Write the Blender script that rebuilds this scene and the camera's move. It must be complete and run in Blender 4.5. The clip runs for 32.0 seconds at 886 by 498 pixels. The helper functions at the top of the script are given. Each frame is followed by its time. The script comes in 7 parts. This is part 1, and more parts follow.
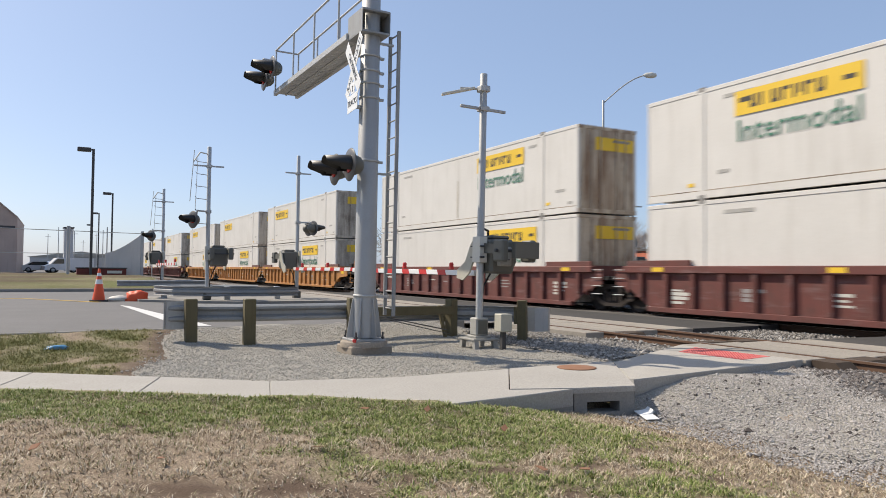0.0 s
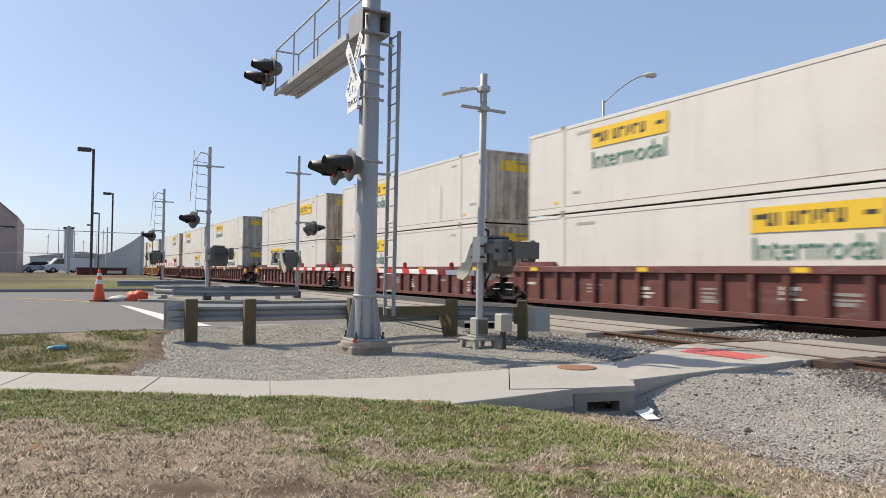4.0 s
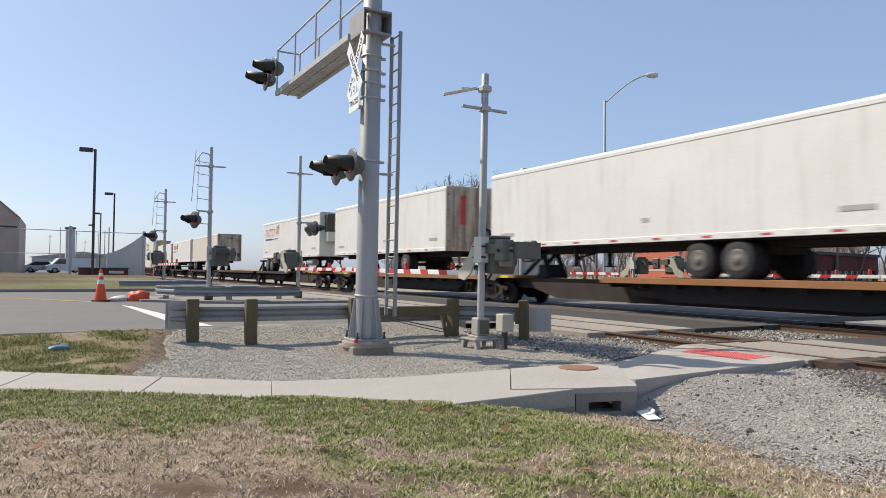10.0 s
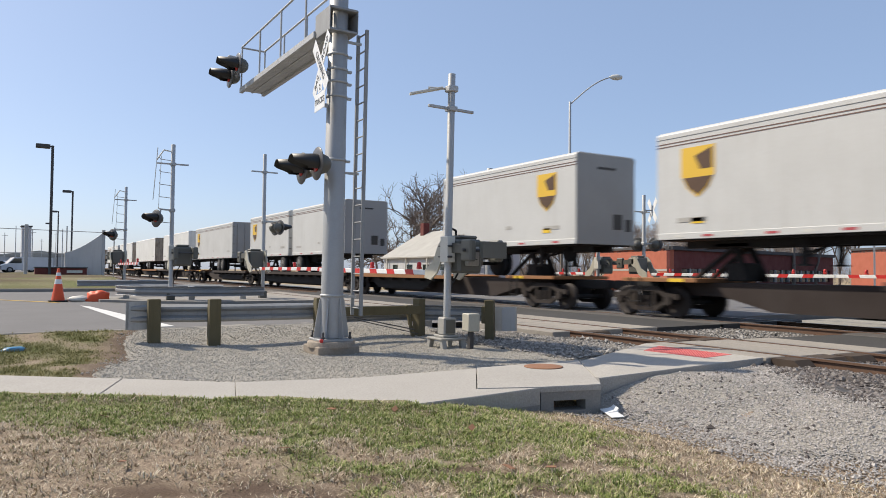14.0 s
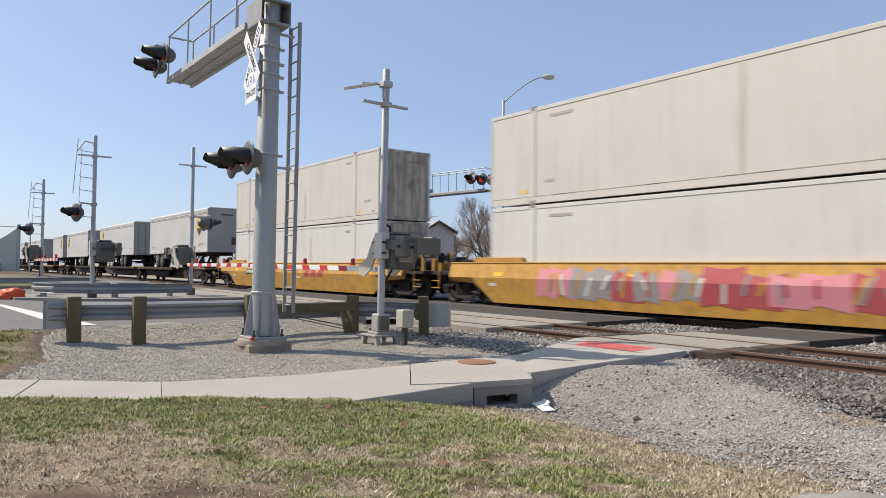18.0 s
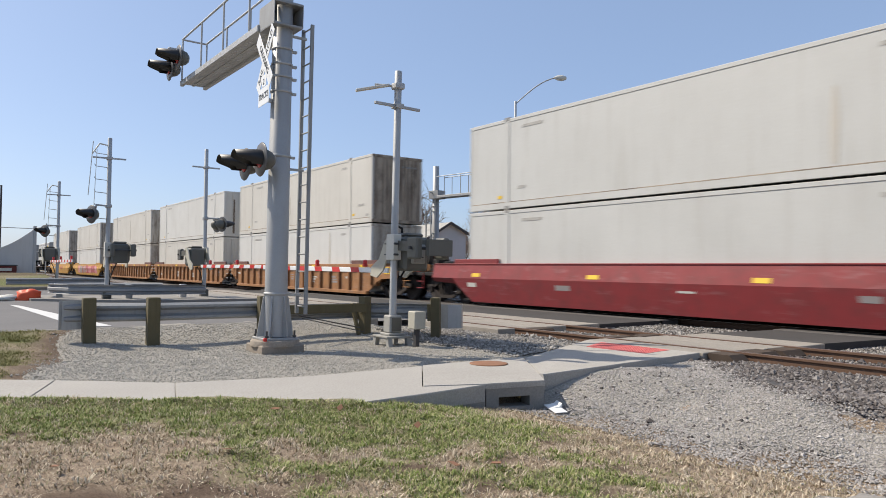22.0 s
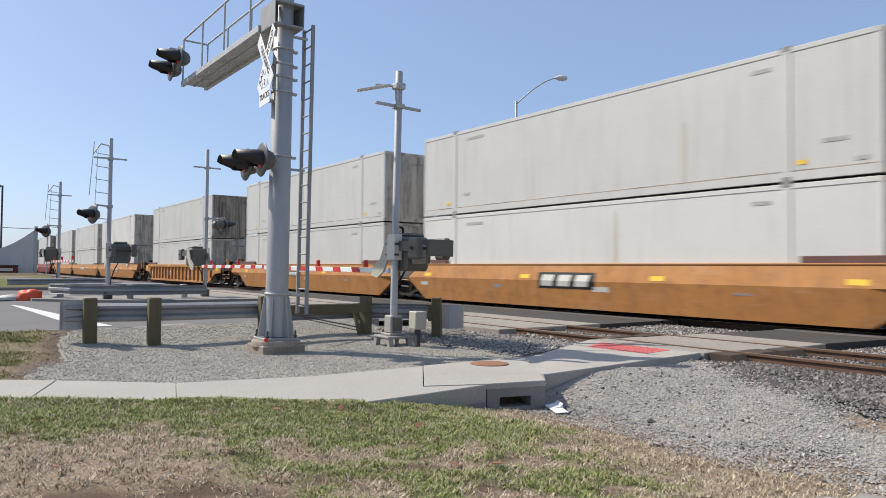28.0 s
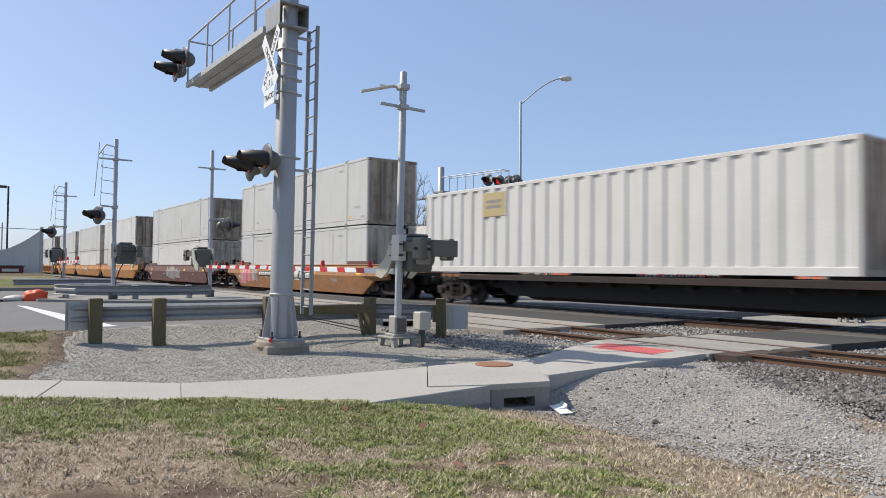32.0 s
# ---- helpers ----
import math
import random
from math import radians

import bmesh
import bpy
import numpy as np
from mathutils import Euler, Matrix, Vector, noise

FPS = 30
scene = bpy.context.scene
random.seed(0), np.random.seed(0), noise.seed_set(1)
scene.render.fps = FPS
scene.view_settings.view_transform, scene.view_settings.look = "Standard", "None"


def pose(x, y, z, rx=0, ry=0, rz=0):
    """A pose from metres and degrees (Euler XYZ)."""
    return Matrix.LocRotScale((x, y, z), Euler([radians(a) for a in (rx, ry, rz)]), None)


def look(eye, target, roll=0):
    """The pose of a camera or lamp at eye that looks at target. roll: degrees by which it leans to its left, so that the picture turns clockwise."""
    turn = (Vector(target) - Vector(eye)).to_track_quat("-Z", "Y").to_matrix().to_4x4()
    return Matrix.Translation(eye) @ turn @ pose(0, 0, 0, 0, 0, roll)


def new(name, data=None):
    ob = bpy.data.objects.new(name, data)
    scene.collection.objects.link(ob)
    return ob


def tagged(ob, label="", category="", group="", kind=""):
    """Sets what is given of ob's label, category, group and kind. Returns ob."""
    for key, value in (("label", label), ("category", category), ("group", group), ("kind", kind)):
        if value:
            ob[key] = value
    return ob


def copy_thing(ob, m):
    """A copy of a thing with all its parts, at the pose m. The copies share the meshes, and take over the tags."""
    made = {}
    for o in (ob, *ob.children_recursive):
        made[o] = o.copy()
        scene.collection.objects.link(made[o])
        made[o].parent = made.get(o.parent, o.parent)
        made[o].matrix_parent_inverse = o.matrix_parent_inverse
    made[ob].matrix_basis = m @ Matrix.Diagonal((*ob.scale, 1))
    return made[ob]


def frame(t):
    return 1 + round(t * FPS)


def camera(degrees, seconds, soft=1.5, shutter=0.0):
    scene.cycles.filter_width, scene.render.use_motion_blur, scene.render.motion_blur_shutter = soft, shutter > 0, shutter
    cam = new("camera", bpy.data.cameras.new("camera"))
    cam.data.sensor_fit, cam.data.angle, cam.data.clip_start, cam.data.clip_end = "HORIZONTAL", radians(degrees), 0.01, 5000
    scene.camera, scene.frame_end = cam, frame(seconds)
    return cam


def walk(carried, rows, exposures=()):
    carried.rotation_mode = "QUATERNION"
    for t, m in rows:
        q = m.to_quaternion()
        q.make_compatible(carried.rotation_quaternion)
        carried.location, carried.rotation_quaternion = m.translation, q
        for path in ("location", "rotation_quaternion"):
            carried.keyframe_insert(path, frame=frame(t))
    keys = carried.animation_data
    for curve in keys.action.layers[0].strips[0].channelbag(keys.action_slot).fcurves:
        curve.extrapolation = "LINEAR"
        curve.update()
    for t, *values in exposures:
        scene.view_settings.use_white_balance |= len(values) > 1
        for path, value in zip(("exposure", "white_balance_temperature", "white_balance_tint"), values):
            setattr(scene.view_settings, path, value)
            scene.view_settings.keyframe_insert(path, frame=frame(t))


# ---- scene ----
# The railway line runs along x, away from the camera towards -x; z = 0 is the top of the rails.
EYE = (0.0, 0.0, 1.23)
cam = camera(64.03, 32.0, soft=0.9, shutter=0.28)
walk(cam, [
    (0.0, pose(*EYE, 91.764, -0.515, 61.328)),
    (1.5, pose(*EYE, 91.764, -0.517, 61.375)),
    (3.5, pose(*EYE, 91.763, -0.505, 61.339)),
    (5.5, pose(*EYE, 91.767, -0.502, 61.347)),
    (7.5, pose(*EYE, 91.764, -0.513, 61.452)),
    (9.5, pose(*EYE, 91.768, -0.525, 61.453)),
    (11.5, pose(*EYE, 91.787, -0.459, 61.414)),
    (12.5, pose(*EYE, 91.765, -0.514, 61.423)),
    (13.0, pose(*EYE, 91.764, -0.526, 61.398)),
    (13.2, pose(*EYE, 91.766, -0.534, 61.092)),
    (13.5, pose(*EYE, 91.768, -0.535, 60.130)),
    (14.0, pose(*EYE, 91.763, -0.525, 58.726)),
    (14.5, pose(*EYE, 91.721, -0.528, 57.787)),
    (16.5, pose(*EYE, 91.636, -0.534, 52.872)),
    (17.0, pose(*EYE, 91.561, -0.539, 53.069)),
    (17.5, pose(*EYE, 91.525, -0.542, 53.184)),
    (18.0, pose(*EYE, 91.519, -0.523, 53.404)),
    (18.5, pose(*EYE, 91.531, -0.508, 53.591)),
    (19.0, pose(*EYE, 91.548, -0.516, 53.760)),
    (19.5, pose(*EYE, 91.556, -0.512, 53.979)),
    (20.0, pose(*EYE, 91.555, -0.512, 54.184)),
    (20.5, pose(*EYE, 91.573, -0.529, 54.305)),
    (21.0, pose(*EYE, 91.608, -0.540, 54.358)),
    (22.0, pose(*EYE, 91.623, -0.535, 54.371)),
    (25.5, pose(*EYE, 91.623, -0.533, 54.370)),
    (27.5, pose(*EYE, 91.622, -0.531, 54.384)),
    (28.0, pose(*EYE, 91.631, -0.519, 54.439)),
    (28.5, pose(*EYE, 91.647, -0.502, 54.538)),
    (29.0, pose(*EYE, 91.660, -0.507, 54.644)),
    (29.5, pose(*EYE, 91.673, -0.532, 54.715)),
    (30.0, pose(*EYE, 91.682, -0.542, 54.744)),
    (31.0, pose(*EYE, 91.681, -0.539, 54.761)),
    (32.0, pose(*EYE, 91.674, -0.531, 54.786)),
], exposures=[(0.0, 0.10, 7050, 10.5), (13.0, 0.10, 7020, 10.5), (19.0, 0.10, 6980, 10.5), (22.0, 0.09, 6880, 10.3), (25.5, 0.08, 6740, 10.0), (32.0, 0.08, 6660, 9.8)])

# ---- light ----
SUN_AZ, SUN_EL = 38.0, 46.0          # the way the light travels over the ground, and its height
world = bpy.data.worlds.new("sky")
scene.world = world
world.use_nodes = True
wn = world.node_tree.nodes
sky = wn.new("ShaderNodeTexSky")
sky.sky_type, sky.sun_disc = "NISHITA", False
sky.sun_elevation, sky.sun_rotation = radians(SUN_EL), radians(270 - SUN_AZ)
sky.air_density, sky.dust_density, sky.ozone_density = 0.8, 1.7, 2.8
sky.altitude = 300
# a milky spring haze over the clear sky
haze = wn.new("ShaderNodeMix")
haze.data_type = "RGBA"
haze.inputs[0].default_value, haze.inputs[7].default_value = 0.43, (2.55, 3.65, 5.85, 1)
world.node_tree.links.new(sky.outputs[0], haze.inputs[6])
world.node_tree.links.new(haze.outputs[2], wn["Background"].inputs[0])
wn["Background"].inputs[1].default_value = 0.15
sun = new("sun", bpy.data.lights.new("sun", "SUN"))
sun.data.energy, sun.data.angle, sun.data.color = 5.0, radians(0.5), (1.0, 0.93, 0.83)
ce = math.cos(radians(SUN_EL))
sun.matrix_basis = look((0, 0, 60), (ce * math.cos(radians(SUN_AZ)), ce * math.sin(radians(SUN_AZ)), 60 - math.sin(radians(SUN_EL))))

# ---- mesh helpers ----
class Geo:
    """Collects vertices and faces for one mesh."""
    def __init__(self):
        self.v, self.f, self.s = [], [], []

    def add(self, vs, fs, smooth=False):
        n = len(self.v)
        self.v += [tuple(p) for p in vs]
        self.f += [tuple(i + n for i in f) for f in fs]
        self.s += [smooth] * len(fs)
        return self

    def box(self, x0, x1, y0, y1, z0, z1, b=0.0, m=None):
        """A box; b rounds its edges with a chamfer."""
        b = min(b, (x1 - x0) * .45, (y1 - y0) * .45, (z1 - z0) * .45)
        if b <= 0:
            vs = [(x, y, z) for z in (z0, z1) for y in (y0, y1) for x in (x0, x1)]
            fs = [(0, 2, 3, 1), (4, 5, 7, 6), (0, 1, 5, 4), (2, 6, 7, 3), (0, 4, 6, 2), (1, 3, 7, 5)]
        else:
            lo, hi, vs, idx = (x0, y0, z0), (x1, y1, z1), [], {}
            for cx in (0, 1):
                for cy in (0, 1):
                    for cz in (0, 1):
                        c = (cx, cy, cz)
                        for ax in range(3):
                            p = [(hi[k] - b if c[k] else lo[k] + b) for k in range(3)]
                            p[ax] = hi[ax] if c[ax] else lo[ax]
                            idx[c, ax] = len(vs)
                            vs.append(tuple(p))
            fs = []
            for ax in range(3):
                u, w = (ax + 1) % 3, (ax + 2) % 3
                for s in (0, 1):
                    ring = []
                    for a, d in ((0, 0), (1, 0), (1, 1), (0, 1)):
                        c = [0, 0, 0]
                        c[ax], c[u], c[w] = s, a, d
                        ring.append(idx[tuple(c), ax])
                    fs.append(tuple(ring if s else ring[::-1]))
                for a in (0, 1):
                    for d in (0, 1):
                        c0, c1 = [0, 0, 0], [0, 0, 0]
                        c0[u] = c1[u] = a
                        c0[w] = c1[w] = d
                        c1[ax] = 1
                        c0, c1 = tuple(c0), tuple(c1)
                        q = (idx[c0, u], idx[c1, u], idx[c1, w], idx[c0, w])
                        fs.append(q if a != d else q[::-1])
            for c in [(i, j, k) for i in (0, 1) for j in (0, 1) for k in (0, 1)]:
                t = (idx[c, 0], idx[c, 1], idx[c, 2])
                fs.append(t if sum(c) % 2 else t[::-1])
        if m is not None:
            vs = [m @ Vector(p) for p in vs]
        return self.add(vs, fs)

    def tube(self, p, q, r0, r1=None, n=12, caps=True, smooth=True):
        """A round bar from p to q."""
        p, q = Vector(p), Vector(q)
        r1 = r0 if r1 is None else r1
        d = (q - p).normalized()
        u = d.orthogonal().normalized()
        w = d.cross(u)
        vs = []
        for c, r in ((p, r0), (q, r1)):
            vs += [c + r * (math.cos(2 * math.pi * i / n) * u + math.sin(2 * math.pi * i / n) * w) for i in range(n)]
        self.add(vs, [(i, (i + 1) % n, n + (i + 1) % n, n + i) for i in range(n)], smooth)
        if caps:
            self.add(vs, [tuple(range(n))[::-1], tuple(range(n, 2 * n))])
        return self

    def path(self, pts, r, n=8):
        for a, b in zip(pts, pts[1:]):
            self.tube(a, b, r, n=n)
        return self

    def lathe(self, prof, c, axis="z", n=20, smooth=True):
        """Turns a profile of (radius, height) round an axis through c."""
        vs = []
        for r, h in prof:
            for i in range(n):
                a = 2 * math.pi * i / n
                o = (r * math.cos(a), r * math.sin(a), h)
                o = {"z": o, "x": (h, o[0], o[1]), "y": (o[1], h, o[0])}[axis]
                vs.append((c[0] + o[0], c[1] + o[1], c[2] + o[2]))
        m = len(prof)
        fs = [(j * n + i, j * n + (i + 1) % n, (j + 1) * n + (i + 1) % n, (j + 1) * n + i) for j in range(m - 1) for i in range(n)]
        self.add(vs, fs, smooth)
        return self.add(vs, [tuple(range(n))[::-1], tuple(range((m - 1) * n, m * n))])

    def slab(self, poly, lo, hi, axis="y"):
        """A polygon (in the other two axes, in order) drawn out along axis from lo to hi."""
        def at(a, b, h):
            return {"y": (a, h, b), "x": (h, a, b), "z": (a, b, h)}[axis]
        n = len(poly)
        vs = [at(a, b, lo) for a, b in poly] + [at(a, b, hi) for a, b in poly]
        self.add(vs, [(i, (i + 1) % n, n + (i + 1) % n, n + i) for i in range(n)])
        return self.add(vs, [tuple(range(n))[::-1], tuple(range(n, 2 * n))])

    def sweep(self, prof, pts):
        """A profile of (across, up) points swept along a path on the ground plane."""
        vs, n = [], len(prof)
        for i, p in enumerate(pts):
            a, b = Vector(pts[max(i - 1, 0)]), Vector(pts[min(i + 1, len(pts) - 1)])
            d = (b - a)
            d.z = 0
            d.normalize()
            s = Vector((d.y, -d.x, 0))
            vs += [Vector(p) + s * a_ + Vector((0, 0, u_)) for a_, u_ in prof]
        k = len(pts)
        self.add(vs, [(j * n + i, j * n + (i + 1) % n, (j + 1) * n + (i + 1) % n, (j + 1) * n + i) for j in range(k - 1) for i in range(n)])
        return self.add(vs, [tuple(range(n))[::-1], tuple(range((k - 1) * n, k * n))])

    def mesh(self, name, mat):
        me = bpy.data.meshes.new(name)
        me.from_pydata(self.v, [], self.f)
        me.polygons.foreach_set("use_smooth", self.s)
        bm = bmesh.new()
        bm.from_mesh(me)
        if len(bm.faces) < 20000:
            bmesh.ops.recalc_face_normals(bm, faces=bm.faces)
        bm.to_mesh(me)
        bm.free()
        if mat:
            me.materials.append(mat)
        return me


def part(name, g, mat, parent=None, label=""):
    """One mesh object, under a thing or a part; g is a Geo or a finished mesh."""
    ob = new(name, g.mesh(name, mat) if isinstance(g, Geo) else g)
    ob.parent = parent
    return tagged(ob, label)


def thing(name, label, category, at=(0, 0, 0), turn=0.0, group="", kind=""):
    """An Empty that carries the parts of one thing."""
    ob = new(name)
    ob.empty_display_size = 0.2
    ob.matrix_basis = pose(*at, 0, 0, turn)
    return tagged(ob, label, category, group, kind)


def setting(name, g, mat, label, category):
    return tagged(part(name, g, mat), label, category, kind="structure")


def letters(text, size, mat, depth=0.004, name="lettering"):
    """Raised letters as a mesh that lies in the xy plane, centred."""
    cu = bpy.data.curves.new(name, "FONT")
    cu.body, cu.size, cu.extrude, cu.align_x, cu.align_y = text, size, depth, "CENTER", "CENTER"
    cu.resolution_u = 2
    ob = bpy.data.objects.new(name, cu)
    me = bpy.data.meshes.new_from_object(ob)
    bpy.data.objects.remove(ob)
    bpy.data.curves.remove(cu)
    me.materials.clear()
    me.materials.append(mat)
    return me


# ---- materials ----
def shader(name, rough=0.6, metal=0.0, spec=0.5):
    m = bpy.data.materials.new(name)
    m.use_nodes = True
    n, l = m.node_tree.nodes, m.node_tree.links
    b = n["Principled BSDF"]
    b.inputs["Roughness"].default_value, b.inputs["Metallic"].default_value = rough, metal
    b.inputs["Specular IOR Level"].default_value = spec
    return m, n, l, b


def coords(n, l, scale=(1, 1, 1), shift=0.0):
    """Object coordinates, shifted at random from object to object."""
    tc, mp = n.new("ShaderNodeTexCoord"), n.new("ShaderNodeMapping")
    mp.inputs["Scale"].default_value = scale
    l.new(tc.outputs["Object"], mp.inputs["Vector"])
    if shift:
        oi, mu = n.new("ShaderNodeObjectInfo"), n.new("ShaderNodeMath")
        mu.operation, mu.inputs[1].default_value = "MULTIPLY", shift
        l.new(oi.outputs["Random"], mu.inputs[0])
        l.new(mu.outputs[0], mp.inputs["Location"])
    return mp.outputs["Vector"]


def noise_tex(n, l, vec, scale, detail=4.0, rough=0.55):
    t = n.new("ShaderNodeTexNoise")
    t.inputs["Scale"].default_value, t.inputs["Detail"].default_value, t.inputs["Roughness"].default_value = scale, detail, rough
    l.new(vec, t.inputs["Vector"])
    return t.outputs["Fac"]


def ramp(n, l, fac, stops):
    r = n.new("ShaderNodeValToRGB")
    e = r.color_ramp.elements
    while len(e) < len(stops):
        e.new(0.5)
    for i, (p, c) in enumerate(stops):
        e[i].position = p
        e[i].color = (*c, 1) if not isinstance(c, (int, float)) else (c, c, c, 1)
    l.new(fac, r.inputs[0])
    return r.outputs[0]


def mixed(n, l, fac, a, b, mode="MIX"):
    m = n.new("ShaderNodeMix")
    m.data_type, m.blend_type = "RGBA", mode
    for k, v in ((0, fac), (6, a), (7, b)):
        if isinstance(v, (int, float)):
            m.inputs[k].default_value = v
        elif isinstance(v, tuple):
            m.inputs[k].default_value = (*v, 1)
        else:
            l.new(v, m.inputs[k])
    return m.outputs[2]


def bump(n, l, b, height, strength=0.3, dist=0.02):
    bp = n.new("ShaderNodeBump")
    bp.inputs["Strength"].default_value, bp.inputs["Distance"].default_value = strength, dist
    l.new(height, bp.inputs["Height"])
    l.new(bp.outputs[0], b.inputs["Normal"])


def paint(name, col, dirt=(0.12, 0.09, 0.06), amount=0.35, rough=0.5, streak=True, metal=0.0, scale=1.0, vary=0.06, blotch=0.0):
    """Weathered paint: blotches, downward streaks of dirt and fine grain."""
    m, n, l, b = shader(name, rough, metal)
    v = coords(n, l, (1, 1, 1), 37.0)
    big = noise_tex(n, l, v, 0.7 * scale, 5)
    vs = coords(n, l, (3.0, 3.0, 0.22), 51.0)
    run = noise_tex(n, l, vs, 1.6 * scale, 5, 0.65)
    fine = noise_tex(n, l, v, 22 * scale, 3)
    c = mixed(n, l, ramp(n, l, big, [(0.3, 0.0), (0.75, 1.0)]), col, tuple(x * (1 - vary * 2.2) for x in col))
    if streak:
        k = ramp(n, l, run, [(0.52, 0.0), (0.85, amount)])
        c = mixed(n, l, k, c, dirt)
    c = mixed(n, l, ramp(n, l, fine, [(0.35, 0.0), (0.75, amount * 0.35)]), c, dirt)
    if blotch:
        spot = noise_tex(n, l, v, 2.6, 6, 0.68)
        c = mixed(n, l, ramp(n, l, spot, [(0.46, 0.0), (0.66, blotch)]), c, dirt)
        chalk = noise_tex(n, l, coords(n, l, (0.5, 0.5, 2.2), 71.0), 1.9, 6, 0.7)
        c = mixed(n, l, ramp(n, l, chalk, [(0.55, 0.0), (0.72, blotch * 0.6)]), c, tuple(min(1, 0.5 * x + 0.22) for x in col))
    l.new(c, b.inputs["Base Color"])
    l.new(ramp(n, l, big, [(0.2, rough * 0.85), (0.8, min(1, rough * 1.25))]), b.inputs["Roughness"])
    bump(n, l, b, fine, 0.08, 0.01)
    return m


def plain(name, col, rough=0.6, metal=0.0, scale=12.0, vary=0.25, strength=0.15):
    """Plain stuff with a little grain."""
    m, n, l, b = shader(name, rough, metal)
    v = coords(n, l, (1, 1, 1), 23.0)
    f = noise_tex(n, l, v, scale, 5, 0.6)
    f2 = noise_tex(n, l, v, scale * 0.12, 3)
    c = mixed(n, l, ramp(n, l, f, [(0.3, 0.0), (0.7, 1.0)]), tuple(x * (1 - vary) for x in col), tuple(min(1, x * (1 + vary * .6)) for x in col))
    c = mixed(n, l, ramp(n, l, f2, [(0.3, 0.0), (0.7, 0.35)]), c, tuple(x * 0.72 for x in col))
    l.new(c, b.inputs["Base Color"])
    bump(n, l, b, f, strength, 0.01)
    return m


def glow(name, col, power):
    m, n, l, b = shader(name, 0.3)
    b.inputs["Base Color"].default_value = (*col, 1)
    b.inputs["Emission Color"].default_value = (*col, 1)
    b.inputs["Emission Strength"].default_value = power
    return m


GALV = paint("galvanised_steel", (0.46, 0.47, 0.47), (0.22, 0.21, 0.19), 0.5, 0.55, metal=0.4, scale=2.0)
# weathered zinc, darker than GALV to hold the shade on the rail's back
RAILGALV = paint("weathered_rail_zinc", (0.31, 0.32, 0.325), (0.16, 0.155, 0.14), 0.5, 0.6, metal=0.3, scale=2.0)
MAST = paint("grey_mast_paint", (0.37, 0.38, 0.385), (0.25, 0.22, 0.18), 0.45, 0.5, metal=0.25, scale=1.5)
DARKSTEEL = paint("dark_steel", (0.05, 0.05, 0.052), (0.10, 0.07, 0.05), 0.4, 0.55)
# black disc lifted to grey: the sun's sheen is in the base colour
DISC = paint("faded_black_disc", (0.085, 0.085, 0.085), (0.2, 0.19, 0.18), 0.4, 0.38)
BLACK = plain("black_signal_paint", (0.012, 0.012, 0.013), 0.45, vary=0.2)
SILVERBOX = paint("grey_case_paint", (0.125, 0.125, 0.108), (0.12, 0.10, 0.08), 0.45, 0.5, metal=0.2)
WHITE = paint("white_sign_face", (0.78, 0.79, 0.78), (0.4, 0.4, 0.36), 0.2, 0.4)
REDRETRO = paint("red_stripe", (0.60, 0.03, 0.025), (0.25, 0.02, 0.02), 0.3, 0.4)
REDGLASS = plain("red_lens", (0.36, 0.016, 0.014), 0.15, vary=0.1)
REDON = glow("red_lamp_alight", (1.0, 0.05, 0.03), 0.35)
ORANGE = paint("orange_plastic", (0.75, 0.09, 0.025), (0.35, 0.06, 0.03), 0.25, 0.55)
RUBBER = plain("black_rubber", (0.018, 0.018, 0.018), 0.85, vary=0.2)
WOODPOST = paint("weathered_post_wood", (0.125, 0.105, 0.055), (0.06, 0.045, 0.025), 0.6, 0.85, scale=4)
TIMBER = paint("creosoted_timber", (0.065, 0.044, 0.03), (0.03, 0.02, 0.015), 0.6, 0.9, scale=5)
OFFWHITE = paint("off_white_plastic", (0.62, 0.61, 0.55), (0.3, 0.27, 0.2), 0.3, 0.5)
BLUE = plain("blue_plastic", (0.05, 0.22, 0.38), 0.35, vary=0.2)
RUST = paint("rust_brown_rail", (0.13, 0.07, 0.042), (0.05, 0.03, 0.02), 0.5, 0.8, scale=5)
RAILTOP = plain("polished_rail_head", (0.42, 0.40, 0.38), 0.28, 0.9, vary=0.1)
GLASS, _n, _l, _b = shader("window_glass", 0.06, 0.0, 0.8)
_b.inputs["Base Color"].default_value = (0.025, 0.035, 0.035, 1)


def stony(name, cols, cell, fine, rough=0.92, depth=0.03, strength=0.8):
    """Loose stones: a voronoi of small cells in several greys, with relief."""
    m, n, l, b = shader(name, rough, 0, 0.3)
    v = coords(n, l)
    vo = n.new("ShaderNodeTexVoronoi")
    vo.inputs["Scale"].default_value = cell
    l.new(v, vo.inputs["Vector"])
    sep = n.new("ShaderNodeSeparateColor")
    l.new(vo.outputs["Color"], sep.inputs[0])
    c = ramp(n, l, sep.outputs[0], [(i / (len(cols) - 1), c) for i, c in enumerate(cols)])
    big = noise_tex(n, l, v, 0.6, 5)
    c = mixed(n, l, ramp(n, l, big, [(0.35, 0.0), (0.7, 0.5)]), c, tuple(x * 0.72 for x in cols[1]))
    g = noise_tex(n, l, v, fine, 4)
    c = mixed(n, l, ramp(n, l, g, [(0.35, 0.0), (0.8, 0.4)]), c, tuple(x * 0.5 for x in cols[0]))
    l.new(c, b.inputs["Base Color"])
    h = ramp(n, l, vo.outputs["Distance"], [(0.0, 1.0), (0.6, 0.0)])
    bump(n, l, b, h, strength, depth)
    return m


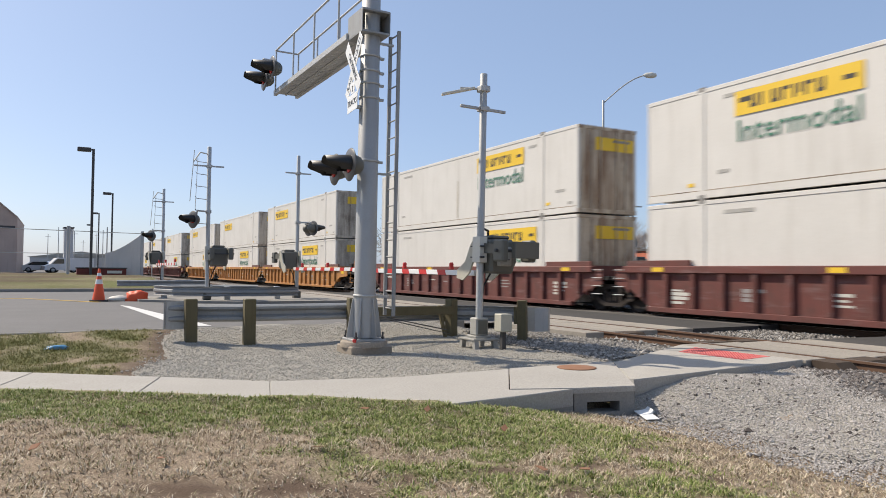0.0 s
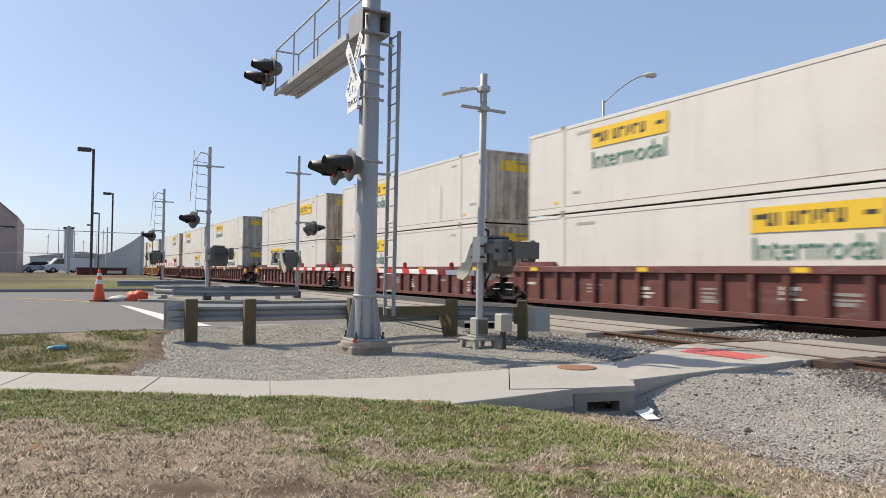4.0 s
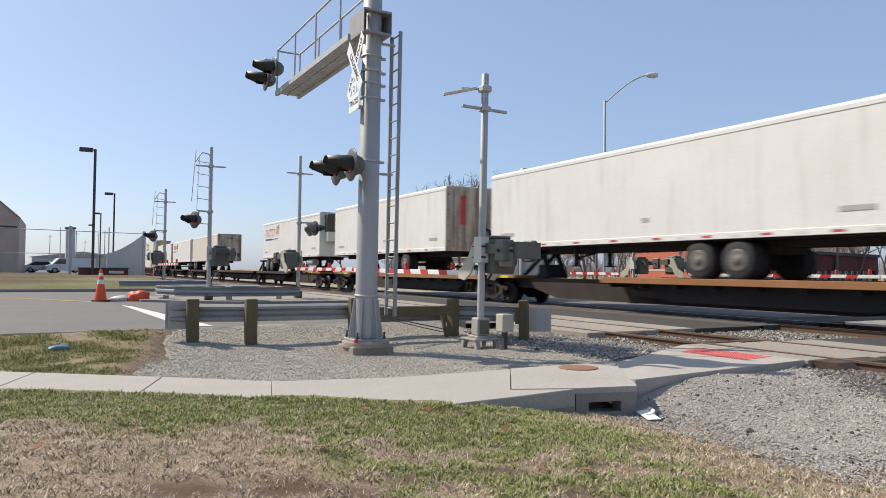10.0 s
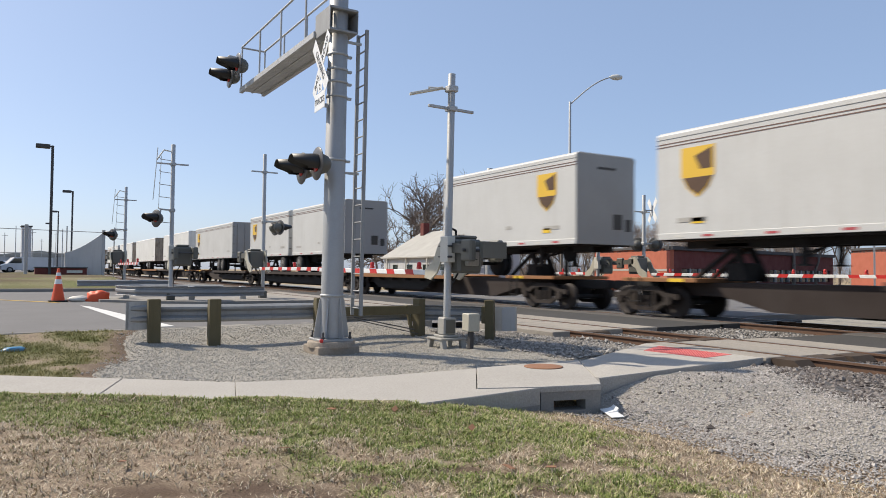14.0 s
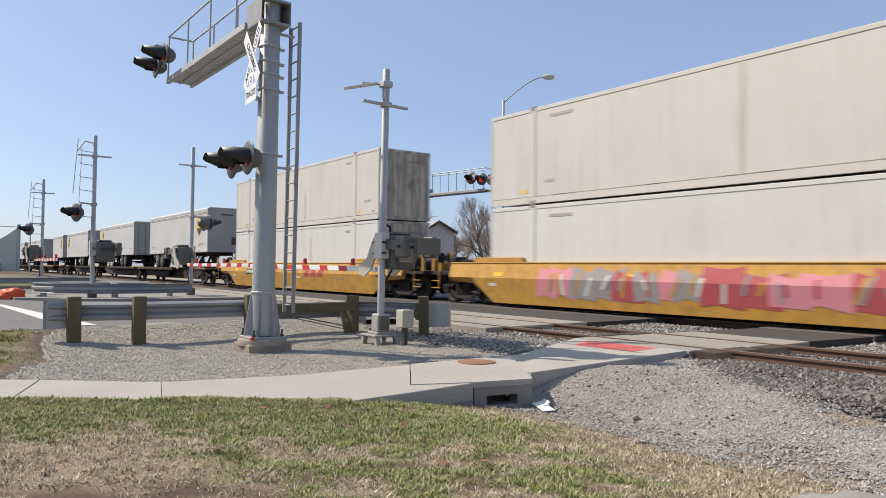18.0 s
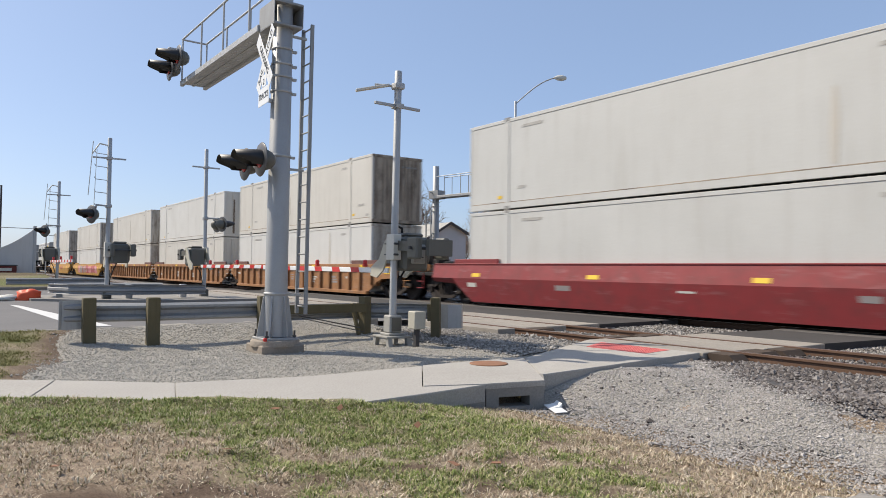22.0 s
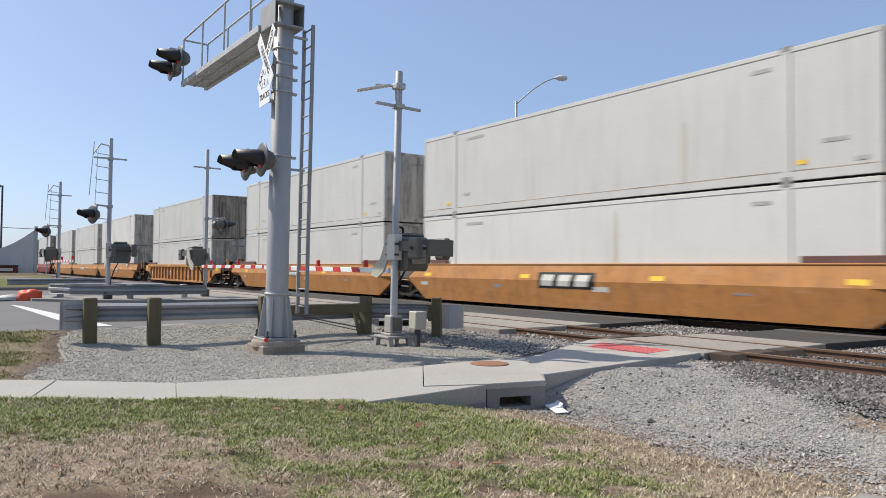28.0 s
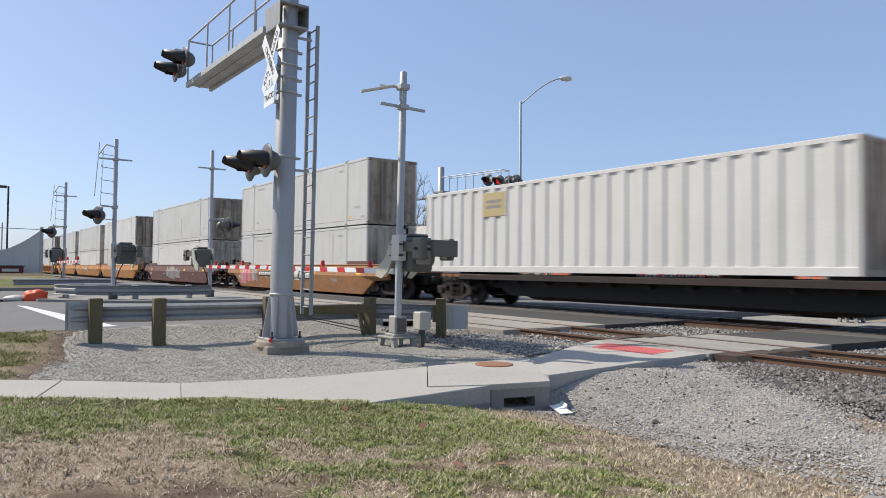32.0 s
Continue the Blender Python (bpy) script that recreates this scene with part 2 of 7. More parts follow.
GRAVEL = stony("limestone_gravel", [(0.267, 0.249, 0.215), (0.361, 0.340, 0.297), (0.310, 0.288, 0.249), (0.430, 0.408, 0.361)], 42, 120, depth=0.014)
# darker ballast for the far track: the train's shadow is in the colour
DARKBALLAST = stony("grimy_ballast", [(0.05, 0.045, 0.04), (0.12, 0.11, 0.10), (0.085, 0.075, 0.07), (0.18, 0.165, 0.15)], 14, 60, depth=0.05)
BALLAST = stony("track_ballast", [(0.10, 0.09, 0.085), (0.22, 0.20, 0.19), (0.16, 0.14, 0.135), (0.33, 0.31, 0.29)], 14, 60, depth=0.05)


def stone_mat(name, a, b_, c_):
    """Single stones: the colour goes by the island."""
    m, n, l, b = shader(name, 0.9, 0, 0.3)
    ge = n.new("ShaderNodeNewGeometry")
    v = coords(n, l)
    c = ramp(n, l, ge.outputs["Random Per Island"], [(0.0, a), (0.5, b_), (1.0, c_)])
    c = mixed(n, l, ramp(n, l, noise_tex(n, l, v, 40, 4), [(0.35, 0.0), (0.75, 0.4)]), c, tuple(x * 0.6 for x in a))
    l.new(c, b.inputs["Base Color"])
    return m


STONES = stone_mat("gravel_stones", (0.258, 0.241, 0.206), (0.370, 0.348, 0.305), (0.482, 0.456, 0.404))
SLOPESTONES = stone_mat("coarse_gravel_stones", (0.28, 0.258, 0.235), (0.385, 0.36, 0.33), (0.49, 0.462, 0.43))
GREYSTONES = stone_mat("grey_ballast_stones", (0.13, 0.12, 0.105), (0.27, 0.25, 0.225), (0.44, 0.415, 0.38))
BSTONES = stone_mat("ballast_stones", (0.065, 0.056, 0.05), (0.15, 0.13, 0.12), (0.29, 0.27, 0.25))


def turf(name):
    """Thin spring turf: straw, bare soil and green in patches."""
    m, n, l, b = shader(name, 0.95, 0, 0.2)
    v = coords(n, l)
    big, mid, fine = noise_tex(n, l, v, 0.55, 6, 0.6), noise_tex(n, l, v, 3.2, 5, 0.65), noise_tex(n, l, v, 60, 4, 0.7)
    straw = ramp(n, l, fine, [(0.25, (0.15, 0.105, 0.065)), (0.5, (0.33, 0.25, 0.16)), (0.75, (0.54, 0.45, 0.32))])
    soil = ramp(n, l, fine, [(0.3, (0.05, 0.034, 0.024)), (0.7, (0.13, 0.09, 0.06))])
    green = ramp(n, l, fine, [(0.3, (0.05, 0.065, 0.018)), (0.7, (0.14, 0.16, 0.05))])
    c = mixed(n, l, ramp(n, l, mid, [(0.60, 0.0), (0.74, 0.8)]), straw, soil)
    c = mixed(n, l, ramp(n, l, big, [(0.52, 0.0), (0.62, 0.7)]), c, green)
    l.new(c, b.inputs["Base Color"])
    bump(n, l, b, fine, 0.9, 0.03)
    return m


TURF = turf("spring_turf")


def lawn_mat(name):
    """Matted thatch, bare soil and green where the sheet's cover says so."""
    m, n, l, b = shader(name, 0.95, 0, 0.2)
    v = coords(n, l)
    at = n.new("ShaderNodeAttribute")
    at.attribute_name = "cover"
    sep = n.new("ShaderNodeSeparateColor")
    l.new(at.outputs["Color"], sep.inputs[0])
    mid, fine = noise_tex(n, l, v, 5.0, 5, 0.65), noise_tex(n, l, v, 85, 4, 0.7)
    w = n.new("ShaderNodeTexNoise")
    w.inputs["Scale"].default_value, w.inputs["Detail"].default_value, w.inputs["Distortion"].default_value = 38, 3, 2.5
    l.new(v, w.inputs["Vector"])
    # straw tones set dark to stand for shadows between the tufts
    straw = ramp(n, l, w.outputs["Fac"], [(0.3, (0.096, 0.067, 0.046)), (0.45, (0.251, 0.188, 0.134)), (0.6, (0.385, 0.308, 0.222)), (0.75, (0.540, 0.452, 0.347))])
    soil = ramp(n, l, fine, [(0.3, (0.04, 0.026, 0.018)), (0.7, (0.15, 0.10, 0.07))])
    green = ramp(n, l, w.outputs["Fac"], [(0.3, (0.035, 0.045, 0.012)), (0.5, (0.12, 0.14, 0.04)), (0.7, (0.30, 0.28, 0.13))])
    c = mixed(n, l, ramp(n, l, mid, [(0.58, 0.0), (0.72, 0.6)]), straw, soil)
    c = mixed(n, l, sep.outputs[0], c, green)
    c = mixed(n, l, sep.outputs[1], c, soil)
    l.new(c, b.inputs["Base Color"])
    bump(n, l, b, w.outputs["Fac"], 0.8, 0.02)
    return m


LAWN = lawn_mat("matted_spring_lawn")


def blade_mat(name, cols):
    m, n, l, b = shader(name, 0.7, 0, 0.25)
    ge = n.new("ShaderNodeNewGeometry")
    k = len(cols) - 1
    c = ramp(n, l, ge.outputs["Random Per Island"], [(i / k, x) for i, x in enumerate(cols)])
    l.new(c, b.inputs["Base Color"])
    return m


GREENBLADE = blade_mat("green_grass_blades", [(0.103, 0.155, 0.030), (0.189, 0.249, 0.056), (0.301, 0.335, 0.112), (0.490, 0.439, 0.249), (0.146, 0.198, 0.043)])
STRAWBLADE = blade_mat("dry_grass_blades", [(0.148, 0.171, 0.057), (0.342, 0.262, 0.177), (0.268, 0.192, 0.124), (0.450, 0.364, 0.259), (0.651, 0.565, 0.431), (0.527, 0.440, 0.326), (0.326, 0.259, 0.163)])


def pavement_mat(name, col, fine_scale, big_vary=0.25, rough=0.9, crack=0.0):
    m, n, l, b = shader(name, rough, 0, 0.35)
    v = coords(n, l, (1, 1, 1), 19.0)
    f, g, h = noise_tex(n, l, v, fine_scale, 5, 0.7), noise_tex(n, l, v, 0.9, 6, 0.6), noise_tex(n, l, v, 6, 4)
    c = mixed(n, l, ramp(n, l, f, [(0.3, 0.0), (0.7, 1.0)]), tuple(x * 0.8 for x in col), tuple(min(1, x * 1.18) for x in col))
    c = mixed(n, l, ramp(n, l, g, [(0.35, 0.0), (0.75, big_vary * 2)]), c, tuple(x * 0.66 for x in col))
    c = mixed(n, l, ramp(n, l, h, [(0.55, 0.0), (0.8, big_vary)]), c, tuple(x * 0.75 for x in col))
    l.new(c, b.inputs["Base Color"])
    bump(n, l, b, f, 0.25, 0.006)
    return m


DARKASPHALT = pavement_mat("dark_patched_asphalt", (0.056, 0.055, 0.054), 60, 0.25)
ASPHALT = pavement_mat("worn_grey_asphalt", (0.155, 0.15, 0.146), 60, 0.2)
CONCRETE = pavement_mat("pale_concrete", (0.372, 0.352, 0.318), 45, 0.16)
OLDCONC = pavement_mat("stained_concrete", (0.266, 0.252, 0.229), 40, 0.3)
PANEL = pavement_mat("tan_crossing_concrete", (0.295, 0.27, 0.235), 35, 0.25)
# crossing concrete darkened to carry the shadow under the train
SHADEPANEL = pavement_mat("grimy_crossing_concrete", (0.105, 0.098, 0.091), 35, 0.3)
FOUND = pavement_mat("brownish_foundation_concrete", (0.306, 0.261, 0.211), 30, 0.3)
TACTILE = paint("red_tactile_plastic", (0.60, 0.13, 0.12), (0.28, 0.07, 0.06), 0.35, 0.6, streak=False)
IRON = paint("rusty_cast_iron", (0.27, 0.13, 0.07), (0.10, 0.05, 0.03), 0.5, 0.8, streak=False, scale=6)
YELLOWLINE = paint("yellow_road_paint", (0.55, 0.36, 0.06), (0.25, 0.22, 0.18), 0.5, 0.8, streak=False, scale=3)
WHITELINE = paint("white_road_paint", (0.62, 0.62, 0.60), (0.3, 0.3, 0.3), 0.4, 0.8, streak=False, scale=3)

# ---- ground, road and track ----
TRACK_NEAR, TRACK_FAR = 10.85, 16.42


def smooth(a, b, x):
    t = min(1, max(0, (x - a) / (b - a)))
    return t * t * (3 - 2 * t)


def walk_front(y):
    """x of the sidewalk's edge towards the lawn."""
    return -9.1 + 0.68 * (y + 0.5) if y < 2.0 else -7.4 + 0.716 * (y - 2.0) if y < 3.55 else -6.29 - 0.08 * (y - 3.55)


def walk_back(y):
    """x of the sidewalk's edge towards the gravel and the verge."""
    if y < 1.2:
        return -10.7 + 0.76 * (y + 0.5)
    if y < 2.3:
        return -9.41 + 0.83 * (y - 1.2)
    return -8.5 + 0.23 * (y - 2.3) if y < 3.77 else -8.16 - 0.03 * (y - 3.77) if y < 7.4 else -8.27 - 0.25 * (y - 7.4)


def slope_edge(x, y):
    """y at which the lawn gives way to the pale gravel slope."""
    return 5.75 - 0.02 * (x + 6) + 0.5 * noise.noise(Vector((x * .8, y * .8, 2)))


def land(x, y):
    """Height of the lawn, the gravel and the verge."""
    z = -0.14
    top = min(8.8, max(7.75, 7.75 + 0.4 * (x + 6.2)))
    z -= 0.27 * smooth(3.4, 6.0, y) * (1 - smooth(6.0, top, y)) * smooth(-7.0, -6.5, x)
    z -= 0.10 * smooth(-7.0, -3.0, x) * (1 - smooth(3, 7, y))
    z -= 0.06 * smooth(-0.95, -1.7, x - walk_front(y)) * smooth(1.0, 2.5, y) * (1 - smooth(7.4, 8.5, y)) * smooth(-12.6, -11.4, x)
    z -= 0.03 * smooth(3.5, 5.7, y) * (1 - smooth(6.4, 7.5, y)) * smooth(-6.75, -6.4, x) * (1 - smooth(-6.0, -4.6, x))
    if y < 3.5:
        z += 0.04 * (1 - smooth(0.0, 0.5, x - walk_front(y))) * smooth(-0.3, -0.1, x - walk_front(y))
    z += 0.215 * smooth(-12.2, -14.2, x) * (1 - smooth(7.4, 8.6, y))
    return z


def bumpy(x, y, a=0.02):
    return a * noise.noise(Vector((x * 0.9, y * 0.9, 0))) + a * 0.5 * noise.noise(Vector((x * 3.1, y * 3.1, 4)))


def sheet(name, x0, x1, y0, y1, step, height, mat, label, category, inside=None, cover=None):
    nx, ny = max(1, round((x1 - x0) / step)), max(1, round((y1 - y0) / step))
    vs, fs, idx = [], [], {}
    def vert(i, j):
        if (i, j) not in idx:
            x, y = x0 + (x1 - x0) * i / nx, y0 + (y1 - y0) * j / ny
            idx[i, j] = len(vs)
            vs.append((x, y, height(x, y)))
        return idx[i, j]
    for i in range(nx):
        for j in range(ny):
            x, y = x0 + (x1 - x0) * (i + .5) / nx, y0 + (y1 - y0) * (j + .5) / ny
            if inside is None or inside(x, y):
                fs.append((vert(i, j), vert(i + 1, j), vert(i + 1, j + 1), vert(i, j + 1)))
    ob = setting(name, Geo().add(vs, fs, True), mat, label, category)
    if cover:
        at = ob.data.attributes.new("cover", "FLOAT_COLOR", "POINT")
        at.data.foreach_set("color", [c for v in vs for c in (*cover(v[0], v[1]), 0.0, 1.0)])
    return ob


def rag(x, y, k=1.0, seed=0.0):
    return noise.noise(Vector((x * k, y * k, seed)))


def bare(x, y):
    """Bare soil: a strip along the lawn's low edge and a few trampled spots."""
    d = x + 5.06 - 0.5 * (y - 0.36)
    k = (1 - smooth(0.10, 0.34, abs(d) + 0.25 * rag(x, y, 2.3, 31))) * smooth(0.25, 0.7, y) * (1 - smooth(1.6, 2.2, y))
    for cx, cy, r in ((-4.42, 2.15, 0.2), (-4.3, 2.8, 0.24), (-3.7, 2.98, 0.25), (-4.1, 3.5, 0.16), (-5.9, 4.0, 0.2), (-5.5, 3.1, 0.13), (-5.2, 4.6, 0.22), (-4.6, 4.4, 0.18), (-3.6, 4.3, 0.25), (-3.2, 3.6, 0.2), (-6.2, 2.2, 0.12), (-6.6, 0.6, 0.14)):
        k = max(k, 1 - smooth(0.4, 1.0, math.hypot((x - cx) * 1.4, y - cy) / r + 0.5 * rag(x, y, 5, 33)))
    return k


def greenness(x, y):
    """Where the lawn is green: a ragged band along the sidewalk and a patchy middle."""
    d = x - walk_front(y)
    r = 0.55 * rag(x, y, .9, 7) + 0.5 * rag(x, y, 2.7, 17)
    band = smooth(-0.3, 0.0, d) * (1 - smooth(1.25, 1.85, d + r)) * (0.75 + 0.5 * rag(x, y, 3.5, 41))
    lobe = smooth(1.5, 2.0, y + 0.4 * r) * smooth(-0.12, 0.28, 0.16 + rag(x, y, 2.4, 19) + 0.4 * rag(x, y, 6, 23)) * 0.75
    fade = 1 - smooth(4.2, 5.2, y + 0.8 * r + 0.35 * max(0, x + 4.6))
    far = smooth(-3.0, -6.0, y) * 0.5
    return max(0.0, max(band, lobe, far) * fade) * (1 - 0.85 * bare(x, y))


def lawn_cover(x, y):
    return min(1, 0.9 * greenness(x, y)), 0.9 * bare(x, y)


# one sheet that reaches the horizon, lowered a little under the modelled strips
g = Geo()
edges_x = [-3000, -600, -200, -90, -60, -45, -30, -16, 20, 60, 200, 800, 3000]
edges_y = [-3000, -600, -100, -30, 8, 22, 60, 200, 800, 3000]
g.add([(x, y, -0.62 if (-50 < x < 25 and -40 < y < 30) else -0.32) for x in edges_x for y in edges_y],
      [(i * 10 + j, (i + 1) * 10 + j, (i + 1) * 10 + j + 1, i * 10 + j + 1) for i in range(12) for j in range(9)])
setting("ground", g, TURF, "flat dry spring turf reaching the horizon", "ground")


def verge_edge(x, y):
    """How far inside the verge a spot lies."""
    return 1.45 + 0.3 * rag(x, y) + 0.25 * (-x - 12) + 0.12 * rag(x, y, 4, 5) - y


def on_lawn(x, y):
    return x > walk_front(y) - 0.25 and not (x < -5.6 and y > 5.9) and y < 7.6


sheet("lawn", -10.5, 12, -22, 14, 0.13, lambda x, y: land(x, y) + bumpy(x, y, 0.03), LAWN,
      "patchy spring lawn of green tufts and straw", "lawn", on_lawn, lawn_cover)
sheet("gravel_bed", -14.6, -5.6, 0.0, 9.5, 0.12, lambda x, y: land(x, y) + 0.012 + bumpy(x, y, 0.03) - 0.07 * smooth(-0.12, 0.2, verge_edge(x, y)), GRAVEL,
      "pale grey limestone gravel round the signals", "gravel", lambda x, y: x < walk_back(y) + 0.15 and verge_edge(x, y) < 0.4)


def ballast_edge(x, y):
    """y at which the pale gravel gives way to the dark ballast."""
    return 8.0 + 1.25 * smooth(-4.6, -6.3, x) - 0.5 * smooth(-4.4, -3.2, x) + 0.25 * rag(x, y, 1.7, 6) + 0.12 * rag(x, y, 5, 6)


sheet("gravel_slope", -7.2, 12, 5.0, 9.6, 0.11, lambda x, y: land(x, y) + 0.02 + bumpy(x, y, 0.05) - 0.07 * (1 - smooth(-0.1, 0.5, y - 0.15 - slope_edge(x, y))) - 0.1 * smooth(-0.15, 0.15, y - ballast_edge(x, y)), GRAVEL,
      "pale grey gravel sloping down from the track", "gravel",
      lambda x, y: slope_edge(x, y) - 0.15 < y < ballast_edge(x, y) + 0.2 and x > -6.7)


sheet("verge", -14.6, -9.3, -25, 2.3, 0.11, lambda x, y: land(x, y) + bumpy(x, y, 0.03) - 0.035 + 0.037 * smooth(-0.15, 0.3, verge_edge(x, y)), LAWN,
      "worn grass strip between sidewalk and road", "grass", lambda x, y: x < walk_back(y) + 0.02 and verge_edge(x, y) > -0.25,
      lambda x, y: (min(1, max(0, 0.62 + 0.9 * rag(x, y, 1.6, 3))) * smooth(0.15, 0.6, verge_edge(x, y)), 0.75 * (1 - smooth(0.1, 0.55, verge_edge(x, y) + 0.2 * rag(x, y, 5, 8)))))


def road_z(x, y):
    return 0.09 - 0.09 * smooth(5.5, 8.6, y) + 0.0 * x


# the road crosses the tracks along y; it is drawn as strips on both sides of the rails
sheet("road", -37.6, -14.4, -60, 9.5, 0.8, road_z, ASPHALT, "wide worn grey asphalt road", "road")
setting("road_beyond", Geo().box(-37.0, -13.2, 17.9, 120, -0.25, -0.02), ASPHALT, "grey asphalt road beyond the tracks", "road")
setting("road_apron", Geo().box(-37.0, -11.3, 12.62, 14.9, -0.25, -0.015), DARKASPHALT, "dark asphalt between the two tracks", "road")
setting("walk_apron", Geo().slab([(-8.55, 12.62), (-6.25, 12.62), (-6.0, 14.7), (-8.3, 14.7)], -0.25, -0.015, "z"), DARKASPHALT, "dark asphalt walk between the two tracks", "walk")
setting("kerb_near", Geo().box(-14.45, -14.28, -60, 8.4, -0.2, 0.088, 0.02), OLDCONC, "grey concrete kerb along the road", "kerb")
setting("kerb_far", Geo().box(-37.75, -37.55, -60, 5.5, -0.2, 0.24, 0.03), OLDCONC, "dark concrete kerb across the road", "kerb")
sheet("verge_far", -75, -37.7, -60, 5.2, 0.9, lambda x, y: 0.2 + 0.5 * smooth(-38, -48, x) + bumpy(x * .3, y * .3, 0.1), LAWN,
      "grassy bank beside the parking lot", "grass", None, lambda x, y: (min(1, max(0, 0.85 + 0.7 * rag(x, y * .5, .35, 3) + 0.5 * rag(x, y, 1.0, 4))), min(0.85, max(0, 0.25 + 0.4 * smooth(-42, -47, x) + 0.9 * rag(x, y * .4, .45, 9)))))
setting("parking_lot", Geo().box(-260, -75, -120, 7.5, -0.1, 0.55), ASPHALT, "pale asphalt parking lot", "pavement")
g = Geo()
g.slab([(-30.7, -50), (-30.55, -50), (-29.6, -1.0), (-25.9, 1.2), (-26.0, 1.35), (-29.75, -0.9)], road_z(0, 0) + 0.004, road_z(0, 0) + 0.010, "z")
setting("yellow_line", g, YELLOWLINE, "faded yellow line on the asphalt", "road marking")
g = Geo()
g.slab([(-23.6, 1.75), (-23.0, 1.95), (-14.6, 2.75), (-14.6, 2.2)], road_z(0, 2) + 0.004, road_z(0, 2) + 0.010, "z")
setting("white_line", g, WHITELINE, "white stripe at the stop line", "road marking")

# ballast and rails
for nm, yc, ys in (("ballast_near", TRACK_NEAR, 2.05), ("ballast_far", TRACK_FAR, 1.9)):
    prof = [(-ys - 0.9, -0.50), (-ys - 0.35, -0.24), (-ys + 0.15, -0.14), (ys - 0.15, -0.14), (ys + 0.35, -0.30), (ys + 0.7, -0.55)]
    g = Geo()
    xs = [-420, -200, -120, -60] + [-37 + 0.3 * i for i in range(int(67 / 0.3))] + [40, 120, 420, 800]
    n = len(prof)
    vs = [(x, yc + a, z + (bumpy(x, a * 1.0 + yc, 0.035) if -37 <= x < 30 else 0)) for x in xs for a, z in prof]
    g.add(vs, [(i * n + j, (i + 1) * n + j, (i + 1) * n + j + 1, i * n + j + 1) for i in range(len(xs) - 1) for j in range(n - 1)], True)
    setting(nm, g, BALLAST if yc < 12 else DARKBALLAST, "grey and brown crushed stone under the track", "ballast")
g = Geo()
g.add([(-400, 11.9, -0.16), (30, 11.9, -0.16), (30, 14.6, -0.16), (-400, 14.6, -0.16)], [(0, 1, 2, 3)])
setting("track_bed", g, BALLAST, "crushed stone between the two tracks", "ballast")
g = Geo()
g.add([(-400, 18.2, -0.2), (30, 18.2, -0.2), (30, 23, -0.2), (-400, 23, -0.2)], [(0, 1, 2, 3)])
setting("track_side", g, GRAVEL, "gravel strip beyond the tracks", "gravel")
RAIL = [(-0.07, -0.172), (0.07, -0.172), (0.07, -0.16), (0.012, -0.14), (0.01, -0.045), (0.037, -0.035), (0.037, -0.004), (0.028, 0.0),
        (-0.028, 0.0), (-0.037, -0.004), (-0.037, -0.035), (-0.01, -0.045), (-0.012, -0.14), (-0.07, -0.16)]
for nm, yc in (("rail_track", TRACK_NEAR), ("rail_track", TRACK_FAR)):
    tr = thing(nm, "steel rails with polished heads on timber ties", "railway track", (0, yc, 0), kind="structure")
    for s in (-0.755, 0.755):
        r = part("rail", Geo().slab([(a + s, z) for a, z in RAIL], -420, 800, "x"), RUST, tr)
        part("rail_head", Geo().box(-420, 800, s - 0.026, s + 0.026, 0.0, 0.003), RAILTOP, r, "shiny worn rail head")
    tie = Geo().box(-0.11, 0.11, -1.3, 1.3, -0.33, -0.165, 0.012).mesh("tie", TIMBER)
    plate = Geo().box(-0.09, 0.09, -0.12, 0.12, -0.168, -0.15, 0.006)
    plate.box(-0.02, 0.02, 0.075, 0.12, -0.16, -0.125, 0.004).box(-0.02, 0.02, -0.12, -0.075, -0.16, -0.125, 0.004)
    plate = plate.mesh("tie_plate", RUST)
    for i in range(150):
        x = 6.0 - 0.55 * i
        if -36.5 < x < -11.4 or -8.9 < x < -6.5:
            continue
        t = part("tie", tie, None, tr)
        t.location = (x, random.uniform(-.04, .04), random.uniform(-.01, .005))
        if i < 40:
            for s in (-0.755, 0.755):
                p = part("tie_plate", plate, None, t)
                p.location = (0, s, 0)

# concrete crossing panels, one by one
cr = thing("level_crossing", "tan concrete crossing panels set between the rails", "crossing", kind="structure")
for yc, near_edge, skew in ((TRACK_NEAR, -1.33, -6.47), (TRACK_FAR, -1.62, -6.0)):
    for y0, y1 in ((yc + near_edge, yc - 0.86), (yc - 0.66, yc - 0.02), (yc + 0.02, yc + 0.66), (yc + 0.86, yc + 1.75)):
        # far panels take the copy with the train's shadow painted in
        mat = PANEL if yc < 12 else SHADEPANEL
        xa = skew + 0.14 * (y0 - yc - near_edge)
        part("panel", Geo().box(xa - 2.35, xa, y0, y1, -0.2, -0.006, 0.012), mat, cr)
        x = -11.3
        while x > -36:
            part("panel", Geo().box(x - 2.42, x, y0, y1, -0.2, -0.006, 0.012), mat, cr)
            x -= 2.44
for x0, x1, y0, y1 in ((-6.45, -6.0, 9.6, 9.98), (-6.36, -5.95, 10.25, 10.8), (-6.26, -5.9, 10.9, 11.45), (-11.28, -10.9, 10.25, 10.8), (-9.1, -8.8, 10.27, 10.8), (-9.05, -8.7, 10.95, 11.5)):
    part("end_timber", Geo().slab([(x0, -0.18), (x1, -0.18), (x1, -0.1), (x1 - 0.10, -0.012), (x0, -0.008)], y0, y1, "y"), TIMBER, cr, "dark timber block at the panel end")

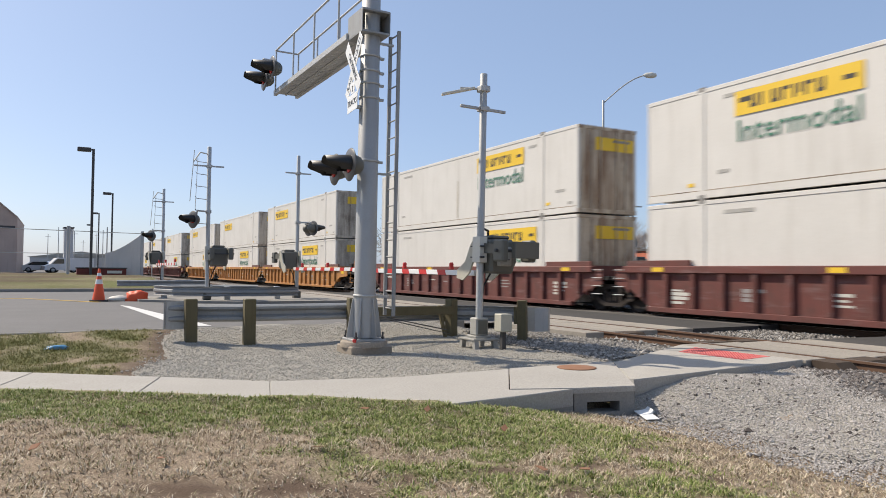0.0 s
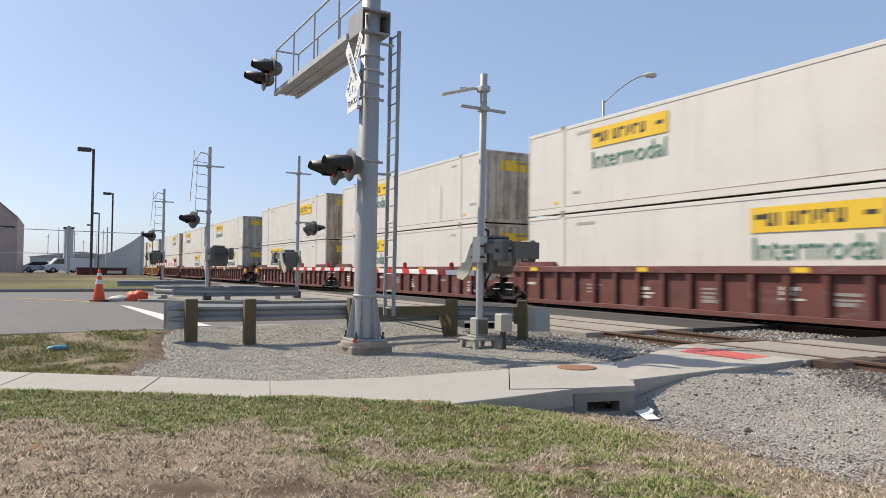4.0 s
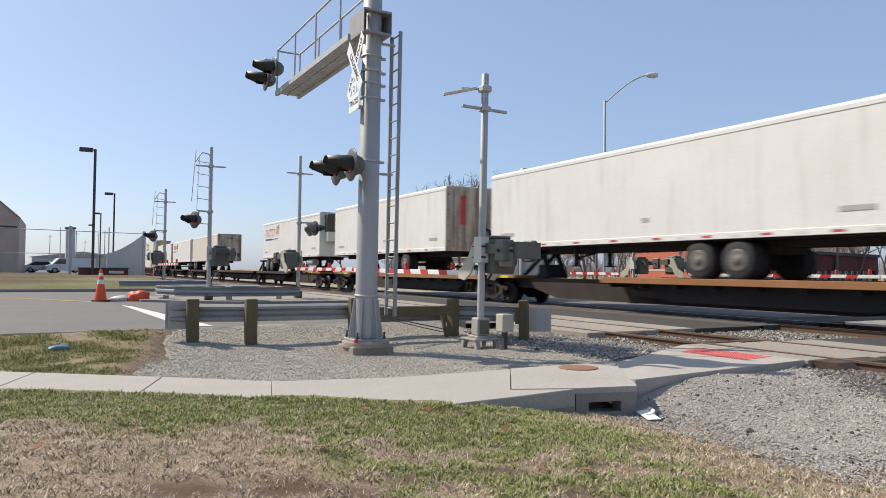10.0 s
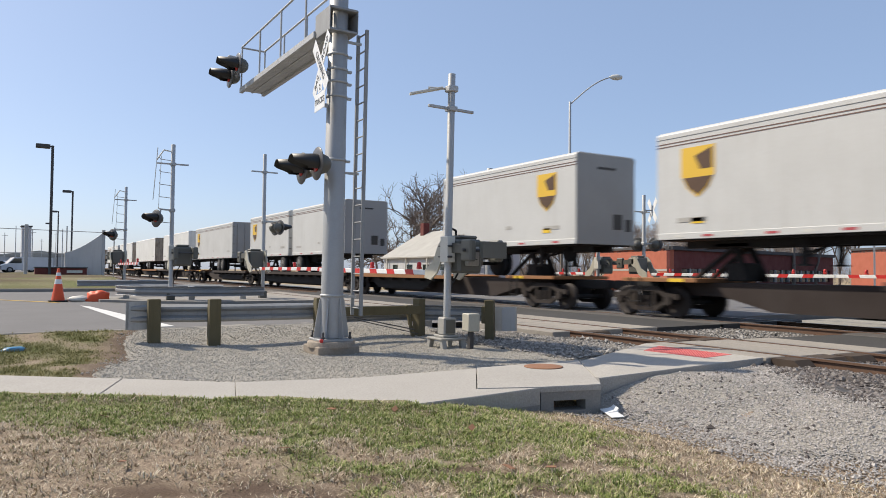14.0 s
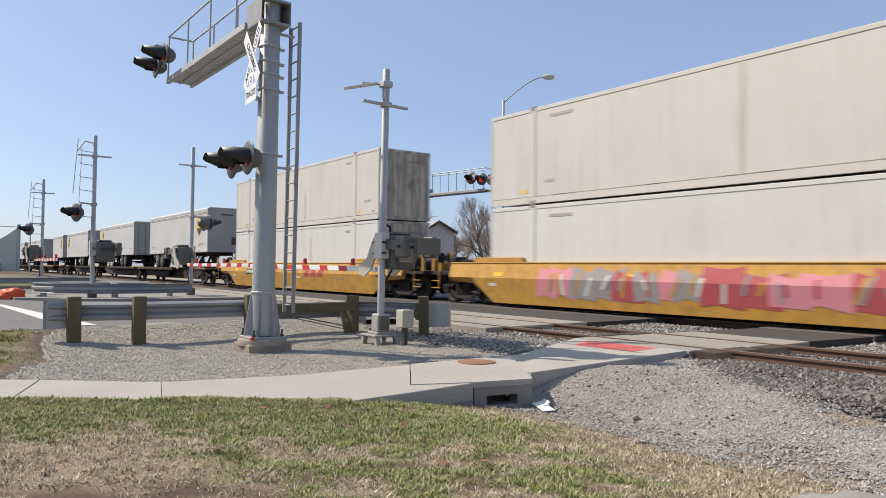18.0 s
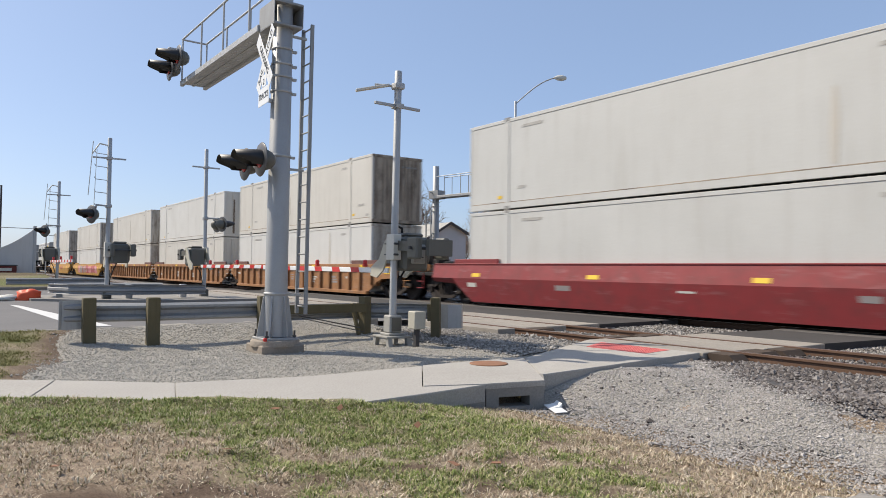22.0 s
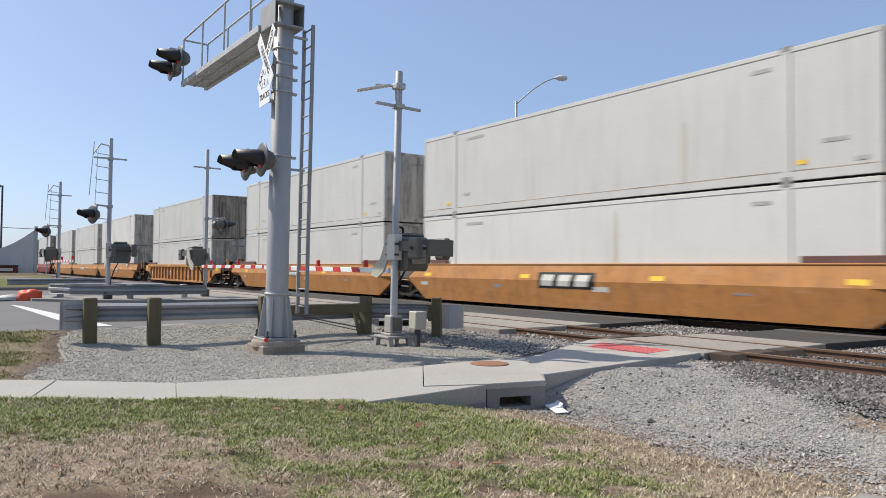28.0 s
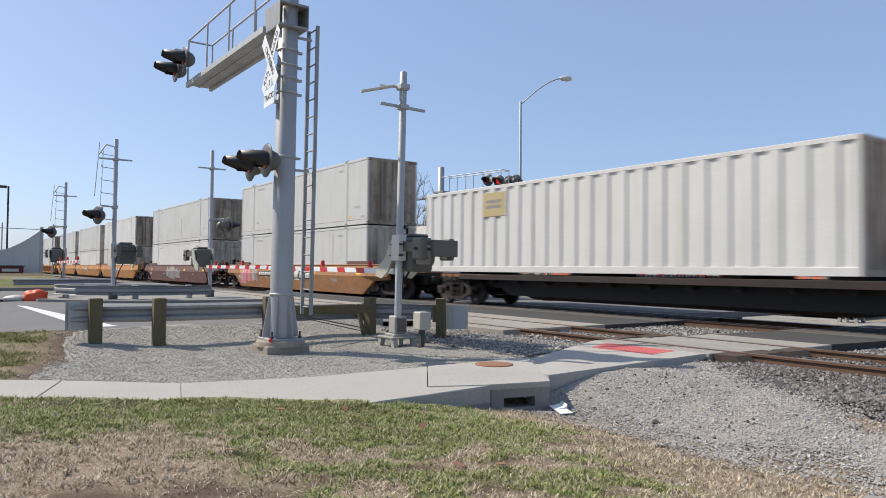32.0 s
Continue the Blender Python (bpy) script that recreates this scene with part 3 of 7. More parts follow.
# sidewalk slabs along the lawn, then the raised apron with the drain
sw = thing("sidewalk", "pale concrete sidewalk with cut joints", "sidewalk", kind="structure")
SZ = -0.115
def quad_slab(pts, z0, name="slab", mat=CONCRETE, under=None, label=""):
    """pts: (x, y, z) round the top face."""
    n = len(pts)
    c = (sum(p[0] for p in pts) / n, sum(p[1] for p in pts) / n)
    inset = [(p[0] + (c[0] - p[0]) * 0.006, p[1] + (c[1] - p[1]) * 0.006, p[2] + 0.0) for p in pts]
    vs = [(p[0], p[1], z0) for p in pts] + [(p[0], p[1], p[2] - 0.012) for p in pts] + inset
    fs = [tuple(range(n))[::-1], tuple(range(2 * n, 3 * n))]
    for k in (0, n):
        fs += [(k + i, k + (i + 1) % n, k + n + (i + 1) % n, k + n + i) for i in range(n)]
    return part(name, Geo().add(vs, fs), mat, under or sw, label)
cuts = [2.0, 0.77] + [-0.63 - 1.4 * k for k in range(17)]
for b, a in zip(cuts, cuts[1:]):
    a, oa, ob_ = a + 0.012, (0.40 if a < 1.5 else 0.29), (0.40 if b < 1.5 else 0.29)
    quad_slab([(walk_front(a), a, SZ), (walk_front(b), b, SZ), (walk_back(b + ob_), b + ob_, SZ), (walk_back(a + oa), a + oa, SZ)], -0.3)
quad_slab([(-7.395, 2.003, SZ), (-6.93, 2.57, SZ), (-6.57, 3.04, SZ), (-6.29, 3.55, SZ), (-6.34, 4.30, SZ), (-6.42, 5.22, SZ + 0.01), (-6.70, 4.53, SZ + 0.01), (-8.12, 5.48, SZ + 0.01),
           (-8.16, 4.59, SZ), (-8.16, 3.77, SZ), (-8.505, 2.293, SZ)], -0.3)
DZ = SZ + 0.02
quad_slab([(-6.69, 4.535, DZ), (-6.415, 5.232, DZ), (-6.24, 6.0, DZ), (-8.10, 7.32, DZ), (-8.112, 5.487, DZ)], -0.16, "drain_slab", CONCRETE)
# front wall of the drain with its opening
wall = [(-6.30, 3.60), (-6.425, 5.24), (-6.25, 5.99)]
def face_block(a, b, z0, z1, thick=0.22, name="drain_wall"):
    (xa, ya), (xb, yb) = a, b
    d = Vector((xb - xa, yb - ya, 0)).normalized()
    nrm = Vector((-d.y, d.x, 0)) * thick
    pts = [(xa, ya), (xb, yb), (xb + nrm.x, yb + nrm.y), (xa + nrm.x, ya + nrm.y)]
    return part(name, Geo().slab(pts, z0, z1, "z"), OLDCONC, sw)
def lerp2(a, b, t):
    return (a[0] + (b[0] - a[0]) * t, a[1] + (b[1] - a[1]) * t)
face_block(wall[0], lerp2(wall[0], wall[1], 0.99), -0.7, SZ - 0.014)
w1, w2 = wall[1], wall[2]
face_block(w1, lerp2(w1, w2, 0.21), -0.7, DZ - 0.014)
face_block(lerp2(w1, w2, 0.21), lerp2(w1, w2, 0.75), -0.7, -0.385)
face_block(lerp2(w1, w2, 0.21), lerp2(w1, w2, 0.75), -0.265, DZ - 0.014)
face_block(lerp2(w1, w2, 0.75), w2, -0.7, DZ - 0.014)
part("drain_floor", Geo().box(-7.6, -6.5, 5.2, 5.95, -0.6, -0.45), DARKSTEEL, sw)
part("drain_back", Geo().box(-7.7, -7.6, 5.0, 6.1, -0.6, -0.17).box(-7.6, -6.66, 5.0, 5.1, -0.6, -0.17), DARKSTEEL, sw)
face_block((-6.25, 6.0), (-6.72, 6.42), -0.7, DZ - 0.014, 0.2)
# ramp up to the crossing, with the red tactile plate
quad_slab([(-6.70, 6.36, SZ), (-6.52, 9.5, -0.008), (-8.80, 9.5, -0.008), (-8.09, 7.34, SZ)], -0.7, "ramp_slab")
plate = quad_slab([(-7.01, 8.84, -0.024), (-7.0, 9.44, -0.006), (-8.40, 9.40, -0.006), (-8.16, 8.78, -0.024)], -0.05, "tactile_plate", TACTILE, None, "red tactile warning plate with small domes")
g = Geo()
for i in range(21):
    for j in range(9):
        x, y = -7.05 - i * 0.054 - j * 0.012, 8.86 + j * 0.064
        z = -0.023 + (y - 8.84) * 0.03
        g.tube((x, y, z - 0.002), (x, y, z + 0.007), 0.015, 0.010, 6)
part("tactile_domes", g, TACTILE, plate)
mh = tagged(part("manhole_cover", Geo().lathe([(0.0, 0.0), (0.27, 0.0), (0.27, 0.010), (0.25, 0.013), (0.0, 0.013)], (-7.75, 6.36, SZ + 0.02), n=28), IRON),
            "round rusty cast-iron manhole cover in the concrete", "manhole")

# loose stones and grass
def stones(name, count, place, size, mat, label, category, seed, lift=0.1):
    rnd = random.Random(seed)
    base = [(1, 0, 0), (-1, 0, 0), (0, 1, 0), (0, -1, 0), (0, 0, 1), (0, 0, -1)]
    tri = [(0, 2, 4), (2, 1, 4), (1, 3, 4), (3, 0, 4), (2, 0, 5), (1, 2, 5), (3, 1, 5), (0, 3, 5)]
    vs, fs = [], []
    for _ in range(count):
        p = place(rnd)
        if p is None:
            continue
        s = rnd.uniform(*size) * (2.0 if rnd.random() < 0.02 else 1)
        a, k = rnd.uniform(0, 6.28), len(vs)
        ca, sa = math.cos(a), math.sin(a)
        tilt = rnd.uniform(-.5, .5)
        for x, y, z in base:
            x, y, z = x * rnd.uniform(.6, 1.2), y * rnd.uniform(.6, 1.2), z * rnd.uniform(.45, .85)
            x, z = x * math.cos(tilt) - z * math.sin(tilt), x * math.sin(tilt) + z * math.cos(tilt)
            vs.append((p[0] + s * (x * ca - y * sa), p[1] + s * (x * sa + y * ca), p[2] + s * (z + lift)))
        fs += [(i + k, j + k, l + k) for i, j, l in tri]
    ob = part(name, Geo().add(vs, fs), mat)
    return tagged(ob, label, category, kind="stuff")


def at_bed(r):
    x, y = r.uniform(-14.2, -7.0), r.uniform(0.6, 9.3)
    if y < 2.2 and verge_edge(x, y) > r.gauss(0.0, 0.12):
        return None
    if x > walk_back(y) + 0.02:
        return None
    return x, y, land(x, y) + 0.012 + bumpy(x, y, 0.03)


def at_slope(r):
    x, y = r.uniform(-6.6, -1.0), r.uniform(5.4, 9.6)
    if y < slope_edge(x, y) + r.gauss(0, 0.25) or (x < -6.66 + 0.07 * (y - 6.4) if y > 6.4 else x < -6.2) or y > ballast_edge(x, y) + r.gauss(0, 0.15):
        return None
    return x, y, land(x, y) + 0.02 + bumpy(x, y, 0.05)


def at_track(r):
    x, y = r.uniform(-6.5, 1.0), r.uniform(8.0, 12.6) if r.random() < 0.45 else r.gauss(9.3, 0.5)
    if not 7.9 < y < 12.7 or abs(abs(y - TRACK_NEAR) - 0.755) < 0.1 or y < ballast_edge(x, y) + r.gauss(0, 0.2):
        return None
    d = abs(y - TRACK_NEAR)
    return x, y, max(-0.14 - max(0, d - 1.8) * 0.22, land(x, y) - 0.08) + bumpy(x, y, 0.035) + r.uniform(0, 0.02)


def at_strip(r):
    x, y = r.uniform(-6.1, -1.0), r.uniform(12.0, 14.8)
    return x, y, -0.15


def at_kerb(r):
    x, y = r.uniform(-13.0, -8.6), r.uniform(7.6, 9.5)
    return x, y, land(x, y) + 0.03


stones("gravel_stones", 62000, at_bed, (0.0065, 0.017), STONES, "loose pale limestone chips", "gravel", 3)
stones("slope_stones", 60000, at_slope, (0.006, 0.018), SLOPESTONES, "loose pale limestone chips on the slope", "gravel", 4, 0.2)
stones("ballast_stones", 21000, at_track, (0.02, 0.046), BSTONES, "dark crushed ballast stones beside the rail", "ballast", 5)
stones("bed_stones", 4500, at_strip, (0.018, 0.04), GREYSTONES, "crushed stones between the tracks", "ballast", 6)
def at_gap(r):
    x, y = r.uniform(-11.65, -9.05), r.uniform(8.5, 15.0)
    if min(abs(abs(y - TRACK_NEAR) - 0.755), abs(abs(y - TRACK_FAR) - 0.755)) < 0.1:
        return None
    return x, y, -0.15 + r.uniform(-0.01, 0.04)


stones("stray_stones", 620, at_slope, (0.014, 0.036), BSTONES, "stray dark stones on the gravel slope", "gravel", 9)
stones("gap_stones", 7000, at_gap, (0.018, 0.04), GREYSTONES, "crushed stones between the crossing panels", "ballast", 8)
stones("kerb_stones", 4000, at_kerb, (0.018, 0.04), GREYSTONES, "coarse stones beside the guardrail", "gravel", 7)


def grass(name, spots, area, where, each, length, lean, mat, label, seed, spread=0.035, rise=1.0):
    """Tufts of narrow blades that lean outwards; a low rise lays them flat."""
    rnd = random.Random(seed)
    vs, fs = [], []
    x0, x1, y0, y1 = area
    for _ in range(spots):
        cx, cy = rnd.uniform(x0, x1), rnd.uniform(y0, y1)
        k = where(cx, cy)
        if rnd.random() > k:
            continue
        tall = rnd.uniform(0.6, 1.15) * (0.6 + 0.4 * k)
        for _b in range(each):
            r, a = spread * math.sqrt(rnd.random()), rnd.uniform(0, 6.28)
            x, y = cx + r * math.cos(a), cy + r * math.sin(a)
            z = land(x, y) + bumpy(x, y, 0.03) - 0.004
            a += rnd.gauss(0, 0.7)
            ln = rnd.uniform(*length) * tall
            t = rnd.uniform(lean[0], lean[1])
            h, o = ln * math.cos(t) * rise, ln * math.sin(t)
            w = rnd.uniform(0.0022, 0.005)
            dx, dy = math.cos(a), math.sin(a)
            n = len(vs)
            vs += [(x - dy * w, y + dx * w, z), (x + dy * w, y - dx * w, z),
                   (x + dx * o * .4 - dy * w * .8, y + dy * o * .4 + dx * w * .8, z + h * .7), (x + dx * o * .4 + dy * w * .8, y + dy * o * .4 - dx * w * .8, z + h * .7),
                   (x + dx * o, y + dy * o, z + h)]
            fs += [(n, n + 1, n + 3, n + 2), (n + 2, n + 3, n + 4)]
    ob = part(name, Geo().add(vs, fs), mat)
    return tagged(ob, label, "grass", kind="stuff")


def lawn_ok(x, y):
    return x > walk_front(y) + 0.02 and y < slope_edge(x, y) + 0.05 + 0.3 * rag(x, y, 3, 2)


grass("green_grass", 50000, (-10.5, -2.9, -1.6, 5.2), lambda x, y: greenness(x, y) if lawn_ok(x, y) else 0, 10, (0.025, 0.068), (0.5, 1.4), GREENBLADE, "green spring grass blades in tufts", 11, 0.045)
grass("dry_grass", 30000, (-8.6, -1.8, -1.2, 7.0), lambda x, y: max(0.1, 0.8 + 0.8 * rag(x, y, 5, 77) - 0.5 * greenness(x, y) - 0.75 * bare(x, y)) if lawn_ok(x, y) else 0, 7, (0.03, 0.085), (0.75, 1.5), STRAWBLADE, "short matted straw-coloured grass", 12, 0.04)
grass("verge_grass", 9500, (-14.3, -10.0, -3.5, 2.0), lambda x, y: smooth(0.1, 0.6, verge_edge(x, y)) * min(1, 0.6 + rag(x, y, 1.6, 3)) if x < walk_back(y) - 0.03 else 0, 9, (0.035, 0.08), (0.3, 1.2),
      blade_mat("verge_grass_blades", [(0.12, 0.14, 0.035), (0.24, 0.22, 0.08), (0.34, 0.29, 0.14), (0.19, 0.19, 0.06)]), "olive and dry grass of the verge", 13, 0.06)
# ---- crossing signals, gates and guardrails ----
def signal_head(parent, p, way, lit=False, size=1.0):
    """A round railway lamp with backing disc and hood; way: the side it faces, in degrees (0 = +x)."""
    s = size
    m = pose(*p, 0, 0, way)
    def tr(g):
        g.v = [tuple(m @ Vector(v)) for v in g.v]
        return g
    head = part("signal_head", tr(Geo().lathe([(0.02, -0.235 * s), (0.08 * s, -0.225 * s), (0.14 * s, -0.17 * s), (0.175 * s, -0.08 * s), (0.18 * s, -0.01), (0.10, -0.01)], (0, 0, 0), "x", 18)), SILVERBOX, parent, "grey lamp housing")
    part("backing_disc", tr(Geo().lathe([(0.14 * s, 0.0), (0.27 * s, -0.012), (0.28 * s, -0.006), (0.27 * s, 0.006), (0.14 * s, 0.014)], (0, 0, 0), "x", 28)), DISC, head, "black backing disc, greyed as sun sheen")
    part("lens", tr(Geo().lathe([(0.0, 0.02), (0.14 * s, 0.016), (0.14 * s, 0.03), (0.08 * s, 0.045), (0.0, 0.05)], (0, 0, 0), "x", 18)), REDON if lit else REDGLASS, head, "red lens alight" if lit else "dark red lens")
    g = Geo()
    vs, fs, n = [], [], 18
    for i in range(n + 1):
        a = radians(-38 + 256 * i / n)
        c, z = math.cos(a), math.sin(a)
        ln = 0.45 * s * (0.42 + 0.58 * smooth(-0.55, 0.35, z))
        for r in (0.165 * s, 0.155 * s):
            vs += [(0.01, r * c, r * z), (ln, r * c * 0.92, r * z * 0.92 - ln * 0.07)]
    for i in range(n):
        k = i * 4
        fs += [(k, k + 4, k + 5, k + 1), (k + 2, k + 3, k + 7, k + 6), (k + 1, k + 5, k + 7, k + 3)]
    part("hood", tr(Geo().add(vs, fs, True)), BLACK, head, "black lamp hood")
    return head


def crossbuck(parent, p, way, size=1.22, plate=True):
    """The crossed white boards with their words, and the small track plate."""
    m = pose(*p, 90, 0, way + 90)
    for ang, words in ((48, (("RAIL", -0.33), ("ROAD", 0.33))), (-48, (("CROSSING", 0.0),))):
        mm = m @ pose(0, 0, 0.0 if ang > 0 else 0.014, 0, 0, ang)
        g = Geo().box(-size / 2, size / 2, -0.115, 0.115, -0.004, 0.004, 0.002)
        g.v = [tuple(mm @ Vector(v)) for v in g.v]
        board = part("crossbuck_board", g, WHITE, parent, "white crossbuck board")
        for word, wx in words:
            me = letters(word, 0.155, BLACK, 0.002)
            me.transform(mm @ pose(wx, 0, 0.006))
            part("lettering", me, None, board)
    if plate:
        mm = m @ pose(0, -0.62, 0.01)
        g = Geo().box(-0.30, 0.30, -0.15, 0.15, -0.004, 0.004, 0.003).box(-0.12, 0.12, 0.16, 0.36, -0.004, 0.003, 0.003)
        g.v = [tuple(mm @ Vector(v)) for v in g.v]
        board = part("track_plate", g, WHITE, parent, "white plate with the number of tracks")
        for w, yy in (("2", 0.24), ("TRACKS", 0.0)):
            me = letters(w, 0.145, BLACK, 0.002)
            me.transform(mm @ pose(0, yy, 0.006))
            part("lettering", me, None, board)


def cantilever(name, at, arm, height, turn, face, lit, detail=True, label="", sy=-1):
    """A thick tapered mast with a walkway arm over the road; the arm runs along local +x."""
    t = thing(name, label, "crossing signal", at, turn)
    if detail:
        t.matrix_basis = pose(*at, 0.5, -0.28, turn)
    h = height
    part("mast", Geo().lathe([(0.20, 0.0), (0.192, 0.5), (0.16, h), (0.14, h + 0.01)], (0, 0, 0.05), n=24), MAST, t, "tapered grey steel mast")
    part("base_flange", Geo().box(-0.29, 0.29, -0.29, 0.29, 0.0, 0.04, 0.008), MAST, t, "square steel flange")
    for a in range(6):
        g = Geo().slab([(0.17, 0.05), (0.31, 0.05), (0.215, 0.70), (0.17, 0.76)], -0.012, 0.012)
        mm = pose(0, 0, 0, 0, 0, a * 60 + 20)
        g.v = [tuple(mm @ Vector(v)) for v in g.v]
        part("gusset", g, MAST, t)
    for a in range(4):
        x, y = 0.345 * math.cos(a * 1.5708 + .785), 0.345 * math.sin(a * 1.5708 + .785)
        part("anchor_bolt", Geo().tube((x, y, 0.04), (x, y, 0.16), 0.018, n=8).tube((x, y, 0.05), (x, y, 0.08), 0.034, n=6), DARKSTEEL, t)
    for z in [0.72, 3.05, 4.15, 4.4, 4.62, 4.88]:
        if z < h:
            r = 0.198 - 0.038 * z / h
            part("band_clamp", Geo().lathe([(r, -0.02), (r + .012, -0.02), (r + .012, 0.02), (r, 0.02)], (0, 0, z + .05)).box(-0.03, 0.03, -r - 0.09, -r, z + 0.03, z + 0.07), GALV, t)
    za = h - 1.2 if detail else h - 1.6
    part("arm_bracket", Geo().box(-0.25, 0.42, -0.26, 0.26, za - 0.02, za + 0.02, 0.005).box(-0.25, 0.42, -0.26, 0.26, za + 0.36, za + 0.40, 0.005).box(0.38, 0.42, -0.26, 0.26, za, za + .38)
         .box(-0.25, 0.42, -0.262, -0.25, za, za + 0.38).box(-0.25, 0.42, 0.25, 0.262, za, za + 0.38), RAILGALV, t)
    part("arm_beam", Geo().box(0.4, arm, -0.30, -0.22, za, za + 0.12, 0.008).box(0.4, arm, 0.22, 0.30, za, za + 0.12, 0.008), GALV, t, "galvanised side beams of the walkway")
    g = Geo()
    x = 0.42
    while x < arm:
        g.box(x, x + 0.105, -0.22, 0.22, za + 0.06, za + 0.075)
        x += 0.12
    g.box(0.42, arm, -0.02, 0.02, za + 0.04, za + 0.06)
    part("walkway_grating", g, GALV, t, "steel grating walkway")
    for s in (-0.27, 0.27):
        g = Geo().tube((0.35, s, za + 1.08), (arm, s, za + 1.08), 0.021)
        part("handrail", g, GALV, t)
        for i in range(4):
            x = 0.9 + (arm - 0.95) * i / 3
            part("handrail_post", Geo().tube((x, s, za + 0.1), (x, s, za + 1.08), 0.019), GALV, t)
    part("end_rail", Geo().tube((arm, -0.27, za + 1.08), (arm, 0.27, za + 1.08), 0.021), GALV, t)
    part("signal_bracket", Geo().tube((arm - 0.3, sy * 0.27, za + 0.55), (arm - 0.3, sy * 0.6, za + 0.62), 0.035).tube((arm - 0.7, sy * 0.55, za + 0.62), (arm + 0.1, sy * 0.55, za + 0.62), 0.03)
         .box(arm - 0.42, arm - 0.2, sy * 0.58 - 0.1, sy * 0.58 + 0.1, za + .5, za + .74, 0.02), GALV, t)
    for i, x in enumerate((arm - 0.62, arm + 0.05)):
        signal_head(t, (x, sy * 0.52, za + (0.48 if detail else 0.62) - 0.1 * i), face, lit == i)
    if not detail:
        for i, x in enumerate((arm - 0.2, arm + 0.25)):
            signal_head(t, (x, -sy * 0.45, za + 0.62), face + 180, False)
    # ladder beside the mast
    lx, ly = (-0.05, -0.44)
    for s in (-0.18, 0.18):
        part("ladder_rail", Geo().box(lx + s - 0.02, lx + s + 0.02, ly - 0.03, ly + 0.03, 0.42, h - 1.10 if detail else h - 2.2, 0.003), RAILGALV, t)
    z = 0.55
    while z < (h - 1.1 if detail else h - 2.3):
        part("ladder_rung", Geo().tube((lx - 0.18, ly, z), (lx + 0.18, ly, z), 0.014, n=6), RAILGALV, t)
        z += 0.30
    for z in (0.75, 2.9, h - 1.3):
        part("ladder_bracket", Geo().box(-0.02, 0.02, ly, -0.17, z - 0.02, z + 0.02), GALV, t)
    return t, za


cant, za = cantilever("cantilever_signal", (-11.42, 4.70, 0.02), 5.2, 6.5, 180, 90, -1,
                      label="tall grey steel mast with a walkway arm over the road", sy=1)
part("lamp_bracket", Geo().tube((-0.35, 0.36, 2.96), (0.35, 0.36, 2.96), 0.03).tube((0, 0.1, 2.96), (0, 0.36, 2.96), 0.035).box(-0.08, 0.08, 0.28, 0.44, 2.86, 3.06, 0.02), GALV, cant)
for x in (-0.36, 0.36):
    signal_head(cant, (x, 0.47, 2.96), 90)
crossbuck(cant, (0, 0.30, 4.71), 85)
for z in (4.0, 4.56):
    part("sign_bracket", Geo().box(-0.03, 0.03, 0.15, 0.29, z, z + 0.06), GALV, cant)
fd = thing("signal_foundation", "round and square concrete foundation under the mast", "foundation", (-11.42, 4.70, 0))
part("block", Geo().box(-0.38, 0.36, -0.36, 0.38, -0.3, -0.05, 0.02), FOUND, fd)
part("round_cap", Geo().lathe([(0.405, -0.08), (0.405, 0.0), (0.39, 0.022), (0.1, 0.022)], (0, 0, 0), n=28), FOUND, fd)
tagged(part("red_marker", Geo().box(-11.10, -11.05, 4.36, 4.42, 0.022, 0.08, 0.012), REDRETRO), "small red rag on the foundation", "rag")


CASTGREY = paint("pale_cast_iron_paint", (0.33, 0.325, 0.30), (0.15, 0.13, 0.10), 0.5, 0.7)
IVORY = paint("ivory_lever_paint", (0.47, 0.45, 0.37), (0.2, 0.17, 0.12), 0.4, 0.5)


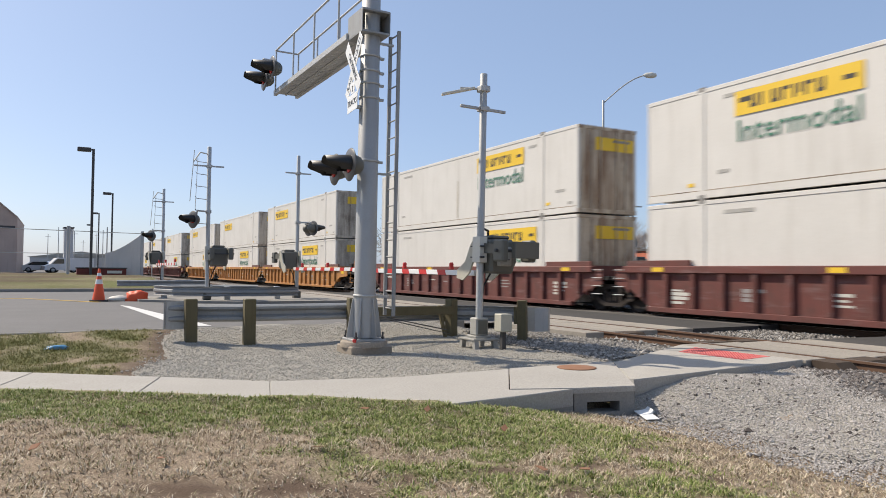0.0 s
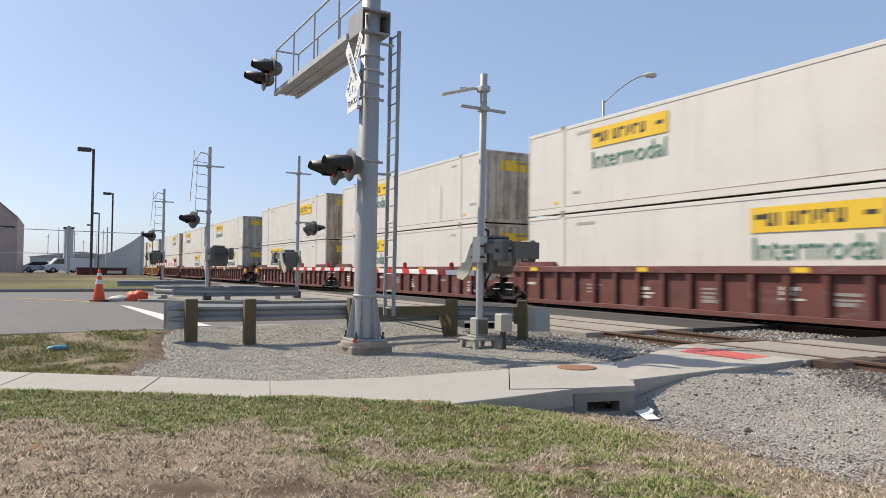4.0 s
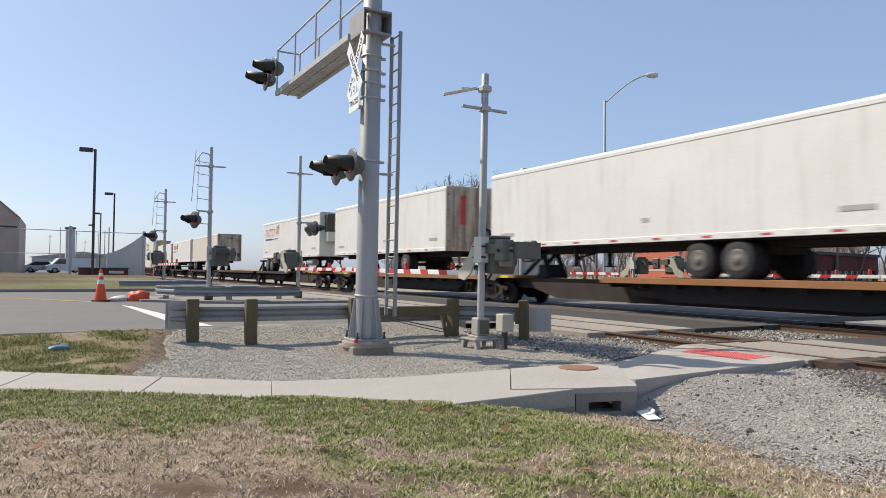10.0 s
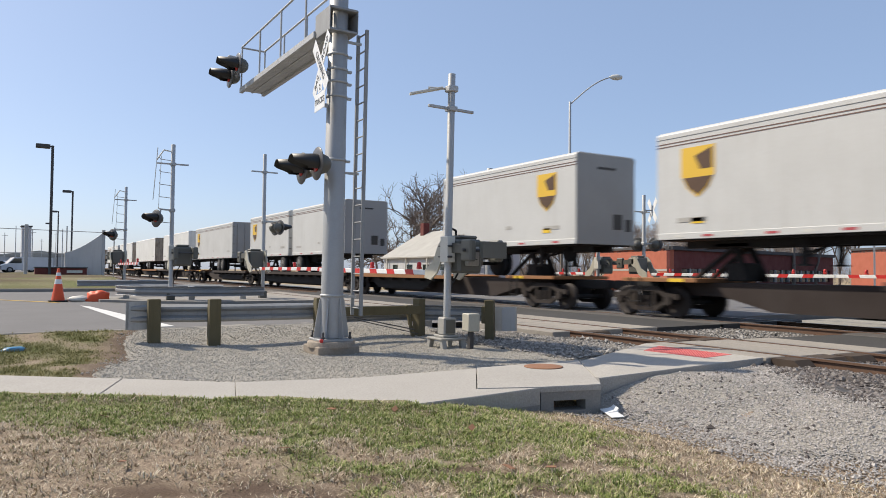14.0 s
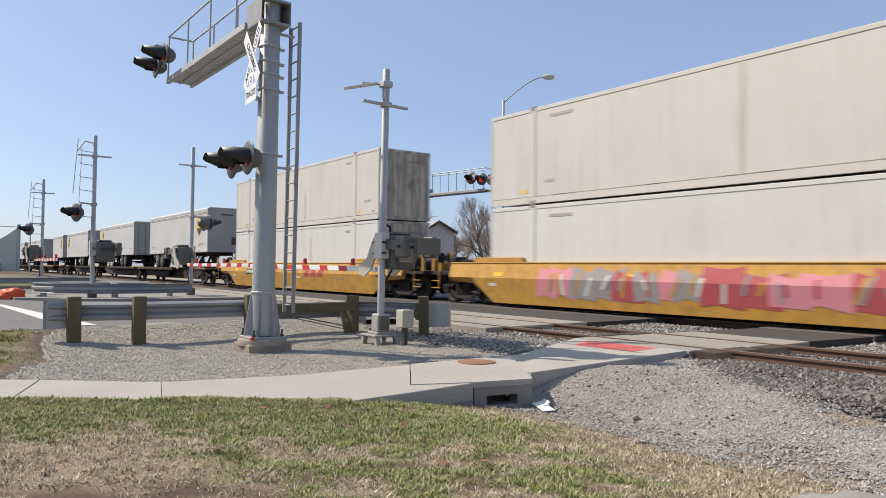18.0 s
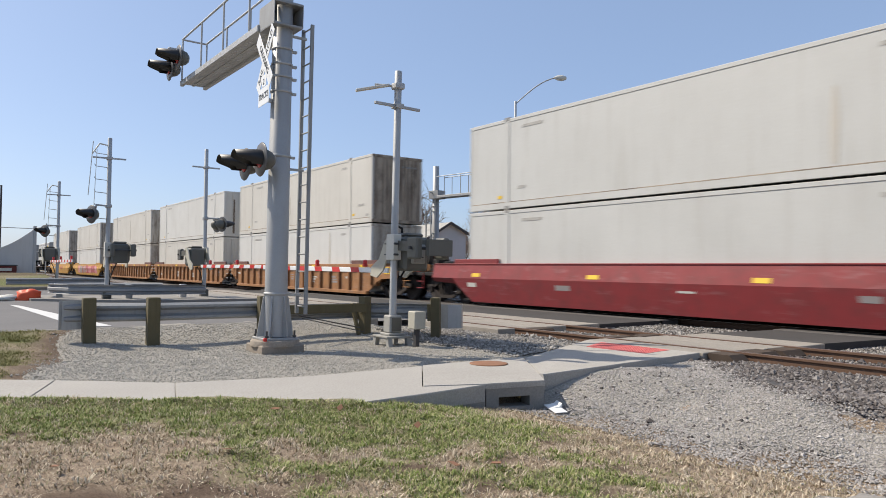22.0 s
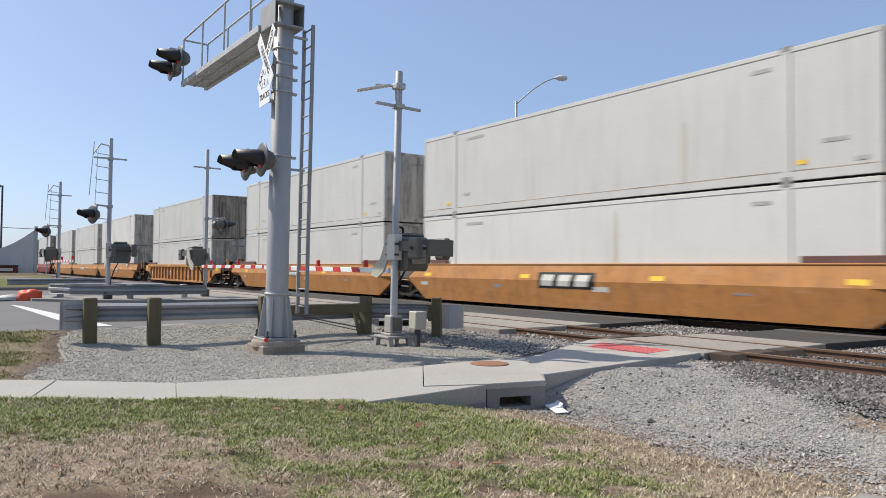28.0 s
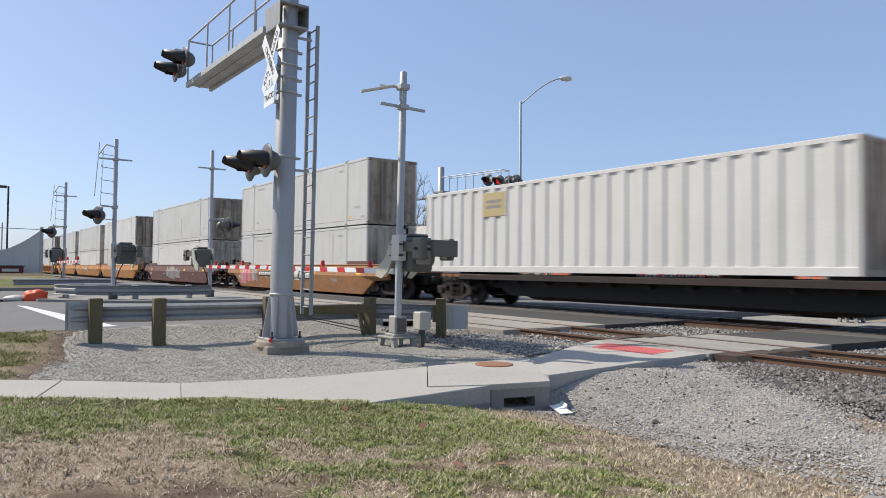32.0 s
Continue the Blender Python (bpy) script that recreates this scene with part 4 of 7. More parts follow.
def gate(name, at, arm_way, arm_len, heads, face, lit=-1, top=5.0, label="", near=False, rungs=False, sign=False, arm=True, arm_tilt=0.0, spots=((-0.36, 0), (0.36, 0)), drop=0.02):
    """A gate post with its drive case, counterweight and striped arm; arm_way: degrees the arm points to."""
    t = thing(name, label, "crossing gate", at, 0, "crossing gates")
    if near:
        t.matrix_basis = pose(*at, -0.6, 0.35, 0)
    part("post", Geo().lathe([(0.068, 0.25), (0.068, top), (0.06, top + 0.01), (0.0, top + 0.012)], (0, 0, 0), n=14), GALV, t, "round galvanised post")
    part("pedestal", Geo().box(-0.13, 0.13, -0.13, 0.13, 0.07, 0.40, 0.025).box(-0.17, 0.17, -0.17, 0.17, 0.03, 0.075, 0.01), CASTGREY if near else SILVERBOX, t, "cast junction box at the foot")
    part("pedestal_door", Geo().box(0.13, 0.145, -0.10, 0.10, 0.11, 0.36, 0.008), SILVERBOX, t)
    part("foot_plate", Geo().box(-0.27, 0.27, -0.27, 0.27, -0.01, 0.03, 0.01), CASTGREY, t, "grey foundation frame")
    for sx in (-1, 1):
        for sy in (-1, 1):
            leg = Geo().slab([(0.17, -0.01), (0.26, -0.01), (0.31, -0.24), (0.22, -0.24)], 0.16, 0.25, "y")
            leg.v = [(sx * p, sy * q, r) for p, q, r in leg.v]
            part("foot_leg", leg, CASTGREY, t)
    m = pose(0, 0, 0, 0, 0, arm_way)
    def tr(g):
        g.v = [tuple(m @ Vector(v)) for v in g.v]
        return g
    # drive case stands beside the post, the lever arms swing on its far side
    case = part("drive_case", tr(Geo().box(-0.24, 0.30, -0.62, -0.08, 1.22, 1.86, 0.05).box(-0.18, 0.22, -0.55, -0.15, 1.86, 1.93, 0.03)), SILVERBOX, t, "grey cast drive case")
    part("case_door", tr(Geo().box(-0.18, 0.24, -0.645, -0.62, 1.30, 1.78, 0.012)), SILVERBOX, case)
    part("case_plate", tr(Geo().box(-0.13, 0.13, -0.07, 0.10, 1.42, 1.90, 0.01)), OFFWHITE, case, "pale mounting plate")
    for s in (-0.70, -0.02):
        part("lever_arm", tr(Geo().slab([(0.02, 1.86), (0.20, 1.88), (0.34, 1.74), (0.50, 1.44), (0.78, 1.28), (0.80, 1.12), (0.58, 1.08), (0.36, 1.22), (0.22, 1.46), (0.02, 1.56)], s, s + 0.035, "y")), IVORY, t, "ivory curved lever plate")
        part("weight_arm", tr(Geo().slab([(0.12, 1.60), (0.12, 1.80), (-0.64, 1.74), (-0.64, 1.58)], s, s + 0.03, "y")), SILVERBOX, t)
    for s in (-0.74, -0.12):
        part("counterweight", tr(Geo().box(-0.74, -0.42, s, s + 0.14, 1.44, 1.84, 0.03)), SILVERBOX, t, "grey counterweight plate")
    part("weight_bolt", tr(Geo().tube((-0.58, -0.78, 1.64), (-0.58, 0.08, 1.64), 0.03, n=8)), DARKSTEEL, t)
    if near:
        for z in (1.52, 1.72):
            part("clamp_bolt", tr(Geo().tube((-0.20, 0.085, z), (0.20, 0.085, z), 0.012, n=6).tube((-0.17, 0.03, z), (-0.17, 0.12, z), 0.02, n=6)), DARKSTEEL, case)
        part("motor_cover", tr(Geo().tube((-0.02, -0.70, 1.48), (-0.02, -0.62, 1.48), 0.15, n=16)), SILVERBOX, case, "round grey motor cover")
        part("case_hatch", tr(Geo().box(-0.32, -0.24, -0.50, -0.20, 1.36, 1.72, 0.02)), CASTGREY, case, "pale side hatch")
        part("hatch_pull", tr(Geo().path([(-0.33, -0.40, 1.48), (-0.37, -0.40, 1.48), (-0.37, -0.30, 1.48), (-0.33, -0.30, 1.48)], 0.01, 6)), DARKSTEEL, case)
        part("top_conduit", tr(Geo().path([(0.05, -0.2, 1.92), (0.05, -0.2, 2.02), (0.0, -0.05, 2.06), (0.0, 0.0, 2.0)], 0.022, 8)), RUBBER, case, "black cable over the case")
        for k in range(3):
            part("weight_slab", tr(Geo().box(-0.80 - 0.035 * k, -0.77 - 0.035 * k, -0.70, -0.16, 1.50, 1.80, 0.008)), SILVERBOX, t, "stacked counterweight slab")
    part("cable", tr(Geo().path([(0.1, -0.3, 1.22), (0.16, -0.2, 1.0), (0.08, -0.1, 0.7), (0.06, -0.08, 0.4)], 0.018, 6)), RUBBER, t)
    if arm:
        mm = m @ pose(0.72, -0.36, 1.22, 0, -arm_tilt, 0)
        base = Geo().box(0, arm_len, -0.025, 0.025, -0.052, 0.052, 0.008)
        base.v = [tuple(mm @ Vector(v)) for v in base.v]
        a = part("gate_arm", base, WHITE, t, "white gate arm with red stripes")
        x = 0.25
        while x < arm_len - 0.3:
            g = Geo().slab([(x, -0.053), (x + 0.33, -0.053), (x + 0.38, 0.053), (x + 0.05, 0.053)], -0.029, 0.029, "y")
            g.v = [tuple(mm @ Vector(v)) for v in g.v]
            part("red_stripe", g, REDRETRO, a)
            x += 0.82
        for x in (0.9, arm_len * .5, arm_len - 0.3):
            g = Geo().box(x - 0.05, x + 0.05, -0.04, 0.04, 0.066, 0.12, 0.01).lathe([(0.045, 0.0), (0.05, 0.06), (0.03, 0.09)], (x, 0, 0.12), n=10)
            g.v = [tuple(mm @ Vector(v)) for v in g.v]
            part("arm_lamp", g, REDRETRO, a, "small red arm lamp")
    if heads:
        z = heads
        part("lamp_crossarm", Geo().tube((*spots[0], z), (*spots[1], z), 0.03).tube((0, 0, z), (*spots[1], z), 0.03).box(-0.09, 0.09, -0.09, 0.09, z - 0.06, z + 0.06, 0.02).tube((-0.1, 0, z + .02), (-.1, 0, z + .4), 0.012), GALV, t)
        fx, fy = 0.16 * math.cos(radians(face)), 0.16 * math.sin(radians(face))
        for i, (x, y) in enumerate(spots):
            signal_head(t, (x + fx, y + fy, z - drop), face, lit == i)
            if drop > 0.1:
                part("head_hanger", Geo().tube((x, y, z), (x + fx * .2, y + fy * .2, z - drop), 0.025, n=8), GALV, t)
    zc = top - 0.68
    part("top_crossarm", tr(Geo().box(-0.03, 0.03, -0.50, 0.50, zc, zc + 0.05, 0.006).box(-0.09, 0.09, -0.09, 0.09, zc - .02, zc + .07, 0.01)), GALV, t)
    if sign:
        crossbuck(t, (0.24, 0.2, top - 0.6), 66, 1.1, plate=False)
        part("sign_bracket", Geo().tube((0, 0, top - 0.6), (0.24, 0.19, top - 0.6), 0.025, n=8), GALV, t)
    if near:
        part("antenna_arm", Geo().tube((0, 0, top - 0.28), (-0.28, -0.34, top - 0.24), 0.022).box(-0.10, 0.10, -0.1, 0.1, top - 0.34, top - 0.22, 0.02), GALV, t)
        g = Geo().box(-0.06, 0.06, -0.32, 0.32, -0.02, 0.02, 0.006)
        mm = pose(-0.22, -0.42, top - 0.33, 14, 0, -20)
        g.v = [tuple(mm @ Vector(v)) for v in g.v]
        part("antenna_panel", g, OFFWHITE, t, "pale flat antenna panel")
        part("small_box", Geo().box(0.42, 0.66, 0.06, 0.30, 0.18, 0.50, 0.015), IVORY, t, "pale junction box on a short stake")
        part("stake", Geo().box(0.50, 0.58, 0.14, 0.22, -0.2, 0.18), DARKSTEEL, t)
    if rungs:
        for i in range(6):
            z = top - 0.55 - i * 0.42
            part("side_rod", Geo().path([(0, 0, z), (0, -0.12, z + 0.01), (0.0, -0.40, z + 0.03), (0, -0.44, z + 0.10)], 0.013, 6), GALV, t)
        part("aerial", Geo().tube((0.05, -0.62, top - 1.9), (0.05, -0.50, top - 0.15), 0.014, n=6).tube((0.02, -0.44, top - 2.2), (0.02, -0.38, top - 0.4), 0.01, n=6).path([(0, 0, top - 0.25), (0, -0.3, top - 0.2), (0.04, -0.52, top - 0.55)], 0.024, 6), OFFWHITE, t)
    return t


gate("gate_signal", (-11.25, 6.92, -0.03), 182, 6.0, 0, -90, top=4.95, near=True, label="grey post with gate drive, striped arm lowered over the road")
gate("gate_signal", (-25.8, 7.9, 0.03), 2, 6.6, 2.95, 108, top=5.45, label="grey gate post with paired lamps seen from behind, arm lowered", spots=((-0.25, 0.38), (0.3, 0.38)), drop=0.2)
gate("gate_signal", (-25.1, 4.55, 0.10), 178, 5.2, 3.08, -64, top=5.3, label="grey gate post on the median with hooded lamps", rungs=True, arm=False, spots=((-0.3, -0.32), (0.3, -0.42)), drop=0.3)
gate("gate_signal", (-38.7, 4.8, 0.20), 0, 6.5, 2.95, -55, top=5.1, label="distant grey gate post with hooded lamps, arm lowered", rungs=True, spots=((-0.3, -0.4), (0.3, -0.5)), drop=0.28)
gate("gate_signal", (-21.72, 20.69, -0.05), 178, 4.0, 2.5, -62, lit=1, top=4.65, label="grey gate post beyond the tracks, red lamp alight", spots=((-0.32, -0.42), (0.05, -0.05)))
gate("gate_signal", (-19.54, 21.02, -0.05), 0, 7.0, 2.4, 118, top=4.3, label="grey gate post with crossbuck beyond the tracks", sign=True, spots=((-0.18, -0.2), (0.28, 0.28)))
gate("gate_signal", (-10.1, 21.8, -0.05), 180, 6.5, 2.55, 130, top=4.6, label="grey gate post with crossbuck across both tracks", sign=True, spots=((-0.25, -0.25), (0.32, 0.32)))
far, _ = cantilever("cantilever_signal", (-29.5, 20.65, -0.05), 4.4, 6.45, 8, -75, 1, False, "distant grey signal mast with walkway and red lamps")

# guardrails: posts, rails and rounded ends
W = [(0.0, -0.155), (0.02, -0.15), (0.078, -0.115), (0.078, -0.075), (0.0, -0.03), (0.0, 0.03), (0.078, 0.075), (0.078, 0.115), (0.02, 0.15), (0.0, 0.155),
     (-0.006, 0.15), (0.068, 0.11), (0.068, 0.08), (-0.008, 0.036), (-0.008, -0.036), (0.068, -0.08), (0.068, -0.11), (-0.006, -0.15)]
def guardrail(name, posts, rail, ends, label, post_mat=WOODPOST, post_h=0.72, zr=0.44, base=-0.2, flip=1):
    t = thing(name, label, "guardrail", (0, 0, 0))
    for x, y, a in posts:
        m = pose(x, y, 0, random.uniform(-1, 1), random.uniform(-1.5, 1.5), a)
        g = Geo().box(-0.09, 0.09, -0.10, 0.10, base, post_h, 0.012)
        g.v = [tuple(m @ Vector(v)) for v in g.v]
        p = part("post", g, post_mat, t, "weathered square wooden post" if post_mat is WOODPOST else "")
        g = Geo().box(-0.16, -0.09, -0.08, 0.08, zr - 0.17, zr + 0.17, 0.01)
        g.v = [tuple(m @ Vector(v)) for v in g.v]
        part("block", g, post_mat, p)
    part("rail", Geo().sweep([(a * flip, b) for a, b in W], [(x, y, zr) for x, y in rail]), RAILGALV, t, "corrugated galvanised rail")
    for k in ends:
        g, h = Geo(), 0.24
        pts = k
        g.sweep([(0, -h), (0.008, -h), (0.008, h), (0, h)], [(x, y, z) for x, y, z in pts])
        part("rounded_end", g, GALV, t, "curved galvanised end piece")
    return t
def arc(cx, cy, r, a0, a1, z, n=9):
    return [(cx + r * math.cos(radians(a0 + (a1 - a0) * i / n)), cy + r * math.sin(radians(a0 + (a1 - a0) * i / n)), z) for i in range(n + 1)]
guardrail("guardrail", [(-13.0, 2.10, 0), (-12.75, 3.05, 0), (-12.7, 5.0, 0)], [(-13.2, 1.75), (-13.17, 2.1), (-12.92, 3.05), (-12.88, 5.05)],
          [[(-13.10, 1.66, 0.41), (-13.15, 1.71, 0.41), (-13.17, 1.85, 0.41), (-13.18, 2.2, 0.41)]], "galvanised guardrail on wooden posts beside the road", post_h=0.70)
guardrail("guardrail", [(-12.7, 7.15, 20), (-11.6, 8.15, 45)], [(-12.9, 5.15), (-12.92, 7.1), (-12.6, 7.6), (-11.8, 8.35)],
          [[(-11.85, 8.28, 0.27), (-11.6, 8.45, 0.27), (-11.5, 8.70, 0.27), (-11.53, 8.76, 0.27)]], "galvanised guardrail on wooden posts near the track", post_h=0.66, zr=0.36, flip=-1)
plank = thing("wooden_rail", "olive weathered plank between mast and guardrail post", "rail")
part("plank", Geo().box(-12.60, -12.54, 5.2, 7.12, 0.35, 0.52, 0.008), WOODPOST, plank)
g = Geo().box(-0.04, 0.04, -0.03, 0.03, 0, 0.72, 0.008)
mm = pose(-12.62, 6.98, -0.16, 16, 4, 0)
g.v = [tuple(mm @ Vector(v)) for v in g.v]
part("strut", g, WOODPOST, plank, "slanting strut")
rod = thing("ground_rod", "dark steel rods lying against the post", "rod")
part("bar", Geo().tube((-12.0, 5.39, 0.36), (-12.35, 6.85, 0.06), 0.011, n=6), DARKSTEEL, rod)
part("bar", Geo().tube((-12.0, 5.45, 0.31), (-12.3, 6.9, -0.02), 0.008, n=6), DARKSTEEL, rod)
# the median with its own loop of rail
loop = [(-24.6, 7.6), (-24.4, 6.4), (-24.6, 4.9), (-25.6, 3.5), (-26.8, 3.05), (-28.0, 3.3), (-28.6, 4.2), (-28.4, 5.6), (-27.9, 7.0)]
guardrail("median_guardrail", [(-25.0, 5.2, 0), (-25.2, 7.0, 0), (-26.8, 3.4, 90), (-28.2, 5.2, 180)], loop, [], "galvanised guardrail looped round the median gate", GALV, 0.62, 0.46, 0.0)
setting("median_island", Geo().slab([(-23.4, 9.0), (-23.4, 5.6), (-24.4, 3.9), (-26.0, 2.5), (-28.2, 2.4), (-29.3, 3.6), (-29.3, 9.0)], 0.0, 0.17, "z"), OLDCONC, "grey concrete traffic island", "island")
guardrail("far_guardrail", [(-37.6, 4.4, 0), (-37.6, 6.0, 0)], [(-37.3, 2.6), (-37.2, 4.4), (-37.3, 6.8)], [], "short galvanised guardrail across the road", GALV, 0.65, 0.5, 0.0)

# cone and sandbag in the road
cone = thing("traffic_cone", "orange traffic cone with two white bands", "traffic cone", (-26.7, 1.31, 0.094))
cone.scale = (1.1, 1.1, 1.12)
part("base", Geo().box(-0.26, 0.26, -0.26, 0.26, 0, 0.04, 0.012), RUBBER, cone, "black rubber base")
part("body", Geo().lathe([(0.185, 0.04), (0.03, 0.98), (0.02, 0.99)], (0, 0, 0), n=20), ORANGE, cone, "orange plastic cone")
for z0, z1 in ((0.52, 0.66), (0.76, 0.86)):
    part("white_band", Geo().lathe([(0.188 - 0.165 * (z0 - .04), z0), (0.188 - 0.165 * (z1 - .04), z1)], (0, 0, 0), n=20), WHITE, cone, "white reflective band")
def lumpy(name, c, size, mat, label, category, seed, rz=0):
    g = Geo()
    n, k = 18, 10
    vs = []
    for j in range(k + 1):
        th = math.pi * j / k
        for i in range(n):
            a = 2 * math.pi * i / n
            p = Vector((math.sin(th) * math.cos(a), math.sin(th) * math.sin(a), math.cos(th)))
            r = 1 + 0.35 * noise.noise(p * 1.7 + Vector((seed, 0, 0))) + 0.15 * noise.noise(p * 4 + Vector((0, seed, 0)))
            vs.append((p.x * r * size[0], p.y * r * size[1], max(-0.6, p.z * r) * size[2]))
    g.add(vs, [(j * n + i, j * n + (i + 1) % n, (j + 1) * n + (i + 1) % n, (j + 1) * n + i) for j in range(k) for i in range(n)], True)
    ob = tagged(part(name, g, mat), label, category)
    ob.matrix_basis = pose(*c, 0, 0, rz)
    return ob
lumpy("sandbag", (-26.6, 2.5, 0.20), (0.26, 0.36, 0.24), ORANGE, "crumpled orange bag lying on the road", "bag", 3)
lumpy("cloth_bag", (-26.7, 1.95, 0.16), (0.22, 0.34, 0.12), OFFWHITE, "crumpled white bag lying on the road", "bag", 8)
lumpy("plastic_wrapper", (-12.9, 0.05, -0.06), (0.09, 0.17, 0.05), BLUE, "crumpled blue and white plastic on the grass", "litter", 5)
pp = tagged(part("paper_litter", Geo().box(-0.05, 0.25, -0.22, 0.22, 0, 0.012, 0.004).slab([(-0.05, 0.01), (0.25, 0.01), (0.27, 0.07), (0.2, 0.03)], 0.0, 0.2, "y"), WHITE), "flattened white plastic by the drain", "litter")
pp.matrix_basis = pose(-6.05, 5.92, land(-6.05, 5.92) + 0.04, 3, -3, 66)
pp.scale = (0.5, 0.9, 0.8)
tagged(part("loose_tie", Geo().box(-0.38, 0.38, -0.06, 0.06, -0.03, 0.03, 0.012), DARKSTEEL), "broken dark plank on the ballast", "timber").matrix_basis = pose(-4.95, 8.75, -0.2, 4, 6, -32)
rr = random.Random(21)
for k in range(14):
    x, y = rr.uniform(-7, -3.2), rr.uniform(-1.5, 4.5)
    if x < walk_front(y) + 0.2:
        continue
    lf = tagged(part("dead_leaf", Geo().slab([(-0.05, 0), (-0.01, 0.03), (0.05, 0.005), (0.02, -0.035)], 0, 0.003, "z"), IRON), "curled brown leaf on the grass", "leaf", "fallen leaves")
    lf.matrix_basis = pose(x, y, land(x, y) + 0.05, rr.uniform(-30, 30), rr.uniform(-30, 30), rr.uniform(0, 360))
lumpy("slab_edge", (-1.95, 5.0, land(-1.95, 5.0) + 0.01), (0.6, 0.5, 0.08), OLDCONC, "worn concrete slab at the lawn's edge", "slab", 4, 20)

# ---- far side and surroundings ----
BRICK = paint("orange_brick", (0.42, 0.12, 0.07), (0.22, 0.08, 0.05), 0.3, 0.85, scale=3)
# darkened copy of the brick: the shade of the fronts is in the colour
BRICKD = paint("dark_red_brick", (0.149, 0.034, 0.028), (0.074, 0.025, 0.022), 0.3, 0.85, scale=3)
SIDING = paint("grey_siding", (0.48, 0.49, 0.50), (0.3, 0.3, 0.3), 0.25, 0.7)
ROOFM = paint("dark_roofing", (0.07, 0.065, 0.065), (0.03, 0.03, 0.03), 0.3, 0.8)
# wall colour raised to include the pallor of distance haze
TANWALL = paint("brown_metal_wall", (0.50, 0.375, 0.315), (0.22, 0.18, 0.15), 0.3, 0.7)
GREYWALL = paint("grey_screen_wall", (0.58, 0.575, 0.55), (0.28, 0.27, 0.25), 0.25, 0.75)
BARK = plain("bark", (0.17, 0.14, 0.12), 0.9, scale=10)
TWIG = plain("bare_twigs", (0.16, 0.125, 0.105), 0.9, scale=6)
VANPAINT = paint("white_van_paint", (0.66, 0.67, 0.68), (0.3, 0.3, 0.3), 0.15, 0.3)
CARGREY = paint("grey_car_paint", (0.12, 0.13, 0.14), (0.05, 0.05, 0.05), 0.1, 0.25, metal=0.3)
POLEWOOD = paint("pole_wood", (0.20, 0.17, 0.14), (0.08, 0.06, 0.05), 0.4, 0.9)

# brick building: the lit end wall, the long front with shade in its brick colour and its window band
bb = thing("brick_building", "low brick building with a dark cornice and ribbon windows", "building", (0, 0, 0))
cA, cB, cC = (-44.5, 42.0), (-34.1, 39.3), (-39.4, 68.5)
def wall_seg(name, a, b, z0, z1, th, mat, par, label=""):
    d = Vector((b[0] - a[0], b[1] - a[1], 0))
    ang = math.degrees(math.atan2(d.y, d.x))
    g = Geo().box(0, d.length, 0, th, z0, z1, 0.01)
    ob = part(name, g, mat, par, label)
    ob.matrix_basis = pose(a[0], a[1], 0, 0, 0, ang)
    return ob
wall_seg("wall", cA, cB, -0.3, 2.95, 0.3, BRICK, bb, "orange brick end wall")
wall_seg("stone_band", (cA[0], cA[1] - 0.02), (cB[0], cB[1] - 0.02), 1.35, 1.5, 0.32, CONCRETE, bb, "pale stone band")
wall_seg("wall", cB, cC, -0.3, 0.5, 0.3, BRICKD, bb, "red brick plinth in a shaded tone")
wall_seg("wall", cB, cC, 1.55, 2.85, 0.3, BRICKD, bb, "red brick upper wall in a shaded tone")
wall_seg("cornice", (cB[0] + 0.22, cB[1]), (cC[0] + 0.22, cC[1]), 2.85, 3.12, 0.6, ROOFM, bb, "dark metal cornice")
wall_seg("cornice", (cA[0], cA[1] - 0.1), (cB[0], cB[1] - 0.1), 2.95, 3.12, 0.45, ROOFM, bb, "dark metal cornice")
part("roof", Geo().slab([cA, cB, cC, (-55, 68.5)], 2.8, 2.9, "z"), ROOFM, bb)
L = math.hypot(cC[0] - cB[0], cC[1] - cB[1])
def along(a, b, d):
    k = d / math.hypot(b[0] - a[0], b[1] - a[1])
    return (a[0] + (b[0] - a[0]) * k, a[1] + (b[1] - a[1]) * k)
d = 0.0
while d < L - 0.5:
    pier = 1.5 if d == 0 else (0.9 if int(d) % 7 == 0 else 0.14)
    wall_seg("pier", along(cB, cC, d), along(cB, cC, min(L, d + pier)), 0.5, 1.55, 0.28, BRICKD if pier > 0.5 else GALV, bb)
    d += pier
    if d + 1.25 < L:
        w = wall_seg("window", along(cB, cC, d), along(cB, cC, d + 1.2), 0.5, 1.55, 0.05, GLASS, bb, "dark window pane")
        w.matrix_basis = w.matrix_basis @ pose(0, 0.12, 0)
    d += 1.2
wA, wB, wC = (-28.8, 52.4), (-24.2, 49.7), (-25.6, 66.0)
wall_seg("wall", wA, wB, -0.3, 2.95, 0.3, BRICK, bb, "orange brick end wall of the wing")
wall_seg("wall", wB, wC, -0.3, 0.5, 0.3, BRICKD, bb, "red brick plinth of the wing in a shaded tone")
wall_seg("wall", wB, wC, 1.6, 2.95, 0.3, BRICKD, bb, "red brick front of the wing in a shaded tone")
wall_seg("cornice", (wB[0] + 0.2, wB[1]), (wC[0] + 0.2, wC[1]), 2.9, 3.12, 0.6, ROOFM, bb, "dark metal cornice")
wall_seg("cornice", (wA[0], wA[1] - 0.1), (wB[0] + 0.1, wB[1] - 0.1), 2.95, 3.12, 0.45, ROOFM, bb, "dark metal cornice")
part("roof", Geo().slab([wA, wB, wC, (-32, 66)], 2.8, 2.92, "z"), ROOFM, bb)
